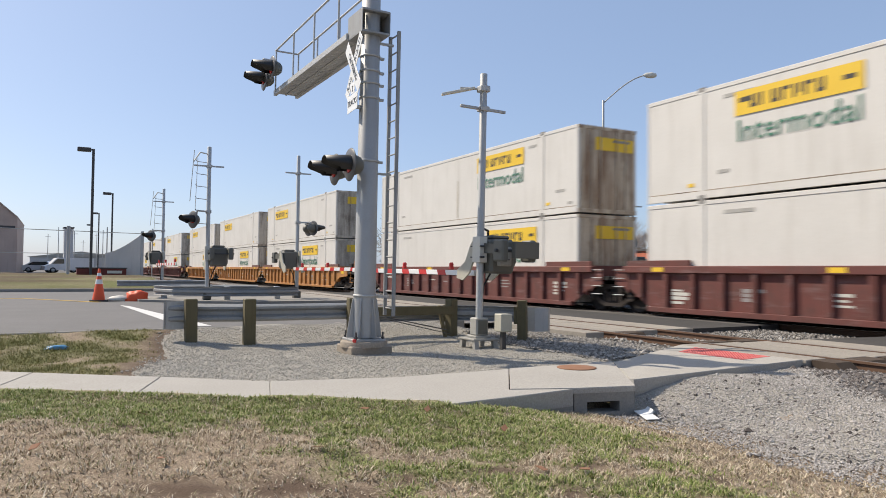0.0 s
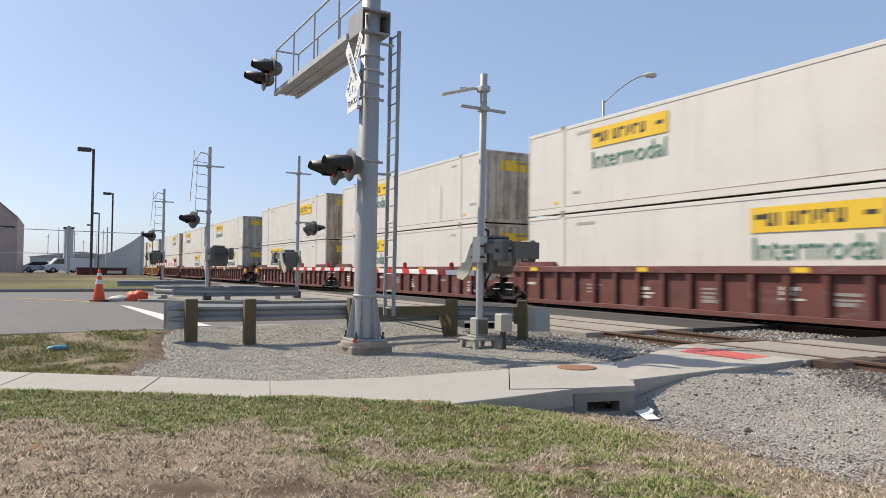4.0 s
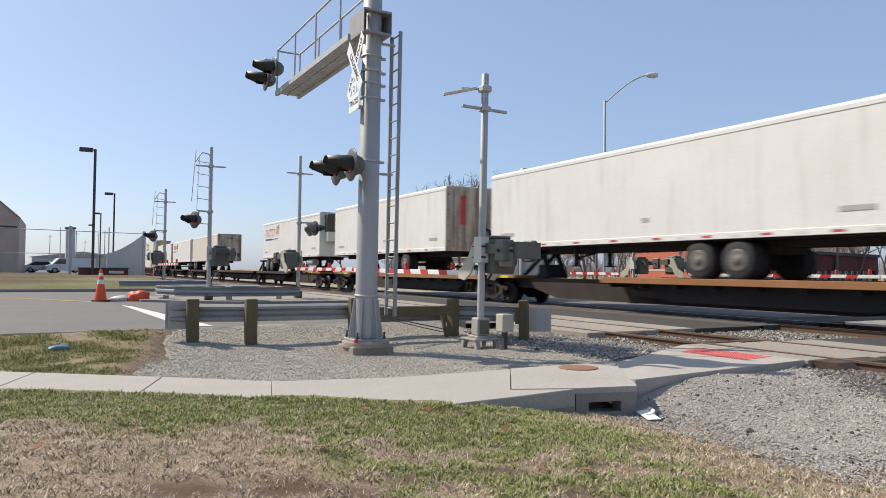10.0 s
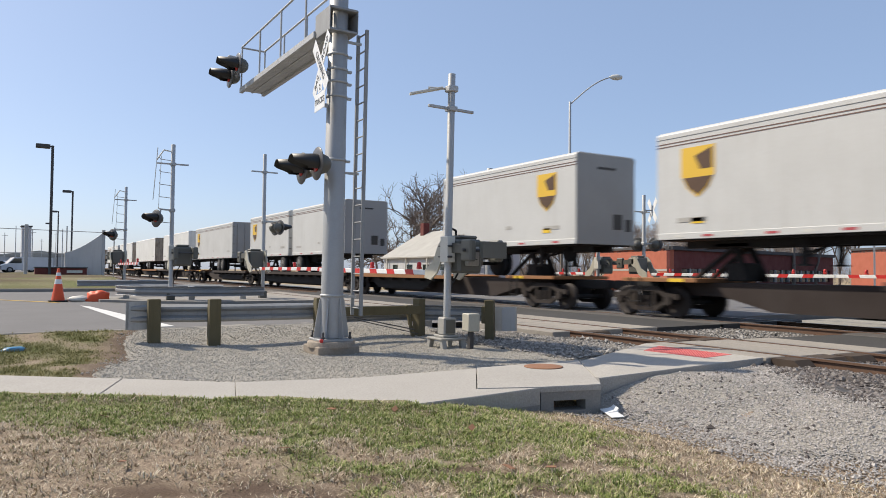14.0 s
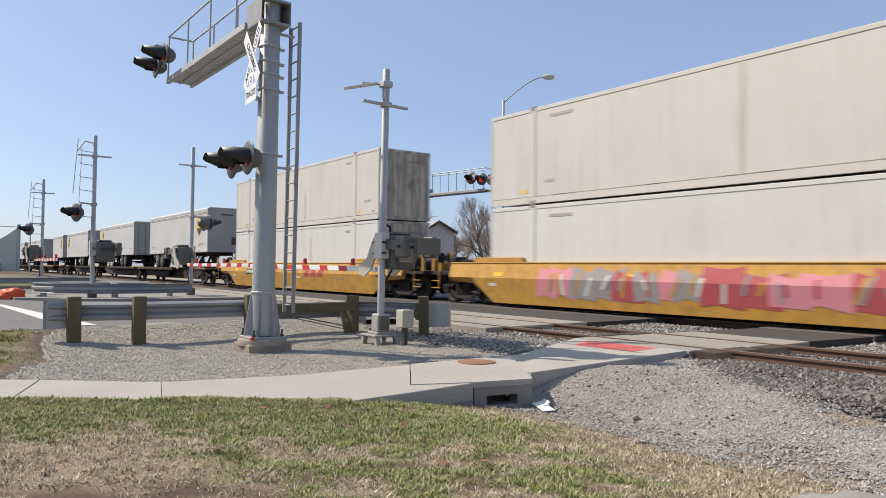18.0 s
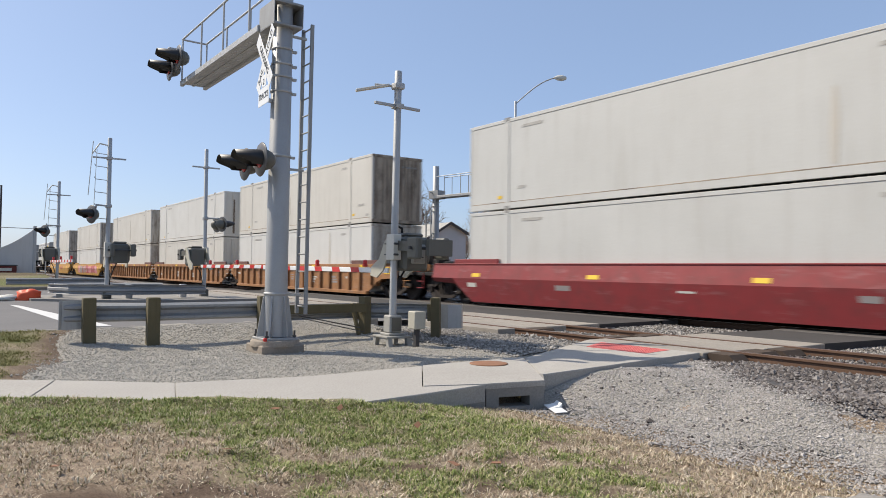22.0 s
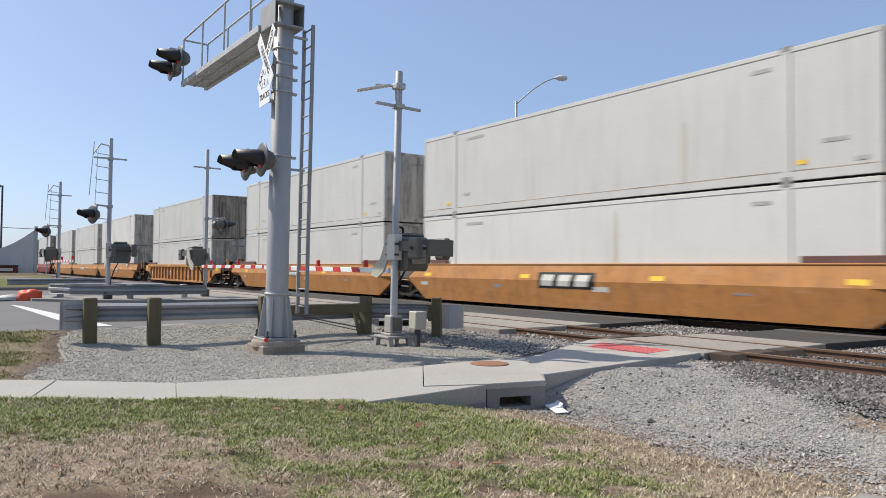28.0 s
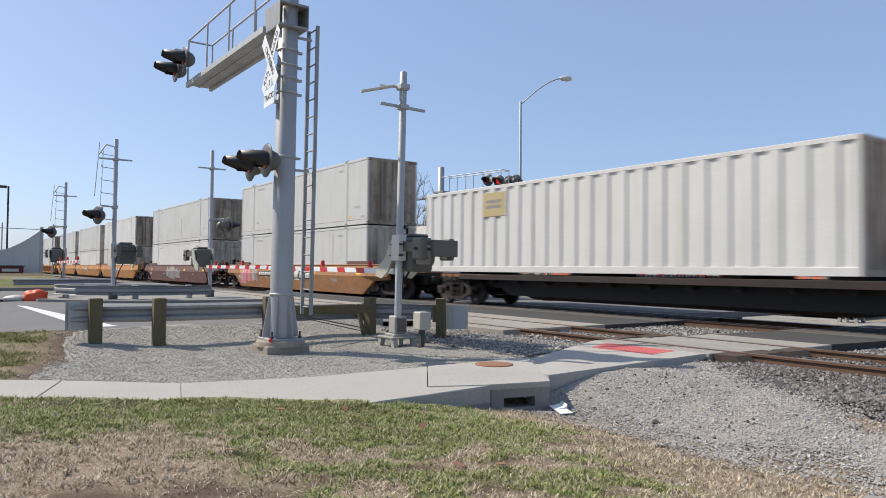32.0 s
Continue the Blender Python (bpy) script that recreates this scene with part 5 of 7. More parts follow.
for k in range(7):
    d = 0.8 + 2.2 * k
    wall_seg("pier", along(wB, wC, d - 0.8), along(wB, wC, d), 0.5, 1.6, 0.28, BRICKD, bb)
    w = wall_seg("window", along(wB, wC, d), along(wB, wC, d + 1.4), 0.5, 1.6, 0.05, GLASS, bb, "dark window pane")
    w.matrix_basis = w.matrix_basis @ pose(0, 0.12, 0)
sg = thing("shop_sign", "white board with red bars on two posts", "sign", (-17.8, 35.0, 0.55), 28)
part("board", Geo().box(-0.65, 0.65, -0.06, 0.06, 2.05, 2.78, 0.03), WHITE, sg)
for z in (2.26, 2.42):
    part("bar", Geo().box(-0.22, 0.2, -0.072, -0.06, z, z + 0.1), REDRETRO, sg)
part("bar", Geo().box(-0.2, 0.32, -0.072, -0.06, 2.58, 2.63).box(0.28, 0.33, -0.072, -0.06, 2.3, 2.63), BLACK, sg)
for x in (-0.3, 0.3):
    part("leg", Geo().box(x - 0.04, x + 0.04, -0.05, 0.05, -0.9, 2.13), GALV, sg)

# grey gabled house, and a pale low shed beside it
hs = thing("house", "low blue-grey house with a long pale roof and brick chimney", "house", (-49.34, 36.11, 0), 85.25)
PALEROOF = paint("pale_roofing", (0.36, 0.35, 0.315), (0.3, 0.28, 0.24), 0.3, 0.7)
hl, hr, fw, fe, rw_, re_ = 17.2, 5.3, 4.6, 2.54, 1.9, 4.35
part("wall", Geo().slab([(-fw + .3, -0.3), (rw_ - .2, -0.3), (rw_ - .2, re_ + 0.0), (0, hr - 0.15), (-fw + .3, fe + 0.05)], 0.2, hl - 0.2, "y"), SIDING, hs, "blue-grey siding")
for ex, ez in ((-fw, fe), (rw_, re_)):
    part("roof_slope", Geo().slab([(ex, ez - 0.12), (0, hr - 0.12), (0, hr), (ex, ez)], -0.1, hl, "y"), PALEROOF, hs, "pale roof slope")
    part("barge_board", Geo().slab([(ex, ez - 0.2), (0, hr - 0.2), (0, hr + 0.03), (ex, ez + 0.03)], -0.16, -0.1, "y"), ROOFM, hs, "dark roof edge")
part("chimney", Geo().box(-0.7, 0.0, 15.0, 15.8, hr - 0.4, hr + 0.9, 0.02), BRICKD, hs, "red brick chimney")
for k in range(4):
    part("window", Geo().box(-fw + 0.27, -fw + 0.3, 2.5 + 3.6 * k, 3.7 + 3.6 * k, 0.8, 1.8), GLASS, hs, "dark window pane")
    part("porch_post", Geo().box(-fw + 0.05, -fw + 0.17, 1.2 + 4.8 * k, 1.32 + 4.8 * k, -0.3, fe), OFFWHITE, hs, "white porch post")
for x, y, w, a in ((-50, 55, 9, 10), (-62, 66, 12, -8)):
    h3 = thing("house", "grey house with a hipped roof among the trees", "house", (x, y, 0), a, "far houses")
    part("wall", Geo().box(-w / 2, w / 2, 0, 7, -0.3, 2.2), SIDING, h3)
    part("roof", Geo().slab([(-w / 2 - .3, 2.1), (w / 2 + .3, 2.1), (w / 2 - 2, 3.7), (-w / 2 + 2, 3.7)], -0.3, 7.3, "y"), ROOFM, h3)

# street lamp, poles and wires
def street_lamp(at, h, reach, way, label):
    t = thing("street_lamp", label, "street lamp", at, way)
    part("pole", Geo().lathe([(0.10, -0.3), (0.062, h), (0.055, h + 0.01)], (0, 0, 0), n=12), GALV, t)
    pts = [(reach * k / 8, 0, h - 0.15 + 1.55 * math.sin(k / 8 * 1.35)) for k in range(9)]
    part("arm", Geo().path(pts, 0.034, 8), GALV, t)
    part("lamp", Geo().lathe([(0.03, -0.1), (0.13, 0.08), (0.16, 0.36), (0.10, 0.58), (0.0, 0.63)], (pts[-1][0], 0, pts[-1][2]), "x", 14), OFFWHITE, t, "pale oval lamp head")
street_lamp((-28.6, 25.2, -0.1), 10.4, 2.2, 61, "tall thin street lamp with a curved arm")
def lot_lamp(x, y, z, h):
    t = thing("lot_lamp", "black post with a box lamp head", "lamp post", (x, y, z), 0, "parking lot lamps")
    part("post", Geo().box(-0.09, 0.09, -0.09, 0.09, 0, h, 0.01), DARKSTEEL, t)
    part("head", Geo().box(-0.28, 0.28, -1.05, -0.15, h - 0.22, h + 0.05, 0.03).box(-0.04, 0.04, -0.2, 0, h - 0.12, h - 0.03), DARKSTEEL, t, "flat black lamp head")
lot_lamp(-57.5, 2.25, 0.3, 9.6)
lot_lamp(-92, 5.75, 0.55, 9.5)
lot_lamp(-125, 5.9, 0.55, 9.4)
lot_lamp(-160, 6.4, 0.55, 9.4)
def utility_pole(x, y, h, arms=(0.9,), way=0):
    t = thing("utility_pole", "weathered wooden utility pole with crossarms", "utility pole", (x, y, -0.3), way)
    part("pole", Geo().lathe([(0.16, 0), (0.10, h)], (0, 0, 0), n=8), POLEWOOD, t)
    for a in arms:
        part("crossarm", Geo().box(-1.1, 1.1, -0.06, 0.06, h * a - 0.06, h * a + 0.06), POLEWOOD, t)
for x, y, h, arms in ((-37.5, 59.1, 10.1, (0.40, 0.46)), (-70, 66, 11, ()), (-58, 50, 7.5, (0.9,)), (-95, 60, 10, (0.92,)), (-150, 40, 9, (0.9,)), (-115, 34, 9, (0.92,))):
    utility_pole(x, y, h, arms)


# bare trees
def bare_tree(at, h, seed, spread=0.5, depth=6, label="bare grey-brown tree with a wide crown", crook=0.12, thick=0.022, twig_mat=None):
    rnd = random.Random(seed)
    t = thing("tree", label, "tree", at, rnd.uniform(0, 360), "bare trees")
    trunk, limb, twigs = Geo(), Geo(), Geo()
    def grow(p, d, ln, r, k):
        g = trunk if k == 0 else limb if k < 3 else twigs
        bends = 3 if k < 4 else 2
        pts, e = [p], d
        for i in range(bends):
            e = (e + Vector((rnd.gauss(0, crook), rnd.gauss(0, crook), rnd.gauss(0.05, crook)))).normalized()
            q = pts[-1] + e * ln / bends
            g.tube(pts[-1], q, r * (1 - 0.34 * i / bends), r * (1 - 0.34 * (i + 1) / bends), 7 if k == 0 else 5 if k < 3 else 3, caps=False)
            pts.append(q)
        if k >= depth:
            return
        for i in range(3 if k < 2 else rnd.choice((3, 3, 4))):
            side = e.orthogonal().normalized()
            side.rotate(Matrix.Rotation(rnd.uniform(0, 6.28), 3, e))
            f = (e + side * rnd.uniform(spread * .5, spread * 1.5) + Vector((0, 0, 0.10))).normalized()
            s = pts[-1] if i == 0 else pts[rnd.choice((-1, -2))]
            grow(s, f, ln * rnd.uniform(0.6, 0.86), r * 0.6, k + 1)
    grow(Vector((0, 0, -0.2)), Vector((rnd.uniform(-.1, .1), rnd.uniform(-.1, .1), 1)).normalized(), h * 0.25, h * thick, 0)
    part("trunk", trunk, BARK, t)
    part("limb", limb, BARK, t)
    part("crown", twigs, twig_mat or TWIG, t, "fine bare twigs")
    return t
# twigs lightened so that their colour carries the far haze
PALETWIG = plain("pale_bare_twigs", (0.36, 0.31, 0.28), 0.9, scale=6)
DARKTWIG = plain("dark_bare_twigs", (0.17, 0.14, 0.125), 0.9, scale=6)
gnarl = "old gnarled tree with bare twisted limbs"
trees = [bare_tree((-77.8, 41.5, 0), 19.5, 1, 0.8, 6, gnarl, 0.24, 0.026, DARKTWIG), bare_tree((-57.7, 48.0, 0), 10.5, 2, 0.5, 6, twig_mat=PALETWIG), bare_tree((-38.7, 64.3, 0), 9.5, 3, 0.45, 6, twig_mat=PALETWIG)]
spots = [(-72, 44.8, 0), (-84, 47, 0), (-99, 62, 0), (-72, 62, 1), (-57, 70, 1), (-70, 74, 1),
         (-95, 46, 1), (-120, 64, 0), (-140, 52, 1), (-160, 48, 2)]
rt = random.Random(5)
for i, (x, y, k) in enumerate(spots):
    src = trees[k]
    m = pose(x, y, 0, 0, 0, rt.uniform(0, 360))
    copy_thing(src, m)
crowns = [bare_tree((-60, 92, 0), 10.0, 14, 0.62, 7, "far bare tree with a fine rounded crown", 0.16, 0.016, PALETWIG), bare_tree((-30, 84, 0), 9.0, 15, 0.7, 7, "far bare tree with a fine rounded crown", 0.18, 0.016, PALETWIG)]
rw = random.Random(9)
for i in range(46):
    x = -135 + 2.35 * i + rw.uniform(-1.5, 1.5)
    m = pose(x, rw.uniform(74, 92) + max(0, -x - 60) * 0.15, 0, 0, 0, rw.uniform(0, 360))
    copy_thing(crowns[i % 2], m).scale = [rw.uniform(0.85, 1.3)] * 3
g = Geo()
for i in range(500):
    x = rw.uniform(-190, -2)
    y = rw.uniform(84, 104) + max(0, -x - 60) * 0.15
    h = rw.uniform(2.5, 5.5)
    p = Vector((x, y, -0.3))
    for k in range(14):
        b = p + Vector((rw.uniform(-1.5, 1.5), rw.uniform(-.6, .6), h * rw.uniform(0.0, 0.5)))
        e = b + Vector((rw.gauss(0, .7), rw.gauss(0, .7), h * rw.uniform(0.2, 0.5)))
        g.tube(b, e, 0.03, 0.012, 3, caps=False)
        for q in range(3):
            o = b.lerp(e, rw.uniform(.2, .9))
            g.tube(o, o + Vector((rw.gauss(0, .5), rw.gauss(0, .5), rw.uniform(.1, .7))), 0.014, 0.007, 3, caps=False)
tagged(part("far_woods", g, PALETWIG), "thicket of bare brown brush before the far trees", "woods", kind="stuff")

# the left side: building, screen wall, fence, planter, vehicles
bl = thing("metal_building", "brown metal building with a sloping roof", "building", (-90, -3.75, 0.5), 0)
part("wall", Geo().slab([(0, 0), (0, 6.2), (-4.2, 10.0), (-22, 10.0), (-22, 0)], -18, 0, "x"), TANWALL, bl)
part("roof", Geo().slab([(0.05, 6.2), (-4.2, 10.06), (-22, 10.06), (-22, 10.0), (-4.2, 10.0), (0.0, 6.15)], -18.2, 0.2, "x"), TANWALL, bl)
part("band", Geo().box(0.0, 0.03, -20, -0.2, 4.9, 5.2), ROOFM, bl)
sc = thing("screen_wall", "grey screen wall with a curved sloping top", "wall", (-59.7, 0, 0.2), 0)
prof = [(3.3, 0)] + [(3.3 + 2.5 * k / 8, 2.15 + 1.5 * (k / 8) ** 1.5) for k in range(9)] + [(5.8, 0)]
part("panel", Geo().slab(prof, -0.15, 0.15, "x"), GREYWALL, sc)
part("end_post", Geo().box(-0.2, 0.2, 5.78, 6.0, 0, 3.9, 0.02), GALV, sc)
part("base", Geo().box(-0.35, 0.5, 2.9, 6.2, -0.2, 0.32, 0.02), OLDCONC, sc, "low concrete base")
fn = thing("chain_fence", "tall chain-link fence with steel posts", "fence", (-63, 0, 0.5), 0)
for y in (-14.8, -11, -7.2, -4.3, 0.85, 3.6, 7.0):
    part("post", Geo().tube((0, y, -0.2), (0, y, 4.0), 0.045 if y != 0.85 else 0.13, n=8), GALV, fn)
part("top_rail", Geo().tube((0, -30, 4.0), (0, 7.0, 3.55), 0.03, n=6).tube((0, -30, 1.9), (0, 7.0, 1.8), 0.025, n=6), GALV, fn)
pl = thing("planter", "long low red-brown dumpster box", "planter", (-58.5, 1.35, 0.32), 0)
part("box", Geo().box(-0.8, 0.8, 0.0, 3.3, 0, 0.85, 0.03), BRICKD, pl)
part("rim", Geo().box(-0.85, 0.85, -0.05, 3.35, 0.85, 0.93, 0.01), DARKSTEEL, pl)
part("bar", Geo().box(0.8, 0.83, 2.0, 3.0, 0.5, 0.7), OFFWHITE, pl)


def car(name, at, way, size, paint_mat, label, van=False):
    t = thing(name, label, "van" if van else "car", at, way, "parked vehicles")
    l, w, h = size
    if van:
        prof = [(-l / 2, 0.35), (l / 2, 0.35), (l / 2, 0.85), (l / 2 - 0.6, 1.05), (l / 2 - 1.25, h - 0.05), (l / 2 - 1.6, h), (-l / 2 + 0.05, h), (-l / 2, h - .1)]
        glass = [(l / 2 - 0.75, 1.1), (l / 2 - 1.3, h - 0.15), (l / 2 - 2.0, h - 0.15), (l / 2 - 2.0, 1.1)]
    else:
        prof = [(-l / 2, 0.3), (l / 2, 0.3), (l / 2, 0.7), (l / 2 - 0.9, 0.9), (l / 2 - 1.6, h), (-l / 2 + 1.3, h), (-l / 2 + 0.4, 0.95), (-l / 2, 0.85)]
        glass = [(l / 2 - 1.05, 0.92), (l / 2 - 1.65, h - 0.07), (-l / 2 + 1.35, h - 0.07), (-l / 2 + 0.7, 0.95)]
    part("body", Geo().slab(prof, -w / 2, w / 2, "y"), paint_mat, t)
    part("side_window", Geo().slab(glass, -w / 2 - 0.01, w / 2 + 0.01, "y"), GLASS, t, "dark side glass")
    for x in (-l / 2 + 0.85, l / 2 - 0.85):
        for s in (-1, 1):
            wh = part("wheel", Geo().lathe([(0.32, -0.1), (0.34, -0.06), (0.34, 0.06), (0.32, 0.1), (0.2, 0.1)], (x, s * (w / 2 - 0.08), 0.34), "y", 16), RUBBER, t)
            part("rim", Geo().lathe([(0.0, -0.11), (0.2, -0.11), (0.2, 0.11), (0.0, 0.11)], (x, s * (w / 2 - 0.08), 0.34), "y", 12), GALV, wh)
    for s in (-1, 1):
        part("headlight", Geo().box(l / 2 - 0.05, l / 2 + 0.01, s * w * .36 - 0.15, s * w * .36 + 0.15, 0.62, 0.8, 0.02), GLASS, t)
    return t
car("parked_van", (-95, 1.3, 0.55), -80, (5.2, 2.0, 1.8), VANPAINT, "white panel van parked on the lot", True)
for i, (x, y, a) in enumerate(((-105, -1.5, 80), (-104, 0.6, -85), (-130, 1.0, 80), (-135, 4, 70), (-150, -2, 85), (-170, 3, 85), (-120, -5.5, 90))):
    car("parked_car", (x, y, 0.55), a, (4.5, 1.8, 1.45), CARGREY if i % 2 else VANPAINT, "dark parked car on the lot" if i % 2 else "pale parked car on the lot")
for x, y, h in ((-130, 2.6, 7), (-170, -1.5, 8), (-200, 6, 8), (-190, 2, 9), (-160, 0.4, 9), (-145, 7.6, 8), (-210, 9.5, 11)):
    t = thing("lot_pole", "thin grey pole with a small arm on the far lot", "pole", (x, y, 0.2 if x > -205 else -0.4), 90, "far poles")
    part("shaft", Geo().lathe([(0.09, 0), (0.06, h)], (0, 0, 0), n=8), GALV, t)
    part("arm", Geo().tube((-0.5, 0, h * .93), (0.5, 0, h * .93), 0.04, n=6), GALV, t)
tw = thing("tower", "grey square tower beyond the parking lot", "tower", (-150, 2.0, 0.5), 4)
part("shaft", Geo().box(-1.0, 1.0, -0.75, 0.75, 0, 8.0, 0.05), SIDING, tw)
part("cap", Geo().box(-1.2, 1.2, -0.9, 0.9, 8.0, 8.25, 0.04), ROOFM, tw, "dark flat cap")
sh = thing("far_shed", "long low pale shed beyond the parking lot", "building", (-230, -6, 0.4), 0)
part("wall", Geo().box(0, 14, 0, 24, 0, 3.6, 0.05), SIDING, sh)
part("roof", Geo().slab([(-0.6, 3.6), (24.6, 3.6), (12, 5.2)], -0.4, 14.4, "x"), PALEROOF, sh, "pale shallow roof")
# ---- the train ----
V0, ACC = 21.627, 0.0033166       # metres a second, and how slowly it loses speed
TY = TRACK_FAR
moving = []


def cargo_paint(name, col, amount=0.3, dirt=(0.20, 0.16, 0.11), vary=0.05):
    return paint(name, col, dirt, amount, 0.5, vary=vary, scale=0.8)


CREAM = cargo_paint("cream_container_paint", (0.60, 0.578, 0.52), 0.3)
GREYCREAM = cargo_paint("greyed_container_paint", (0.545, 0.548, 0.52), 0.3)
JBWHITE = cargo_paint("off_white_container_paint", (0.67, 0.65, 0.605), 0.25)
WHITETR = cargo_paint("white_trailer_skin", (0.72, 0.72, 0.685), 0.35)
CREAMTR = cargo_paint("cream_trailer_skin", (0.66, 0.62, 0.53), 0.35)
GREYTR = cargo_paint("grey_trailer_skin", (0.55, 0.555, 0.535), 0.25)
LWHITE = cargo_paint("whiter_container_paint", (0.62, 0.615, 0.58), 0.22)
DOORGREY = cargo_paint("dark_grey_doors", (0.30, 0.305, 0.30), 0.3)
def end_paint(name, col, dirt, much):
    """End walls: broad downward runs of grime and blotches over faded paint."""
    m, n, l, b = shader(name, 0.7)
    v = coords(n, l, (1, 1, 1), 37.0)
    run = noise_tex(n, l, coords(n, l, (1.0, 2.6, 0.3), 51.0), 1.1, 5, 0.6)
    spot, fine = noise_tex(n, l, v, 1.3, 6, 0.65), noise_tex(n, l, v, 26, 3)
    c = mixed(n, l, ramp(n, l, spot, [(0.3, 0.0), (0.7, 1.0)]), col, tuple(x * 0.78 for x in col))
    c = mixed(n, l, ramp(n, l, run, [(0.44, 0.0), (0.66, much)]), c, dirt)
    c = mixed(n, l, ramp(n, l, spot, [(0.52, 0.0), (0.72, much * 0.7)]), c, dirt)
    c = mixed(n, l, ramp(n, l, fine, [(0.35, 0.0), (0.75, 0.2)]), c, dirt)
    l.new(c, b.inputs["Base Color"])
    return m


DARKEND = end_paint("dark_stained_end", (0.43, 0.36, 0.275), (0.075, 0.047, 0.03), 0.85)
RUSTEND = end_paint("rust_stained_doors", (0.58, 0.50, 0.39), (0.17, 0.085, 0.04), 0.8)
TANEND = end_paint("stained_end_paint", (0.60, 0.54, 0.45), (0.10, 0.07, 0.048), 0.75)
GRUBBY = end_paint("grubby_grey_doors", (0.52, 0.50, 0.44), (0.16, 0.14, 0.11), 0.8)
RIBWHITE = cargo_paint("white_ribbed_paint", (0.62, 0.62, 0.59), 0.6, (0.35, 0.28, 0.2))
YPANEL = paint("yellow_label", (0.80, 0.52, 0.03), (0.4, 0.28, 0.05), 0.25, 0.5, streak=False)
GREENTXT = plain("green_lettering", (0.05, 0.20, 0.13), 0.5)
DARKTXT = plain("dark_lettering", (0.04, 0.035, 0.03), 0.5)
GREYTXT = plain("grey_lettering", (0.25, 0.24, 0.22), 0.5)
FAINT = plain("faint_grey_lettering", (0.40, 0.385, 0.35), 0.5)
REDTXT = plain("red_lettering", (0.45, 0.07, 0.08), 0.5)
FADED = plain("faded_orange_lettering", (0.66, 0.42, 0.33), 0.5)
BLUETXT = plain("blue_lettering", (0.05, 0.07, 0.28), 0.5)
PINK = paint("pink_spray_paint", (0.62, 0.22, 0.26), (0.5, 0.4, 0.35), 0.4, 0.6, streak=False, scale=4)
SPRAYRED = paint("red_spray_paint", (0.42, 0.07, 0.08), (0.3, 0.1, 0.1), 0.4, 0.6, streak=False, scale=4)
GREYSPRAY = paint("grey_spray_paint", (0.29, 0.27, 0.26), (0.2, 0.15, 0.15), 0.4, 0.6, streak=False, scale=4)
BROWNSHIELD = plain("brown_shield", (0.09, 0.045, 0.02), 0.5)
GOLD = paint("gold_shield", (0.72, 0.45, 0.04), (0.5, 0.3, 0.03), 0.2, 0.5, streak=False)
BROWNTRIM = plain("brown_trim", (0.16, 0.09, 0.07), 0.6)
DRIP = paint("dark_rusty_drip", (0.17, 0.125, 0.09), (0.06, 0.04, 0.03), 0.6, 0.8)
# running gear: grime, plus the deep shade beneath the cars put into the colour
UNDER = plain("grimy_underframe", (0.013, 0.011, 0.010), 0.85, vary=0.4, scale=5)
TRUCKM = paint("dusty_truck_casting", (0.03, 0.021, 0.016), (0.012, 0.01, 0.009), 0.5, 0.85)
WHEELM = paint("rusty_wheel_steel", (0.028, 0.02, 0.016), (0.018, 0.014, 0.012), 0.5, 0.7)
RIMM = plain("grimy_wheel_rim", (0.13, 0.12, 0.11), 0.6, vary=0.5, scale=18)
TYRE = plain("tyre_rubber", (0.025, 0.025, 0.026), 0.85)
MAROON = paint("maroon_car_paint", (0.15, 0.042, 0.033), (0.06, 0.035, 0.03), 0.5, 0.7, scale=1.5, blotch=0.5)
YELLOWC = paint("yellow_car_paint", (0.56, 0.29, 0.04), (0.20, 0.10, 0.04), 0.6, 0.6, scale=1.5, blotch=0.5)
ORANGEC = paint("faded_orange_car_paint", (0.47, 0.205, 0.05), (0.20, 0.09, 0.04), 0.6, 0.65, scale=1.5, blotch=0.5)
BROWNC = paint("brown_orange_car_paint", (0.36, 0.165, 0.06), (0.13, 0.065, 0.035), 0.6, 0.7, scale=1.5, blotch=0.5)
REDC = paint("deep_red_car_paint", (0.235, 0.022, 0.025), (0.12, 0.025, 0.025), 0.45, 0.6, scale=1.5, blotch=0.5)
DKBROWN = paint("dark_brown_car_paint", (0.145, 0.062, 0.05), (0.07, 0.04, 0.035), 0.5, 0.7, scale=1.5, blotch=0.5)
# rusty steel taken near black for the shade under the deck's overhang
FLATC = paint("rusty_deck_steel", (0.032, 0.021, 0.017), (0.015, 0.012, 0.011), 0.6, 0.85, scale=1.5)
ORDECK = paint("ochre_deck_edge", (0.29, 0.13, 0.05), (0.14, 0.07, 0.03), 0.6, 0.8, scale=1.5)


STAIN = paint("greasy_stain", (0.52, 0.485, 0.42), (0.40, 0.36, 0.30), 0.5, 0.6)


def flank(z):
    """How far out the side of a smooth well car lies at a height."""
    return 1.47 - 0.11 * (z - 0.92) / 0.48 if z > 0.92 else 1.47 - 0.13 * (0.92 - z) / 0.8


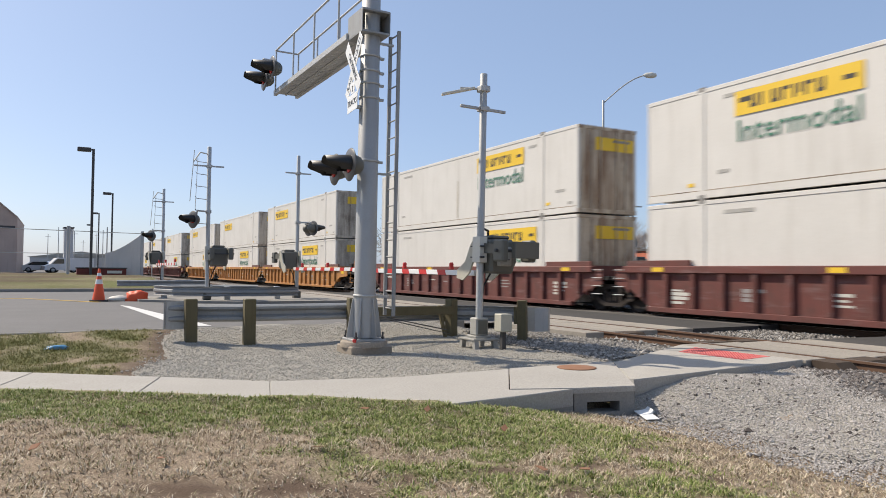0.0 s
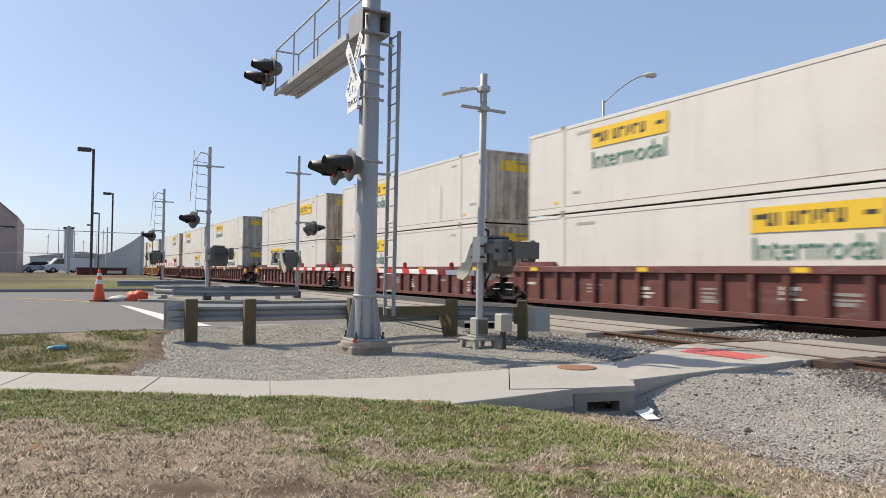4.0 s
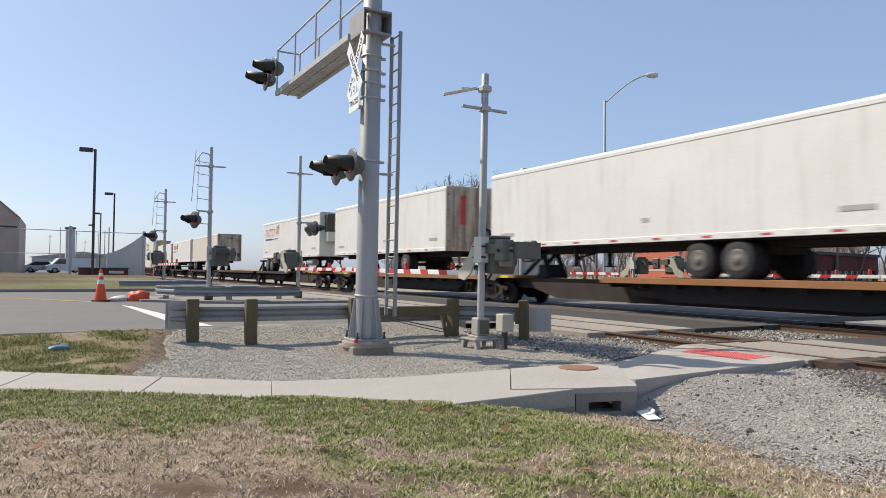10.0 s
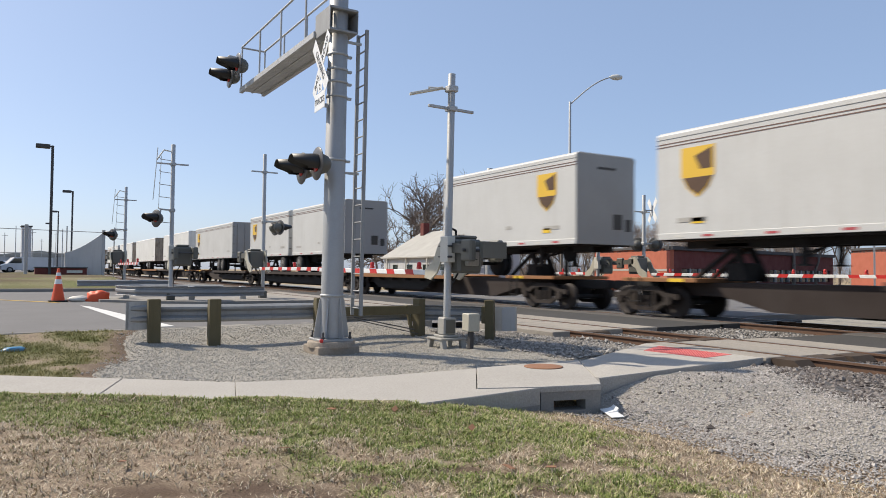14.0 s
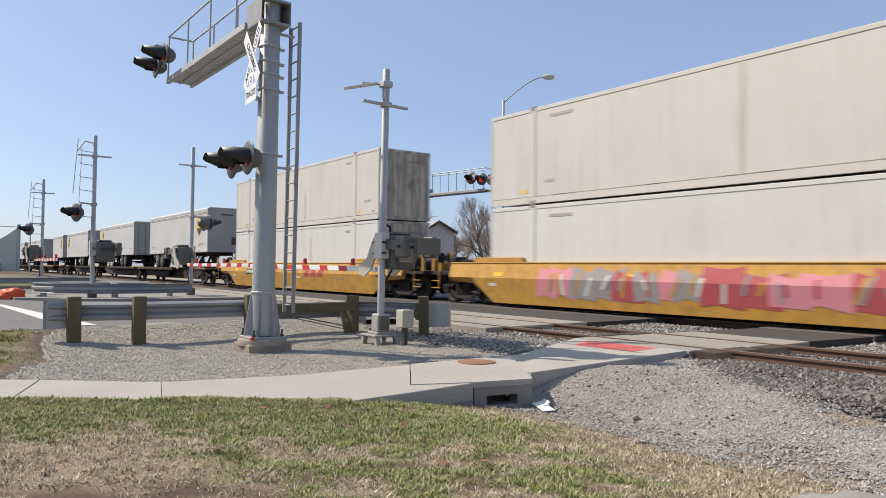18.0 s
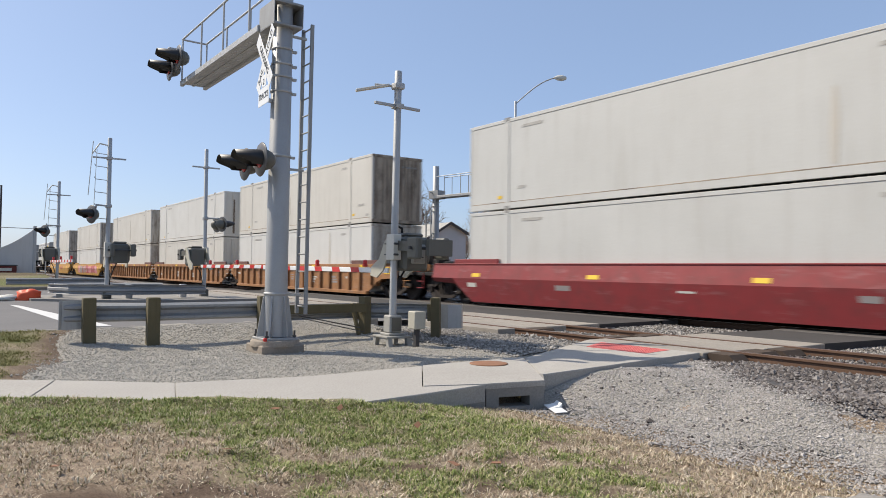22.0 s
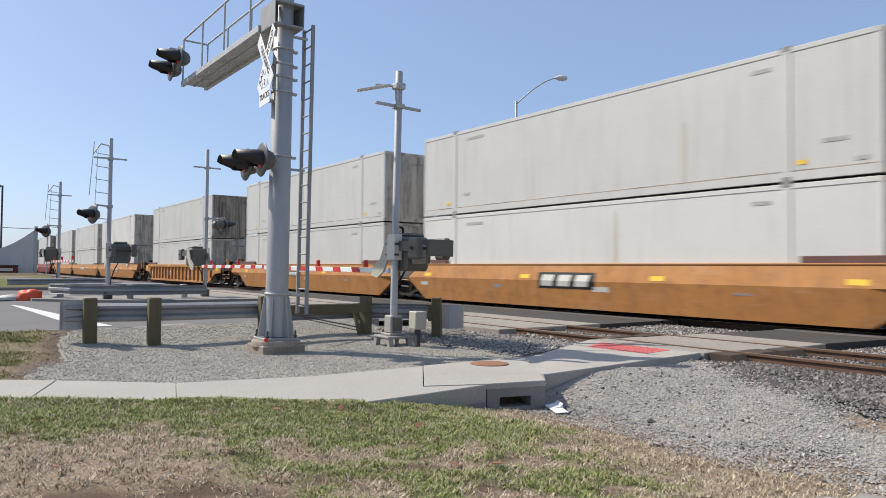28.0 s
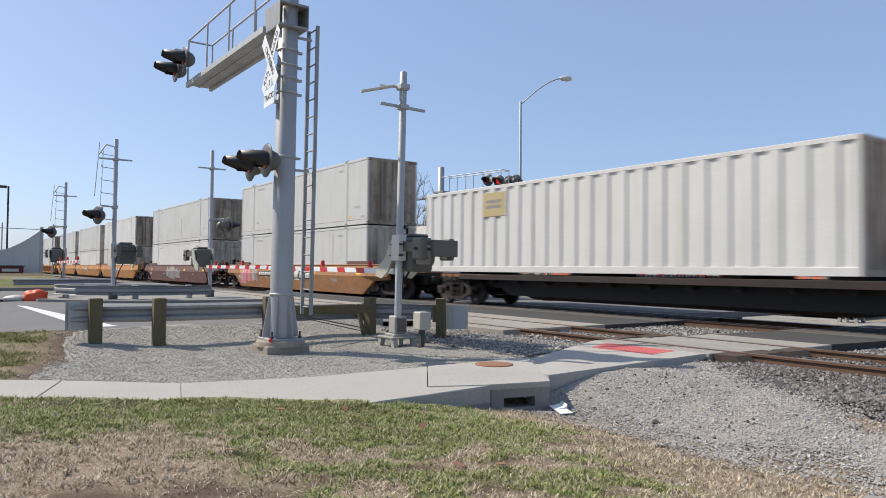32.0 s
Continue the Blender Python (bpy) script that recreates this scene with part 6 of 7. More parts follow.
def decal(poly, off):
    """A flat coat of paint that follows both faces of a smooth car's side."""
    g = Geo()
    for up in (1, -1):
        out = []
        for (xa, za), (xb, zb) in zip(poly, poly[1:] + poly[:1]):
            ia, ib = (za - 0.92) * up >= 0, (zb - 0.92) * up >= 0
            if ia:
                out.append((xa, za))
            if ia != ib:
                k = (0.92 - za) / (zb - za)
                out.append((xa + (xb - xa) * k, 0.92))
        if len(out) > 2:
            n = len(out)
            vs = [(x, -flank(z) - off, z) for x, z in out] + [(x, -flank(z) + 0.002, z) for x, z in out]
            g.add(vs, [tuple(range(n))] + [(i, (i + 1) % n, n + (i + 1) % n, n + i) for i in range(n)])
    return g


def square(x0, x1, z0, z1):
    return [(x0, z0), (x1, z0), (x1, z1), (x0, z1)]


def on_train(ob, s):
    moving.append((ob, s))
    return ob


def truck(parent, x, big=0.46):
    """A two-axle truck under a car."""
    t = part("truck", Geo().box(x - 0.22, x + 0.22, -1.0, 1.0, 0.42, 0.80, 0.03), UNDER, parent, "grimy, shade-dark bolster of the truck")
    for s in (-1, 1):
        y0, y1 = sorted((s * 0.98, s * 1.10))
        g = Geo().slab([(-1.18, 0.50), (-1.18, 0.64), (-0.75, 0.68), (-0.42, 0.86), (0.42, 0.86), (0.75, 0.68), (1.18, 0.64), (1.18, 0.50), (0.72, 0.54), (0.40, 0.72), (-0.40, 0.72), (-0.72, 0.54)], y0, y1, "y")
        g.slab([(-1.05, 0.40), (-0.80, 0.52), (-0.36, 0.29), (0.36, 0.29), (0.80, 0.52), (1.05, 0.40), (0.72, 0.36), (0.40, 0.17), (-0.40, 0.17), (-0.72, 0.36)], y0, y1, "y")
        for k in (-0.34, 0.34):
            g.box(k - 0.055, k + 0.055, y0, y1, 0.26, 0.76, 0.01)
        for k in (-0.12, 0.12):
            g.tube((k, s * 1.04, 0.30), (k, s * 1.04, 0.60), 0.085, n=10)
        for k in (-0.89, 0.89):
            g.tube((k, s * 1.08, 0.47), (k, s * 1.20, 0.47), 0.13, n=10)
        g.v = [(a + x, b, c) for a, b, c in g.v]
        part("side_frame", g, TRUCKM, t, "dusty, shade-dark cast side frame")
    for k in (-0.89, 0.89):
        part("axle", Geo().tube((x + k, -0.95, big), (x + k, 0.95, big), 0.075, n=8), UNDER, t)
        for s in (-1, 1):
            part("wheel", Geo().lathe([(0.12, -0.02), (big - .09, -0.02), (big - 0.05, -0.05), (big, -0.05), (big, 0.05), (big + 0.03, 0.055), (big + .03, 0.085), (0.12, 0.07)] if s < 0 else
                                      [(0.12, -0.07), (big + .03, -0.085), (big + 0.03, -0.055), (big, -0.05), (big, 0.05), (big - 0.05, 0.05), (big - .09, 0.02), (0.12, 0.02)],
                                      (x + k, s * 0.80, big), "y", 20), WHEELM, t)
    return t


def well_car(name, mat, ribbed, front_end, rear_end, label, plate=(), spray=None, half=8.0):
    """A well unit seen along local x. front_end/rear_end: True for a coupler end, False where it shares a truck."""
    t = thing(name, label, "well car", (0, 0, 0), 0, "train cars")
    hl = half + 0.35
    for s in (-1, 1):
        ya, yb = (s * 1.30, s * 1.44) if s > 0 else (-1.44, -1.30)
        if ribbed:
            sill = part("side_sill", Geo().slab([(-hl - .5, 0.78), (-hl + .45, 0.2), (hl - .45, 0.2), (hl + .5, 0.78), (hl + .5, 1.34), (-hl - .5, 1.34)], min(s * 1.28, s * 1.33), max(s * 1.28, s * 1.33), "y"), mat, t)
            part("top_chord", Geo().box(-hl - .6, hl + .6, min(s * 1.26, s * 1.46), max(s * 1.26, s * 1.46), 1.22, 1.42, 0.015), mat, sill)
            part("bottom_chord", Geo().box(-hl + .4, hl - .4, min(s * 1.28, s * 1.45), max(s * 1.28, s * 1.45), 0.12, 0.26, 0.01), mat, sill)
            for k, coupled in ((-1, front_end), (1, rear_end)):
                xa, xb = hl + 0.45, hl + (1.9 if coupled else 1.0)
                part("end_side", Geo().slab([(k * xa, 0.62), (k * (xa + 0.2), 0.78), (k * xb, 0.86), (k * xb, 1.34), (k * xa, 1.34)], min(s * 1.29, s * 1.35), max(s * 1.29, s * 1.35), "y"), mat, sill)
                if coupled and s < 0:
                    part("reflector", Geo().box(min(k * (xa + .5), k * (xa + .95)), max(k * (xa + .5), k * (xa + .95)), -1.357, -1.351, 1.0, 1.28), YPANEL, sill, "yellow reflector patch")
            n = 18
            for i in range(n):
                x = -hl + 0.1 + (2 * hl - 0.2) * i / (n - 1)
                part("rib", Geo().box(x - 0.075, x + 0.075, min(s * 1.33, s * 1.44), max(s * 1.33, s * 1.44), 0.26 if 0 < i < n - 1 else 0.52, 1.22, 0.012), mat, sill)
        else:
            ea, eb = hl + (1.75 if front_end else 1.0), hl + (1.75 if rear_end else 1.0)
            e = hl + 1.0
            prof = [(1.36, 1.40), (1.47, 0.92), (1.34, 0.12), (1.24, 0.12), (1.26, 1.40)]
            vs = []
            for x, up in ((-ea, 0.66), (-hl - 0.5, 0.6), (-hl + 0.5, 0.0), (hl - 0.5, 0.0), (hl + 0.5, 0.6), (eb, 0.66)):
                vs += [(x, s * y, max(z, 0.12 + up)) for y, z in prof]
            fs = [(i * 5 + j, i * 5 + (j + 1) % 5, i * 5 + 5 + (j + 1) % 5, i * 5 + 5 + j) for i in range(5) for j in range(5)] + [(0, 1, 2, 3, 4), (25, 26, 27, 28, 29)]
            sill = part("side_sill", Geo().add(vs, fs), mat, t)
            part("top_chord", Geo().box(-ea, eb, min(s * 1.27, s * 1.39), max(s * 1.27, s * 1.39), 1.39, 1.43, 0.01), mat, sill)
        for k in (-1, 1):
            xa, xb = sorted((k * (hl - 1.9), k * (hl + 0.5)))
            part("guide_lip", Geo().box(xa, xb, min(s * 1.30, s * 1.38), max(s * 1.30, s * 1.38), 1.41, 1.58, 0.01), DKBROWN if mat not in (MAROON, YELLOWC, REDC) else mat, sill)
        if s < 0:
            for x in (-hl + 0.6, -2.4, 2.6, hl - 0.9):
                part("reflector", Geo().box(x, x + 0.42, -1.464, -1.440, 1.26, 1.38) if ribbed else decal(square(x, x + 0.42, 0.98, 1.10), 0.006), YPANEL, sill, "yellow reflector patch")
            rnd = random.Random(len(mat.name) * 7 + len(plate) + int(half * 100))
            for i in range(7 if ribbed else 4):
                x = -hl + 0.35 + (2 * hl - 1.2) * i / (6 if ribbed else 3.6)
                h = rnd.uniform(0.06, 0.2)
                ln = rnd.uniform(.3, .6)
                rows = Geo()
                if ribbed:
                    x = -hl + 0.1 + (2 * hl - 0.2) * (2.4 * i + rnd.choice((0, 1))) / 17 + 0.16
                    for q in range(rnd.choice((1, 3, 3, 4))):
                        zq = 0.92 - 0.115 * q - h
                        rows.box(x, x + 0.72 * rnd.uniform(.5, 1), -1.336, -1.329, zq, zq + rnd.choice((0.05, 0.07, 0.09)))
                part("stencil", rows if ribbed else decal(square(x, x + ln, 0.72 - h * .5, 0.72 + h * .3), 0.006), GREYSPRAY if i % 2 else OFFWHITE, sill, "worn stencil patch")
            for kind, x in plate:
                pm, bm_ = (BLACK, OFFWHITE) if kind != "red" else (mat, REDTXT)
                hh = 0.13 if kind == "number" else 0.24
                if kind != "red":
                    part("logo_plate", decal(square(x - 1.15, x + 1.15, 0.93 - hh, 0.93 + hh), 0.006), pm, sill, "black plate with pale bars")
                n = 3 if kind != "number" else 7
                for k in range(n):
                    w_ = 2.1 / n
                    b0 = x - 1.05 + k * w_
                    g = Geo().slab([(b0, 0.93 - hh * .7), (b0 + .72 * w_, 0.93 - hh * .7), (b0 + .86 * w_, 0.93 + hh * .7), (b0 + .14 * w_, 0.93 + hh * .7)], -1.488, -1.42, "y") if ribbed else decal([(b0, 0.93 - hh * .7), (b0 + .72 * w_, 0.93 - hh * .7), (b0 + .86 * w_, 0.93 + hh * .7), (b0 + .14 * w_, 0.93 + hh * .7)], 0.010)
                    part("logo_bar", g, bm_, sill)
            if spray:
                rs = random.Random(spray[1])
                x, k = spray[2], 0
                while x < spray[3]:
                    # one sprayed letter: a jagged body and two slanting strokes
                    w = rs.uniform(0.7, 1.15)
                    zt, zb, sl = rs.uniform(1.15, 1.33), rs.uniform(0.30, 0.48), rs.uniform(-.18, .25)
                    pts = [(x - .08, zb), (x + w * .35, zb + rs.uniform(-.05, .15)), (x + w, zb - .04), (x + w + sl * .4, 0.8), (x + w * 1.05 + sl, zt), (x + w * .6 + sl, zt - rs.uniform(.05, .25)), (x + .04 + sl, zt), (x - .05 + sl * .4, 0.78)]
                    body = part("graffiti", decal(pts, 0.006 + 0.002 * (k % 3)), rs.choice(spray[0]), sill, "sprayed graffiti letter")
                    for q in range(2):
                        x1 = x + w * rs.uniform(.1, .6)
                        z1, z2 = rs.uniform(.45, .7), rs.uniform(.9, 1.15)
                        part("stroke", decal([(x1, z1), (x1 + .10, z1), (x1 + .17 + sl, z2), (x1 + .07 + sl, z2)], 0.014 + 0.002 * q), rs.choice((OFFWHITE, GREYSPRAY, SPRAYRED, YELLOWC)), body)
                    x += w * 0.78
                    k += 1
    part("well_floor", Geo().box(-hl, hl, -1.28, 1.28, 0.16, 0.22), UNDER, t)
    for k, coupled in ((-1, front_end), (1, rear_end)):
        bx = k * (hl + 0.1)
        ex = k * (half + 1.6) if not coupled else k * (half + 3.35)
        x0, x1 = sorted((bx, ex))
        part("end_platform", Geo().box(x0, x1, -1.30, 1.30, 0.98, 1.10, 0.01), UNDER, t, "grimy, shade-dark end platform")
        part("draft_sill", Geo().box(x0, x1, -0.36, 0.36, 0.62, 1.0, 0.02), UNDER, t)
        part("bulkhead", Geo().box(min(bx, bx + k * .15), max(bx, bx + k * .15), -1.28, 1.28, 0.5, 1.45, 0.01), mat, t)
        if coupled:
            truck(t, k * (half + 1.75))
            g = Geo().box(min(ex, ex + k * .35), max(ex, ex + k * .35), -0.14, 0.14, 0.68, 0.98, 0.04)
            part("coupler", g, UNDER, t, "grimy, shade-dark knuckle coupler")
            part("end_post", Geo().box(min(ex - k * .1, ex), max(ex - k * .1, ex), -1.30, -1.22, 1.1, 1.75), mat, t)
            part("brake_post", Geo().box(min(ex - k * .1, ex), max(ex - k * .1, ex), -0.5, -0.42, 1.1, 1.8), mat, t)
            g = Geo().tube((ex, -0.46, 1.6), (ex + k * .04, -0.46, 1.6), 0.2, n=14)
            part("brake_wheel", g, UNDER, t)
            xm = k * (half + 1.9)
            part("air_reservoir", Geo().tube((xm, -1.0, 1.33), (xm, 0.2, 1.33), 0.2, n=12), UNDER, t, "grimy, shade-dark air reservoir")
            part("brake_valve", Geo().box(xm + k * .45 - .2, xm + k * .45 + .2, -1.15, -0.6, 1.1, 1.62, 0.05), UNDER, t)
            part("brake_pipe", Geo().path([(xm, -0.9, 1.15), (xm + k * .4, -1.1, 0.95), (xm + k * .8, -1.12, 1.25), (ex, -0.9, 0.9)], 0.03, 6), UNDER, t)
            for z in (0.5, 0.75):
                part("step", Geo().box(min(ex - k * .55, ex - k * .1), max(ex - k * .55, ex - k * .1), -1.38, -1.34, z, z + 0.03).box(ex - k * .5, ex - k * .5 + .03, -1.38, -1.34, .5, 1.1), mat, t)
        else:
            if k > 0:
                truck(t, k * (half + 1.55))
            for z in (0.55, 0.8, 1.05, 1.3):
                part("ladder_rung", Geo().tube((k * (hl + .62), -1.40, z), (k * (hl + 1.05), -1.40, z), 0.014, n=6), GALV, t)
            part("hose", Geo().path([(ex - k * .8, -0.9, 1.05), (ex - k * .4, -0.95, 0.7), (ex, -0.9, 0.75), (ex, -0.85, 1.0)], 0.03, 6), RUBBER, t)
    return t


def shield(parent, x, z, y=-1.31, k=1.0):
    """A gold shield with a brown head, as a plain shape."""
    pts = [(-0.55, 0.68), (0.55, 0.68), (0.55, -0.1), (0.35, -0.45), (0.0, -0.72), (-0.35, -0.45), (-0.55, -0.1)]
    p = part("shield", Geo().slab([(x + a * k, z + b * k) for a, b in pts], y - 0.004, y, "y"), GOLD, parent, "gold and brown shield emblem")
    part("shield_field", Geo().slab([(x - 0.1 * k, z + 0.42 * k), (x + .47 * k, z + 0.62 * k), (x + .47 * k, z + 0.05 * k), (x + .1 * k, z + 0.05 * k)], y - 0.008, y - 0.0045, "y"), BROWNSHIELD, p)
    part("shield_point", Geo().slab([(x + p * k, z + q * k) for p, q in ((-0.49, -0.16), (0.49, -0.16), (0.30, -0.45), (0.0, -0.65), (-0.30, -0.45))], y - 0.008, y - 0.0045, "y"), BROWNSHIELD, p)


def label_panel(parent, x, z, w=3.3, h=0.62, word=True, y=-1.296):
    """Yellow panel with dark bars for the name, and the green word below it."""
    p = part("yellow_panel", Geo().box(x - w / 2, x + w / 2, y - 0.006, y, z - h / 2, z + h / 2), YPANEL, parent, "yellow panel with dark bars")
    n = 7
    for i in range(n):
        a = x - w * 0.40 + w * 0.62 * i / n + 0.12
        bar = Geo().box(a, a + w * 0.024, y - 0.009, y - 0.0055, z - h * .26, z + h * .26)
        if i % 3 != 1:
            bar.box(a + w * 0.024, a + w * 0.066, y - 0.009, y - 0.0055, z + h * (.12 if i % 2 else -.26), z + h * (.26 if i % 2 else -.12))
        if i % 2 == 0:
            bar.box(a + w * 0.044, a + w * 0.068, y - 0.009, y - 0.0055, z - h * .12, z + h * .26)
        part("name_bar", bar, DARKTXT, p)
    part("small_bar", Geo().box(x - w * .46, x - w * .36, y - 0.009, y - 0.0055, z + h * .02, z + h * .22).box(x + w * .36, x + w * .45, y - 0.009, y - 0.0055, z - h * .05, z + h * .12), DARKTXT, p)
    if word:
        me = letters("Intermodal", 0.80, GREENTXT, 0.002)
        me.transform(pose(x, y - 0.002, z - h / 2 - 0.42, 90, 0, 0) @ Matrix.Diagonal((0.92, 1, 1, 1)))
        part("lettering", me, None, parent, "green lettering")


def container(length, z0, h, mat, end_mat, jb=None, marks=True, ribs=False, label="", door=True, seed=0, drips=False):
    """A large freight container; its origin lies in the middle of its floor line."""
    t = thing("container", label, "container", (0, 0, 0), 0, "containers on the train")
    a, w = length / 2, 1.29
    if ribs:
        n = 25
        pts = []
        for i in range(n):
            x = -a + 0.12 + (2 * a - 0.24) * i / n
            s = (2 * a - 0.24) / n
            pts += [(x, -w + 0.0), (x + s * .45, -w + 0.0), (x + s * .55, -w + 0.045), (x + s * .95, -w + 0.045)]
        pts += [(a - 0.12, -w), (a - .12, w), (-a + .12, w)]
        part("body", Geo().slab(pts, z0 + 0.12, z0 + h - 0.1, "z"), mat, t, "corrugated white side")
    else:
        part("body", Geo().box(-a + 0.02, a - 0.02, -w + 0.012, w - 0.012, z0 + 0.06, z0 + h - 0.02, 0.02), mat, t)
    for x in (-a, a - 0.10):
        for s in (-1, 1):
            part("corner_post", Geo().box(x, x + 0.10, s * w - (0.10 if s > 0 else 0), s * w + (0.10 if s < 0 else 0), z0, z0 + h, 0.012), mat, t)
    for s in (-1, 1):
        y0, y1 = (-w - 0.004, -w + 0.05) if s < 0 else (w - 0.05, w + 0.004)
        part("top_rail", Geo().box(-a + .1, a - .1, y0, y1, z0 + h - 0.11, z0 + h + 0.004, 0.01), mat, t)
        part("bottom_rail", Geo().box(-a + .1, a - .1, y0, y1, z0 + 0.0, z0 + 0.20, 0.01), mat, t)
    if not ribs:
        part("rail_groove", Geo().box(-a + .1, a - .1, -w - 0.001, -w + 0.03, z0 + 0.203, z0 + 0.228), DARKEND, t, "dark dirt line over the bottom rail")
        for x in (-a + 1.98, a - 1.98):
            part("stacking_post", Geo().box(x - 0.10, x + 0.10, -w - 0.008, -w + 0.02, z0, z0 + h + 0.01, 0.006), mat, t)
            part("casting", Geo().box(x - 0.12, x + 0.12, -w - 0.012, -w + 0.06, z0 + h - 0.08, z0 + h + 0.05, 0.01).box(x - 0.12, x + 0.12, -w - 0.012, -w + 0.06, z0 - .03, z0 + 0.1, 0.01), GREYTXT, t, "dark corner casting")
    part("end_wall", Geo().box(a - 0.03, a + 0.0, -w + 0.1, w - 0.1, z0 + 0.1, z0 + h - 0.08), end_mat, t, "stained end wall")
    g = Geo()
    for k in range(5):
        y = -w + 0.22 + k * (2 * w - 0.44) / 4
        g.box(a, a + 0.014, y - 0.04, y + 0.04, z0 + 0.12, z0 + h - 0.12, 0.005)
    part("end_ribs", g, end_mat, t)
    part("end_sill", Geo().box(a - 0.02, a + 0.02, -w, w, z0, z0 + 0.14, 0.01), end_mat, t)
    part("end_header", Geo().box(a - 0.02, a + 0.02, -w, w, z0 + h - 0.12, z0 + h, 0.01), end_mat, t)
    if door:
        for y in (-0.75, -0.35, 0.35, 0.75):
            part("lock_rod", Geo().tube((a + 0.05, y, z0 + 0.1), (a + 0.05, y, z0 + h - 0.1), 0.02, n=6), end_mat, t)
    if jb:
        word, x = jb
        label_panel(t, x, z0 + h - (0.62 if word else .75), word=word)
        part("end_panel", Geo().box(a + 0.016, a + 0.022, -0.55, w - 0.15, z0 + h - 0.80, z0 + h - 0.36), YPANEL, t, "yellow panel on the end")
    if marks:
        rnd = random.Random(seed)
        for x, z, ln in ((-a + 2.7, h - 0.38, 0.9), (-a + 2.5, 0.62, 0.35), (a - 1.2, 0.75, 0.5), (a - 2.8, h - 0.42, 0.45), (a - 0.55, 0.3, 0.25)):
            part("marking", Geo().box(x, x + ln, -w + 0.002, -w + 0.011, z0 + z, z0 + z + 0.09), FAINT, t, "small faint markings")
        for x in (-a + 1.5, a - 1.75):
            part("yellow_tag", Geo().box(x, x + 0.22, -w + 0.002, -w + 0.011, z0 + 0.34, z0 + 0.44), YPANEL, t)
        if rnd.random() < 0.6:
            x = rnd.uniform(-a * .6, a * .6)
            zt = z0 + h * rnd.uniform(0.55, 0.95)
            part("stain", Geo().slab([(x - 0.07, z0 + 0.3), (x + 0.05, z0 + 0.26), (x + 0.1, z0 + 1.2), (x + 0.06, zt), (x - 0.03, zt + 0.1), (x - 0.09, z0 + 1.1)], -w + 0.003, -w + 0.0095, "y"), STAIN, t, "faint grey streak")
    if drips:
        for y in (-0.62, 0.55):
            part("drip_stain", Geo().slab([(y - 0.10, z0 + 0.2), (y + 0.12, z0 + 0.22), (y + 0.07, z0 + h * .45), (y + 0.05, z0 + h - 0.55), (y - 0.05, z0 + h - 0.5), (y - 0.07, z0 + h * .4)], a + 0.0015, a + 0.004, "x"), DRIP, t, "dark rusty drip")
    part("end_mark", Geo().box(a + .036, a + .04, 0.2, 0.95, z0 + h - 0.5, z0 + h - 0.42), GREYTXT, t)
    return t


def stack(l, r, top_mat, low_mat, end_mat, jb_top=None, jb_low=None, seed=0):
    lab = "off-white container with yellow name panel" if jb_top or jb_low else "cream container with faint dark markings"
    c = (l + r) / 2
    l, r = l - 0.1, r + 0.1
    on_train(container(r - l, 0.24, 2.92, low_mat, TANEND if end_mat is DARKEND else end_mat, jb_low, True, False, lab + ", lower of a stack", seed=seed), c)
    on_train(container(r - l, 3.22, 2.94, top_mat, end_mat, jb_top, True, False, lab + ", on top of a stack", seed=seed + 50, drips=not jb_top and seed % 2 == 0), c)


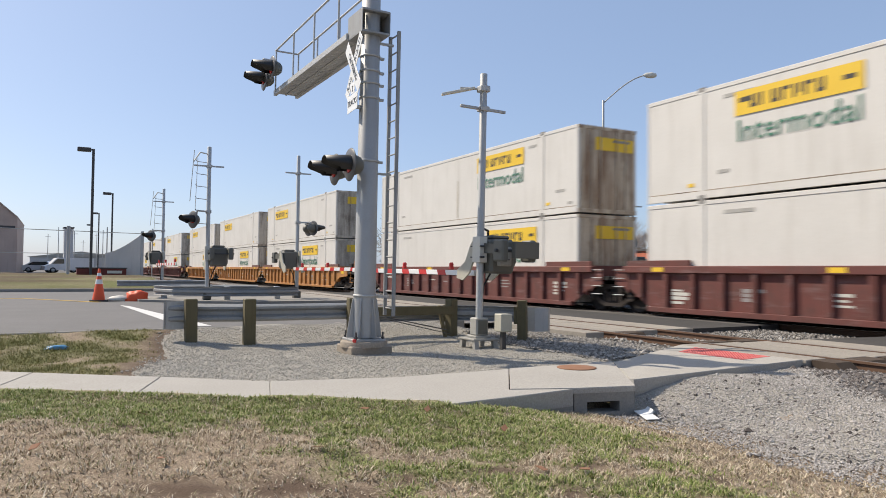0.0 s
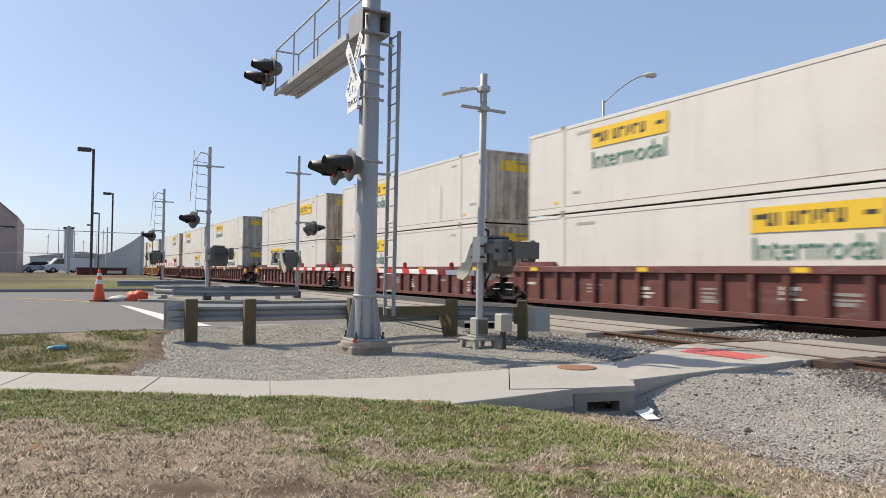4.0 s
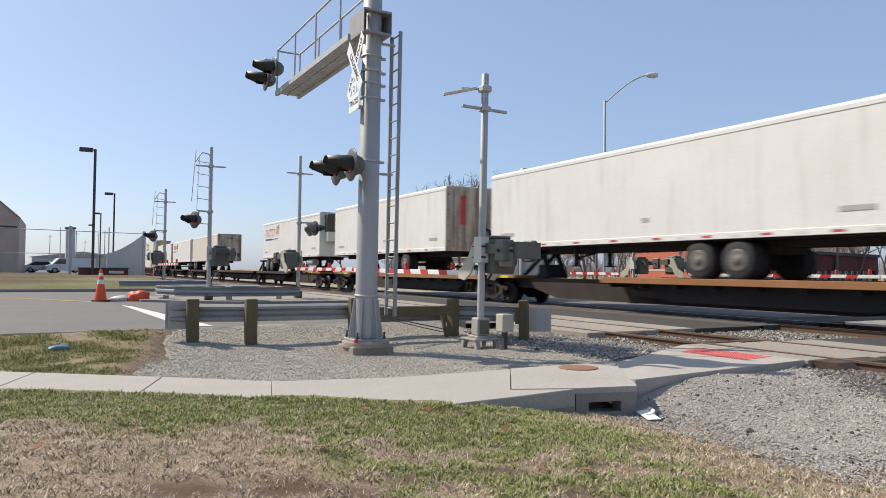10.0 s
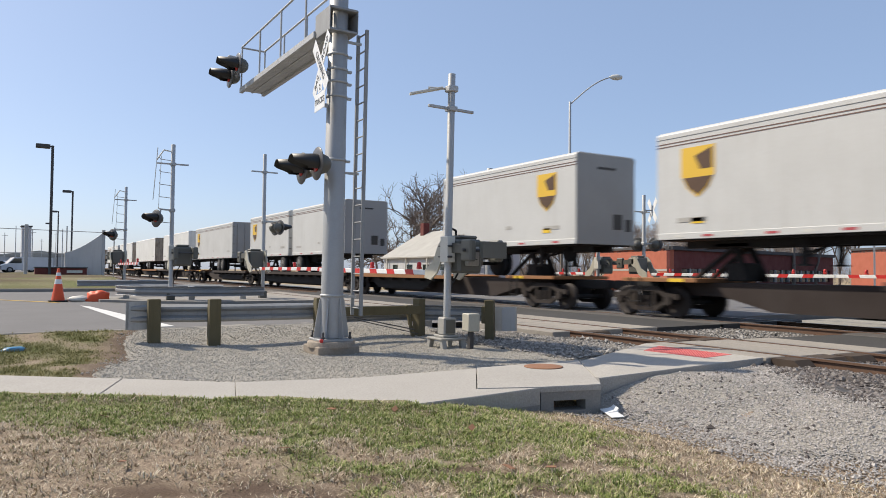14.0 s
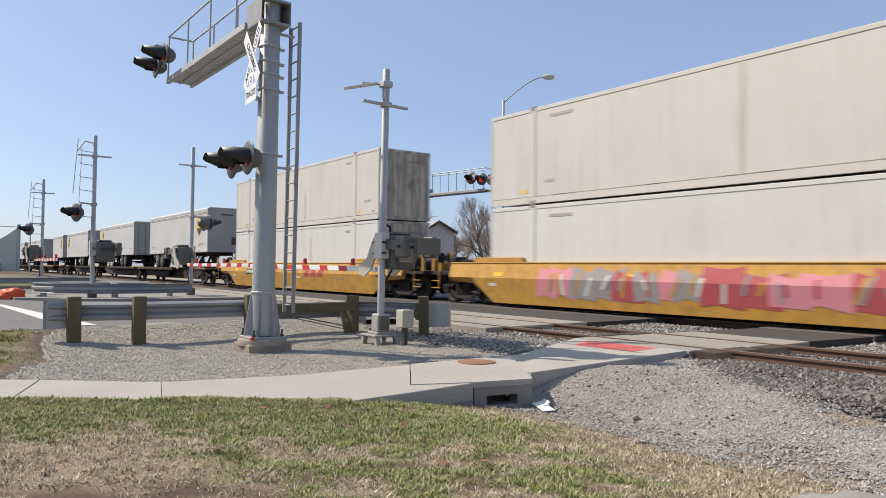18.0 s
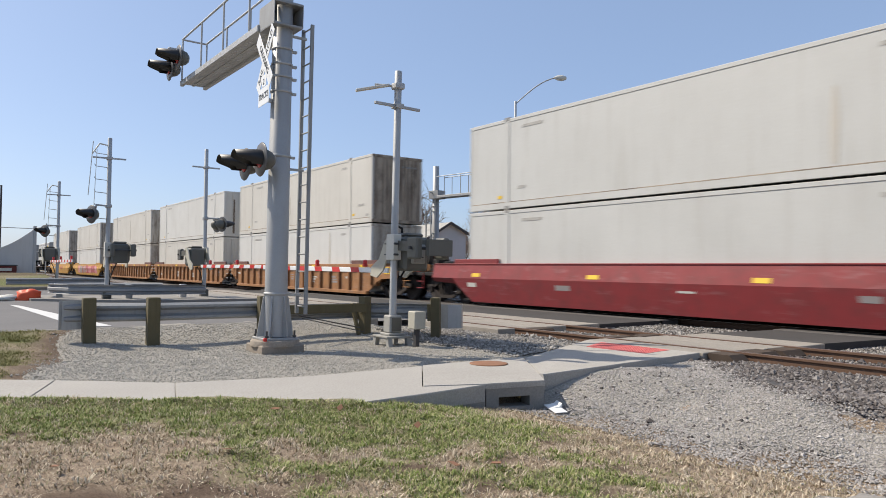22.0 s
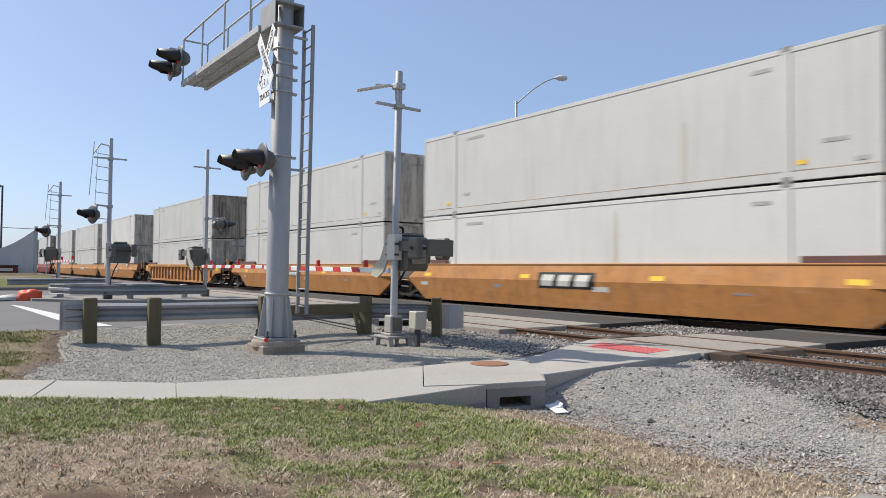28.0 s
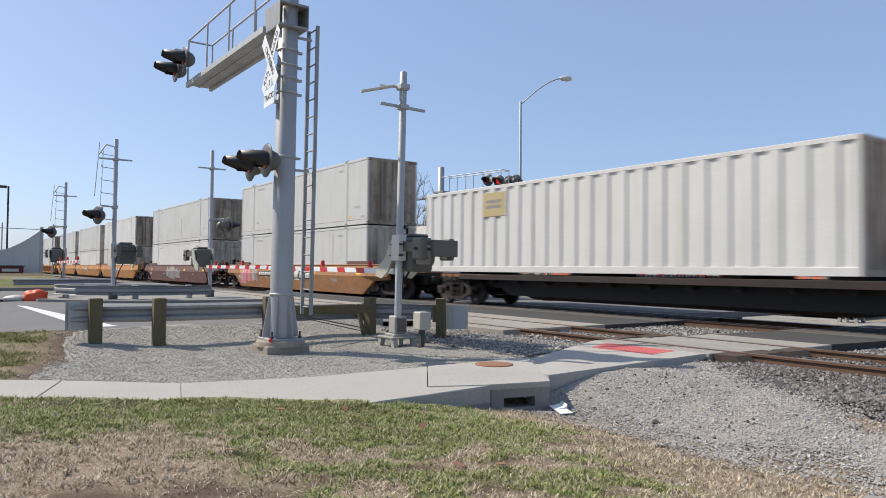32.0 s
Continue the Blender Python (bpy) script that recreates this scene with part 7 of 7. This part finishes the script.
def spine_car(name, l, r, mat, hitch, label, ends=(False, False), wheels=None):
    """An open unit between two trucks; hitch: where the trailer hitch stands; wheels: the side on which the wheel deck lies."""
    t = thing(name, label, "spine car", (0, 0, 0), 0, "train cars")
    a = (r - l) / 2
    part("centre_beam", Geo().slab([(-a + .2, 0.62), (-a + 2.2, 0.62), (-a + 3.6, 0.28), (a - 3.6, 0.28), (a - 2.2, 0.62), (a - .2, 0.62), (a - .2, 0.98), (-a + .2, 0.98)], -0.55, 0.55, "y"), FLATC, t, "deep rusty centre beam, shade-dark")
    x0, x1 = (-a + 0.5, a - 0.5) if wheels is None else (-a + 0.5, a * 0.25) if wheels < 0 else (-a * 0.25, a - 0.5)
    # dark sheet added to fill the shadowed space under the deck
    part("side_apron", Geo().slab([(x0 + 1.4, 0.93), (x0 + 2.4, 0.40), (x1 - 2.4, 0.40), (x1 - 1.4, 0.93)], -1.02, -0.98, "y"), UNDER, t, "dark plate for the shade under the deck")
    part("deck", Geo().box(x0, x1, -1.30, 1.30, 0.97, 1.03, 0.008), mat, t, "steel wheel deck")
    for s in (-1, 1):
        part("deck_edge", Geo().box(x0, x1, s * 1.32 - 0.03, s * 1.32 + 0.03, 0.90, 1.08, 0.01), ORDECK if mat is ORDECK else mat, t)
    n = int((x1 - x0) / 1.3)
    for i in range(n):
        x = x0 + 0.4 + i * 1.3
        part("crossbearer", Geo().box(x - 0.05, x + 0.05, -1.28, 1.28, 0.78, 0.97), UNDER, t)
    for k in (-1, 1):
        xa, xb = sorted((k * (a - 1.9), k * (a + 0.7)))
        part("end_platform", Geo().box(xa, xb, -1.25, 1.25, 0.98, 1.09, 0.01), ORDECK, t, "ochre end platform")
        part("ladder", Geo().box(xa + .3, xa + .33, -1.3, -1.27, 0.4, 1.09).box(xa + .7, xa + .73, -1.3, -1.27, 0.4, 1.09).box(xa + .3, xa + .73, -1.3, -1.27, 0.42, 0.45).box(xa + .3, xa + .73, -1.3, -1.27, 0.72, 0.75), UNDER, t)
    if ends[0]:
        truck(t, -a, 0.42)
        part("coupler", Geo().box(-a - 2.2, -a - 0.3, -0.14, 0.14, 0.68, 0.98, 0.04), UNDER, t, "grimy, shade-dark knuckle coupler")
    truck(t, a, 0.42)
    if ends[1]:
        part("coupler", Geo().box(a + 0.3, a + 2.1, -0.14, 0.14, 0.68, 0.98, 0.04), UNDER, t, "grimy, shade-dark knuckle coupler")
        part("brake_stand", Geo().box(a + 0.5, a + 0.6, -0.6, -0.45, 1.05, 1.9).tube((a + .6, -.52, 1.8), (a + .66, -.52, 1.8), 0.25, n=12), UNDER, t)
    part("air_tank", Geo().tube((-1.2, -0.85, 0.62), (0.0, -0.85, 0.62), 0.17, n=12), TRUCKM, t, "brown air reservoir")
    for x in (-a + 1.0, a - 1.4):
        part("yellow_patch", Geo().box(x, x + 0.5, -1.258, -1.251, 0.99, 1.08), YPANEL, t)
    if hitch is not None:
        g = Geo()
        for s in (-1, 1):
            g.tube((hitch - 1.3, s * 0.35, 1.03), (hitch, s * 0.25, 1.95), 0.08, n=8).tube((hitch + 0.4, s * 0.4, 1.03), (hitch, s * 0.3, 1.95), 0.10, n=8)
        g.box(hitch - 0.55, hitch + 0.55, -0.5, 0.5, 1.9, 2.04, 0.03).box(hitch - 0.25, hitch + 0.3, -0.4, 0.4, 1.03, 1.5, 0.03)
        part("hitch", g, UNDER, t, "dark trailer hitch stand")
    return t


def trailer(length, mat, end_mat, wheels, axles, reefer=False, label="", z0=2.12, h=2.93, decor=None, red_door=False, dark_trim=False):
    """A semi-trailer; wheels: where its axles stand, from -1 (front of train) to 1."""
    t = thing("semi_trailer", label, "trailer", (0, 0, 0), 0, "trailers on the train")
    a, w = length / 2, 1.29
    n = 6
    prof = [(-w, z0 + 0.15), (-w, z0 + h - 0.12)] + [(-w + 0.10 - 0.10 * math.cos(radians(90 * k / n)), z0 + h - 0.12 + 0.10 * math.sin(radians(90 * k / n))) for k in range(1, n)]
    prof = prof + [(-x, z) for x, z in prof[::-1]]
    part("body", Geo().slab(prof, -a, a - 0.02, "x"), mat, t)
    part("roof", Geo().box(-a, a, -w + 0.10, w - 0.10, z0 + h - 0.03, z0 + h, 0.01), DARKEND if dark_trim else mat, t)
    for s in (-1, 1):
        part("top_rail", Geo().box(-a - .005, a, s * w - 0.015, s * w + 0.015, z0 + h - 0.20, z0 + h - 0.09, 0.006), mat, t)
        part("bottom_rail", Geo().box(-a - .005, a, s * w - 0.02, s * w + 0.02, z0, z0 + 0.17, 0.01), mat, t)
    k = -a + 0.6
    i = 0
    while k < a - 0.4:
        part("marker_tape", Geo().box(k, k + 0.32, -w - 0.0235, -w - 0.0205, z0 + 0.05, z0 + 0.11), REDTXT if i % 2 else OFFWHITE, t)
        k += 0.9
        i += 1
    if mat is GREYTR:
        for z in (0.34, 0.42):
            part("trim_line", Geo().box(-a, a, -w - 0.008, -w + 0.004, z0 + h - z, z0 + h - z + 0.025), BROWNTRIM, t, "thin brown trim line")
    else:
        for i in range(1, int(length / 2.44)):
            x = -a + i * 2.44
            part("panel_joint", Geo().box(x - 0.015, x + 0.015, -w - 0.003, -w + 0.004, z0 + 0.17, z0 + h - 0.2), mat, t)
    part("end_frame", Geo().box(a - 0.03, a + 0.0, -w + 0.02, w - 0.02, z0, z0 + h - 0.04, 0.01), end_mat, t, "rear doors" if wheels > 0 else "front wall")
    if wheels > 0:
        for y in (-0.9, -0.3, 0.3, 0.9):
            part("lock_rod", Geo().tube((a + 0.03, y, z0 + 0.15), (a + 0.03, y, z0 + h - 0.15), 0.02, n=6), GREYTXT, t)
        for z in (0.4, 1.1, 1.8, 2.5):
            for y in (-w + 0.02, w - 0.2):
                part("hinge", Geo().box(a, a + 0.04, y, y + 0.18, z0 + z, z0 + z + 0.07), GREYTXT, t)
        part("bumper", Geo().box(a - 0.15, a, -1.1, 1.1, z0 - 0.75, z0 - 0.65, 0.01).box(a - 0.1, a - 0.04, -0.6, -0.5, z0 - 0.7, z0).box(a - 0.1, a - 0.04, 0.5, 0.6, z0 - 0.7, z0), UNDER, t)
    else:
        for q in ((0.3, 0.7, 0.5, 1.0), (0.85, 1.1, 0.45, 0.85), (-0.4, 0.4, h - 0.5, h - 0.42)):
            part("end_plate", Geo().box(a, a + 0.01, q[0], q[1], z0 + q[2], z0 + q[3]), DARKTXT, t)
    if red_door:
        part("red_stripe", Geo().box(a + 0.01, a + 0.016, -0.55, -0.25, z0 + 1.2, z0 + 2.5), REDRETRO, t)
    part("frame", Geo().box(-a + 0.3, a - 0.2, -0.5, -0.38, z0 - 0.22, z0).box(-a + .3, a - .2, 0.38, 0.5, z0 - 0.22, z0).box(-a + .1, a - .1, -1.2, 1.2, z0 - 0.03, z0 + .02), UNDER, t)
    wx = wheels * a
    for i in range(axles):
        x = wx + (i - (axles - 1) / 2) * 1.25
        part("axle", Geo().tube((x, -1.0, 1.55), (x, 1.0, 1.55), 0.07, n=8), UNDER, t)
        for s in (-1, 1):
            for o in (0.0, 0.30):
                y = s * (1.14 - o)
                wh = part("wheel", Geo().lathe([(0.30, -0.12), (0.46, -0.12), (0.51, -0.08), (0.51, 0.08), (0.46, 0.12), (0.30, 0.12)], (x, y, 1.565), "y", 22), TYRE, t, "black tyre")
                if o == 0:
                    part("rim", Geo().lathe([(0.0, -0.16), (0.09, -0.16), (0.12, -0.127), (0.22, -0.125), (0.29, -0.135), (0.30, -0.122), (0.30, 0.0), (0.0, 0.0)] if s < 0 else [(0.0, 0.0), (0.30, 0.0), (0.30, 0.122), (0.29, 0.135), (0.22, 0.125), (0.0, 0.13)], (x, y, 1.565), "y", 16), RIMM, wh, "grimy pale wheel rim")
    part("axle_box", Geo().box(wx - 1.3, wx + 1.3, -0.6, 0.6, 1.72, z0, 0.03), UNDER, t)
    lx = -0.42 * a * (1 if wheels > 0 else -1)
    for s in (-1, 1):
        part("landing_leg", Geo().box(lx - 0.07, lx + 0.07, s * 0.75 - 0.07, s * 0.75 + 0.07, 1.45, z0).box(lx - .14, lx + .14, s * .75 - .14, s * .75 + .14, 1.42, 1.46), UNDER, t)
    part("leg_brace", Geo().tube((lx, -0.75, 1.7), (lx, 0.75, 2.05), 0.03, n=6).tube((lx, -.75, 1.6), (lx + .9, -.5, 2.1), 0.03, n=6), UNDER, t)
    if reefer:
        rb = part("refrigeration_unit", Geo().box(a, a + 0.62, -0.95, 0.95, z0 + 1.62, z0 + 2.8, 0.06), DARKTXT, t, "black refrigeration unit on the nose")
        part("lower_cover", Geo().box(a, a + 0.6, -0.93, 0.93, z0 + 0.95, z0 + 1.62, 0.05), OFFWHITE, rb, "pale lower cover")
        part("grille", Geo().box(a + 0.62, a + 0.635, -0.8, 0.8, z0 + 1.7, z0 + 2.65).box(a + 0.1, a + 0.55, -0.96, -0.95, z0 + 1.85, z0 + 2.6), DARKTXT, rb, "dark grille")
        part("fuel_tank", Geo().tube((a - 3.2, -0.9, 1.75), (a - 1.9, -0.9, 1.75), 0.24, n=12), GALV, t)
    if decor in ("stripe", "faded"):
        ink = REDTXT if decor == "stripe" else FADED
        for i in range(7):
            x = -a + 0.75 + i * 0.42
            g = Geo().slab([(x, z0 + 1.78), (x + 0.10, z0 + 1.78), (x + 0.22, z0 + 2.36), (x + 0.12, z0 + 2.36)], -w - 0.012, -w - 0.008, "y")
            g.slab([(x + 0.12, z0 + 2.26), (x + 0.35, z0 + 2.26), (x + 0.37, z0 + 2.36), (x + 0.14, z0 + 2.36)], -w - 0.012, -w - 0.008, "y")
            if i % 2:
                g.slab([(x, z0 + 1.78), (x + 0.25, z0 + 1.78), (x + 0.27, z0 + 1.88), (x + 0.02, z0 + 1.88)], -w - 0.012, -w - 0.008, "y")
            part("name_bar", g, ink, t, "bar of the red name")
        for k in range(5):
            b0 = -a + 3.95 + 0.16 * k
            part("emblem_bar", Geo().slab([(b0, z0 + 1.85 + 0.06 * k), (b0 + 0.08, z0 + 1.85), (b0 + 0.3, z0 + 2.5 + 0.04 * k), (b0 + 0.2, z0 + 2.5)], -w - 0.012, -w - 0.008, "y"), ink, t)
        part("blue_bar", Geo().box(-a + 0.7, -a + 3.0, -w - 0.012, -w - 0.008, z0 + 1.46, z0 + 1.58), BLUETXT, t, "blue line under the name")
        part("blue_bar", Geo().box(-a + 3.1, -a + 4.6, -w - 0.012, -w - 0.008, z0 + 1.50, z0 + 1.56), BLUETXT, t)
    elif decor == "yellow":
        label_panel(t, 3.3, z0 + h - 0.75, y=-w - 0.008)
    elif decor is not None:
        shield(t, decor * a, z0 + h * 0.60, -w - 0.008, 0.95 if length > 10 else 0.9)
        part("yellow_tag", Geo().box(decor * a - .2, decor * a + .2, -w - 0.012, -w - 0.008, z0 + 0.4, z0 + 0.55), YPANEL, t)
    for x, z, ln in ((-a + 0.7, 0.45, 0.9), (a - 1.6, 0.5, 0.8), (0.3, 0.6, 0.3)):
        part("marking", Geo().box(x, x + ln, -w - 0.012, -w - 0.008, z0 + z, z0 + z + 0.12), FAINT, t)
    return t


# the consist, front to rear: where each load begins and ends along the train
def wells(groups, mat, ribbed, label, spray=None, plates=None, name="well_car"):
    n = len(groups)
    for i, (l, r) in enumerate(groups):
        car_ = well_car(name, mat, ribbed, i == 0, i == n - 1, label, plates[i] if plates else (), spray[i] if spray else None, (r - l) / 2)
        on_train(car_, (l + r) / 2)


MLAB = "maroon ribbed well car with worn stencils"
BLAB = "rust-orange ribbed well car"
front = []
x = -41.6
for k in range(9):
    front.append((x - 15.9, x))
    x -= 15.9 + (7.2 if k % 3 == 2 else 3.2)
front = front[::-1]
wells(front[0:3], MAROON, True, MLAB)
wells(front[3:6], MAROON, True, MLAB)
wells(front[6:9], ORANGEC, True, BLAB)
for i, (l, r) in enumerate(front):
    stack(l, r, JBWHITE, JBWHITE, TANEND, (False, -4.0), (True, 3.0), seed=i + 100)
A3 = [(-34.4, -18.5), (-15.16, 0.65), (3.94, 19.91)]
wells(A3, MAROON, True, MLAB)
stack(*A3[0], JBWHITE, JBWHITE, RUSTEND, (True, 3.3), (True, 4.1), seed=1)
stack(*A3[1], JBWHITE, JBWHITE, TANEND, (True, -3.3), (True, 3.45), seed=2)
stack(*A3[2], JBWHITE, JBWHITE, GRUBBY, (True, -2.6), (True, 3.5), seed=3)
B3 = [(27.16, 42.98), (46.15, 62.13), (65.37, 81.3)]
wells(B3, MAROON, True, MLAB)
stack(*B3[0], JBWHITE, JBWHITE, RUSTEND, (False, 3.4), (True, -3.5), seed=4)
stack(*B3[1], JBWHITE, JBWHITE, TANEND, (True, -3.2), (True, -3.3), seed=5)
stack(*B3[2], JBWHITE, JBWHITE, TANEND, (True, -3.0), (True, 3.0), seed=6)

cars = [[86.3, 102.6, 119.9, 137.2, 154.0, 170.4], [174.6, 191.8, 210.0, 227.3], [231.5, 249.0, 267.75, 283.4], [287.9, 305.5, 323.6, 340.9]]
# for each unit: the deck's colour, where the hitch stands and where the trailer's wheels rest
units = [[(FLATC, 5.5, -1), (FLATC, 6.9, -1), (FLATC, 6.6, -1), (FLATC, 7.3, None), (FLATC, 6.2, -1)], [(ORDECK, -6.4, 1), (ORDECK, -6.6, 1), (FLATC, 6.2, -1)],
         [(FLATC, -6.2, 1), (FLATC, -7.6, None), (ORDECK, 6.3, -1)], [(FLATC, -6.4, 1), (FLATC, -5.0, 1), (FLATC, 6.0, -1)]]
for pts, us in zip(cars, units):
    for i, ((l, r), (mat_, h_, w_)) in enumerate(zip(zip(pts, pts[1:]), us)):
        on_train(spine_car("spine_car", l, r, mat_, h_, "dark empty spine car deck with hitch" if w_ is None and h_ > 0 else "rusty spine car carrying a trailer", (i == 0, i == len(us) - 1), w_), (l + r) / 2)


def put_trailer(l, r, *a, **k):
    on_train(trailer(r - l, *a, **k), (l + r) / 2)


put_trailer(86.0, 101.85, WHITETR, RUSTEND, -0.7, 2, label="white trailer with stained tan end")
put_trailer(103.71, 119.39, WHITETR, WHITETR, -0.72, 2, True, label="white refrigerated trailer with faded red name", decor="stripe")
put_trailer(121.18, 137.06, CREAMTR, RUSTEND, -0.75, 2, label="cream trailer with yellow name panel", decor="yellow")
put_trailer(156.52, 171.07, WHITETR, WHITETR, -0.72, 2, True, label="white refrigerated trailer with faded red name", decor="faded", dark_trim=True)
put_trailer(174.05, 188.36, WHITETR, RUSTEND, 0.32, 2, label="dirty white trailer with rust-stained doors", red_door=True)
put_trailer(192.13, 208.01, WHITETR, DARKEND, 0.38, 2, label="white trailer with dark corrugated doors")
put_trailer(213.77, 227.67, WHITETR, WHITETR, -0.70, 2, label="white trailer with a dark roof edge", dark_trim=True)
put_trailer(231.0, 244.38, GREYTR, DOORGREY, 0.42, 2, label="grey trailer with gold shield emblem", decor=-0.80)
put_trailer(249.45, 258.05, GREYTR, GREYTR, 0.72, 1, label="short grey trailer with gold shield emblem", decor=-0.73)
put_trailer(258.81, 267.01, GREYTR, DOORGREY, -0.72, 1, label="short grey trailer with gold shield emblem", decor=0.69)
put_trailer(277.23, 285.27, GREYTR, DOORGREY, -0.78, 1, label="short grey trailer with gold shield emblem", decor=0.64)
put_trailer(288.55, 302.03, GREYTR, DOORGREY, 0.45, 2, label="grey trailer with gold shield emblem", decor=-0.80)
put_trailer(308.4, 322.6, GREYTR, DOORGREY, 0.45, 2, label="grey trailer with dark doors", decor=-0.80)
put_trailer(328.0, 342.13, GREYTR, DOORGREY, -0.6, 2, label="grey trailer with gold shield emblem", decor=0.76)

YLAB, OLAB, RLAB, DLAB = "yellow smooth-sided well car", "faded orange smooth-sided well car", "deep red smooth-sided well car", "dark brown smooth-sided well car"
S = {1: (347.38, 363.26), 2: (370.54, 386.2), 3: (393.56, 409.45), 4: (412.63, 428.58), 5: (431.72, 447.7), 6: (454.75, 470.59), 7: (477.72, 493.63), 8: (496.82, 512.7),
     9: (515.7, 531.55), 10: (538.92, 554.7), 12: (561.5, 577.44), 13: (580.59, 596.6), 14: (599.69, 615.46), 15: (622.71, 638.54), 16: (645.6, 661.33)}
wells([S[1]], YELLOWC, False, YLAB + " with red name bars", plates=[(("red", 2.55), ("number", -4.74))])
wells([S[2]], YELLOWC, False, YLAB + " covered in pink graffiti", spray=[((PINK, PINK, SPRAYRED, GREYSPRAY), 3, -5.6, 6.6)])
wells([S[3], S[4], S[5]], BROWNC, True, "brown-orange ribbed well car")
wells([S[6]], REDC, False, RLAB)
wells([S[7], S[8], S[9]], ORANGEC, False, OLAB, plates=[(("number", -3.67),), (("logo", -0.43),), (("number", 0.9),)])
wells([S[10]], ORANGEC, True, BLAB)
wells([S[12], S[13], S[14]], ORANGEC, False, OLAB, plates=[(("number", -1.0),), (("logo", -0.43),), (("number", 0.7),)])
wells([S[15]], DKBROWN, False, DLAB + " with grey graffiti", spray=[((GREYSPRAY,), 5, -2.6, 0.6)])
wells([S[16]], BROWNC, False, "brown-orange smooth-sided well car with graffiti", plates=[(("number", -3.41), ("logo", 1.56))], spray=[((PINK, GREYSPRAY), 8, -7.6, -5.0)])
ends = {1: TANEND, 2: TANEND, 3: TANEND, 4: CREAM, 5: DARKEND, 6: DARKEND, 7: TANEND, 8: TANEND, 9: TANEND, 10: DARKEND, 12: TANEND, 13: TANEND, 14: DARKEND, 15: DARKEND, 16: DARKEND}
for k, (l, r) in S.items():
    stack(l, r, LWHITE if k in (4, 9, 14) else CREAM if k < 6 else GREYCREAM, LWHITE if k in (1, 2, 5, 9, 13, 15) else CREAM if k < 6 else GREYCREAM, ends[k], seed=k + 20)
kcar = on_train(spine_car("spine_car", 667.8, 685.0, FLATC, None, "rusty spine car carrying one container", (True, False)), (667.8 + 685.0) / 2)
for x in (-8.0, -2.5, 2.5, 5.0):
    part("pedestal", Geo().box(x - 0.3, x + 0.3, -1.2, 1.2, 1.03, 1.17, 0.02), UNDER, kcar, "dark container pedestal")
kc = container(15.8, 1.16, 2.92, RIBWHITE, RUSTEND, None, False, True, "white corrugated container with a faded yellow square")
part("yellow_square", Geo().box(-4.4, -3.2, -1.302, -1.292, 3.05, 3.85), paint("faded_yellow_square", (0.45, 0.36, 0.17), (0.35, 0.33, 0.28), 0.6, 0.6, scale=4), kc, "faded yellow square emblem")
part("square_bars", Geo().box(-4.2, -3.4, -1.306, -1.3, 3.32, 3.42).box(-4.2, -3.4, -1.306, -1.3, 3.5, 3.6), GREYTXT, kc)
on_train(kc, 673.97)


def motions():
    for ob, s in moving:
        walk(ob, [(t, pose(s - V0 * t + ACC * t * t, TY, 0)) for t in (0, 4, 8, 12, 16, 20, 24, 28, 32)])


motions()
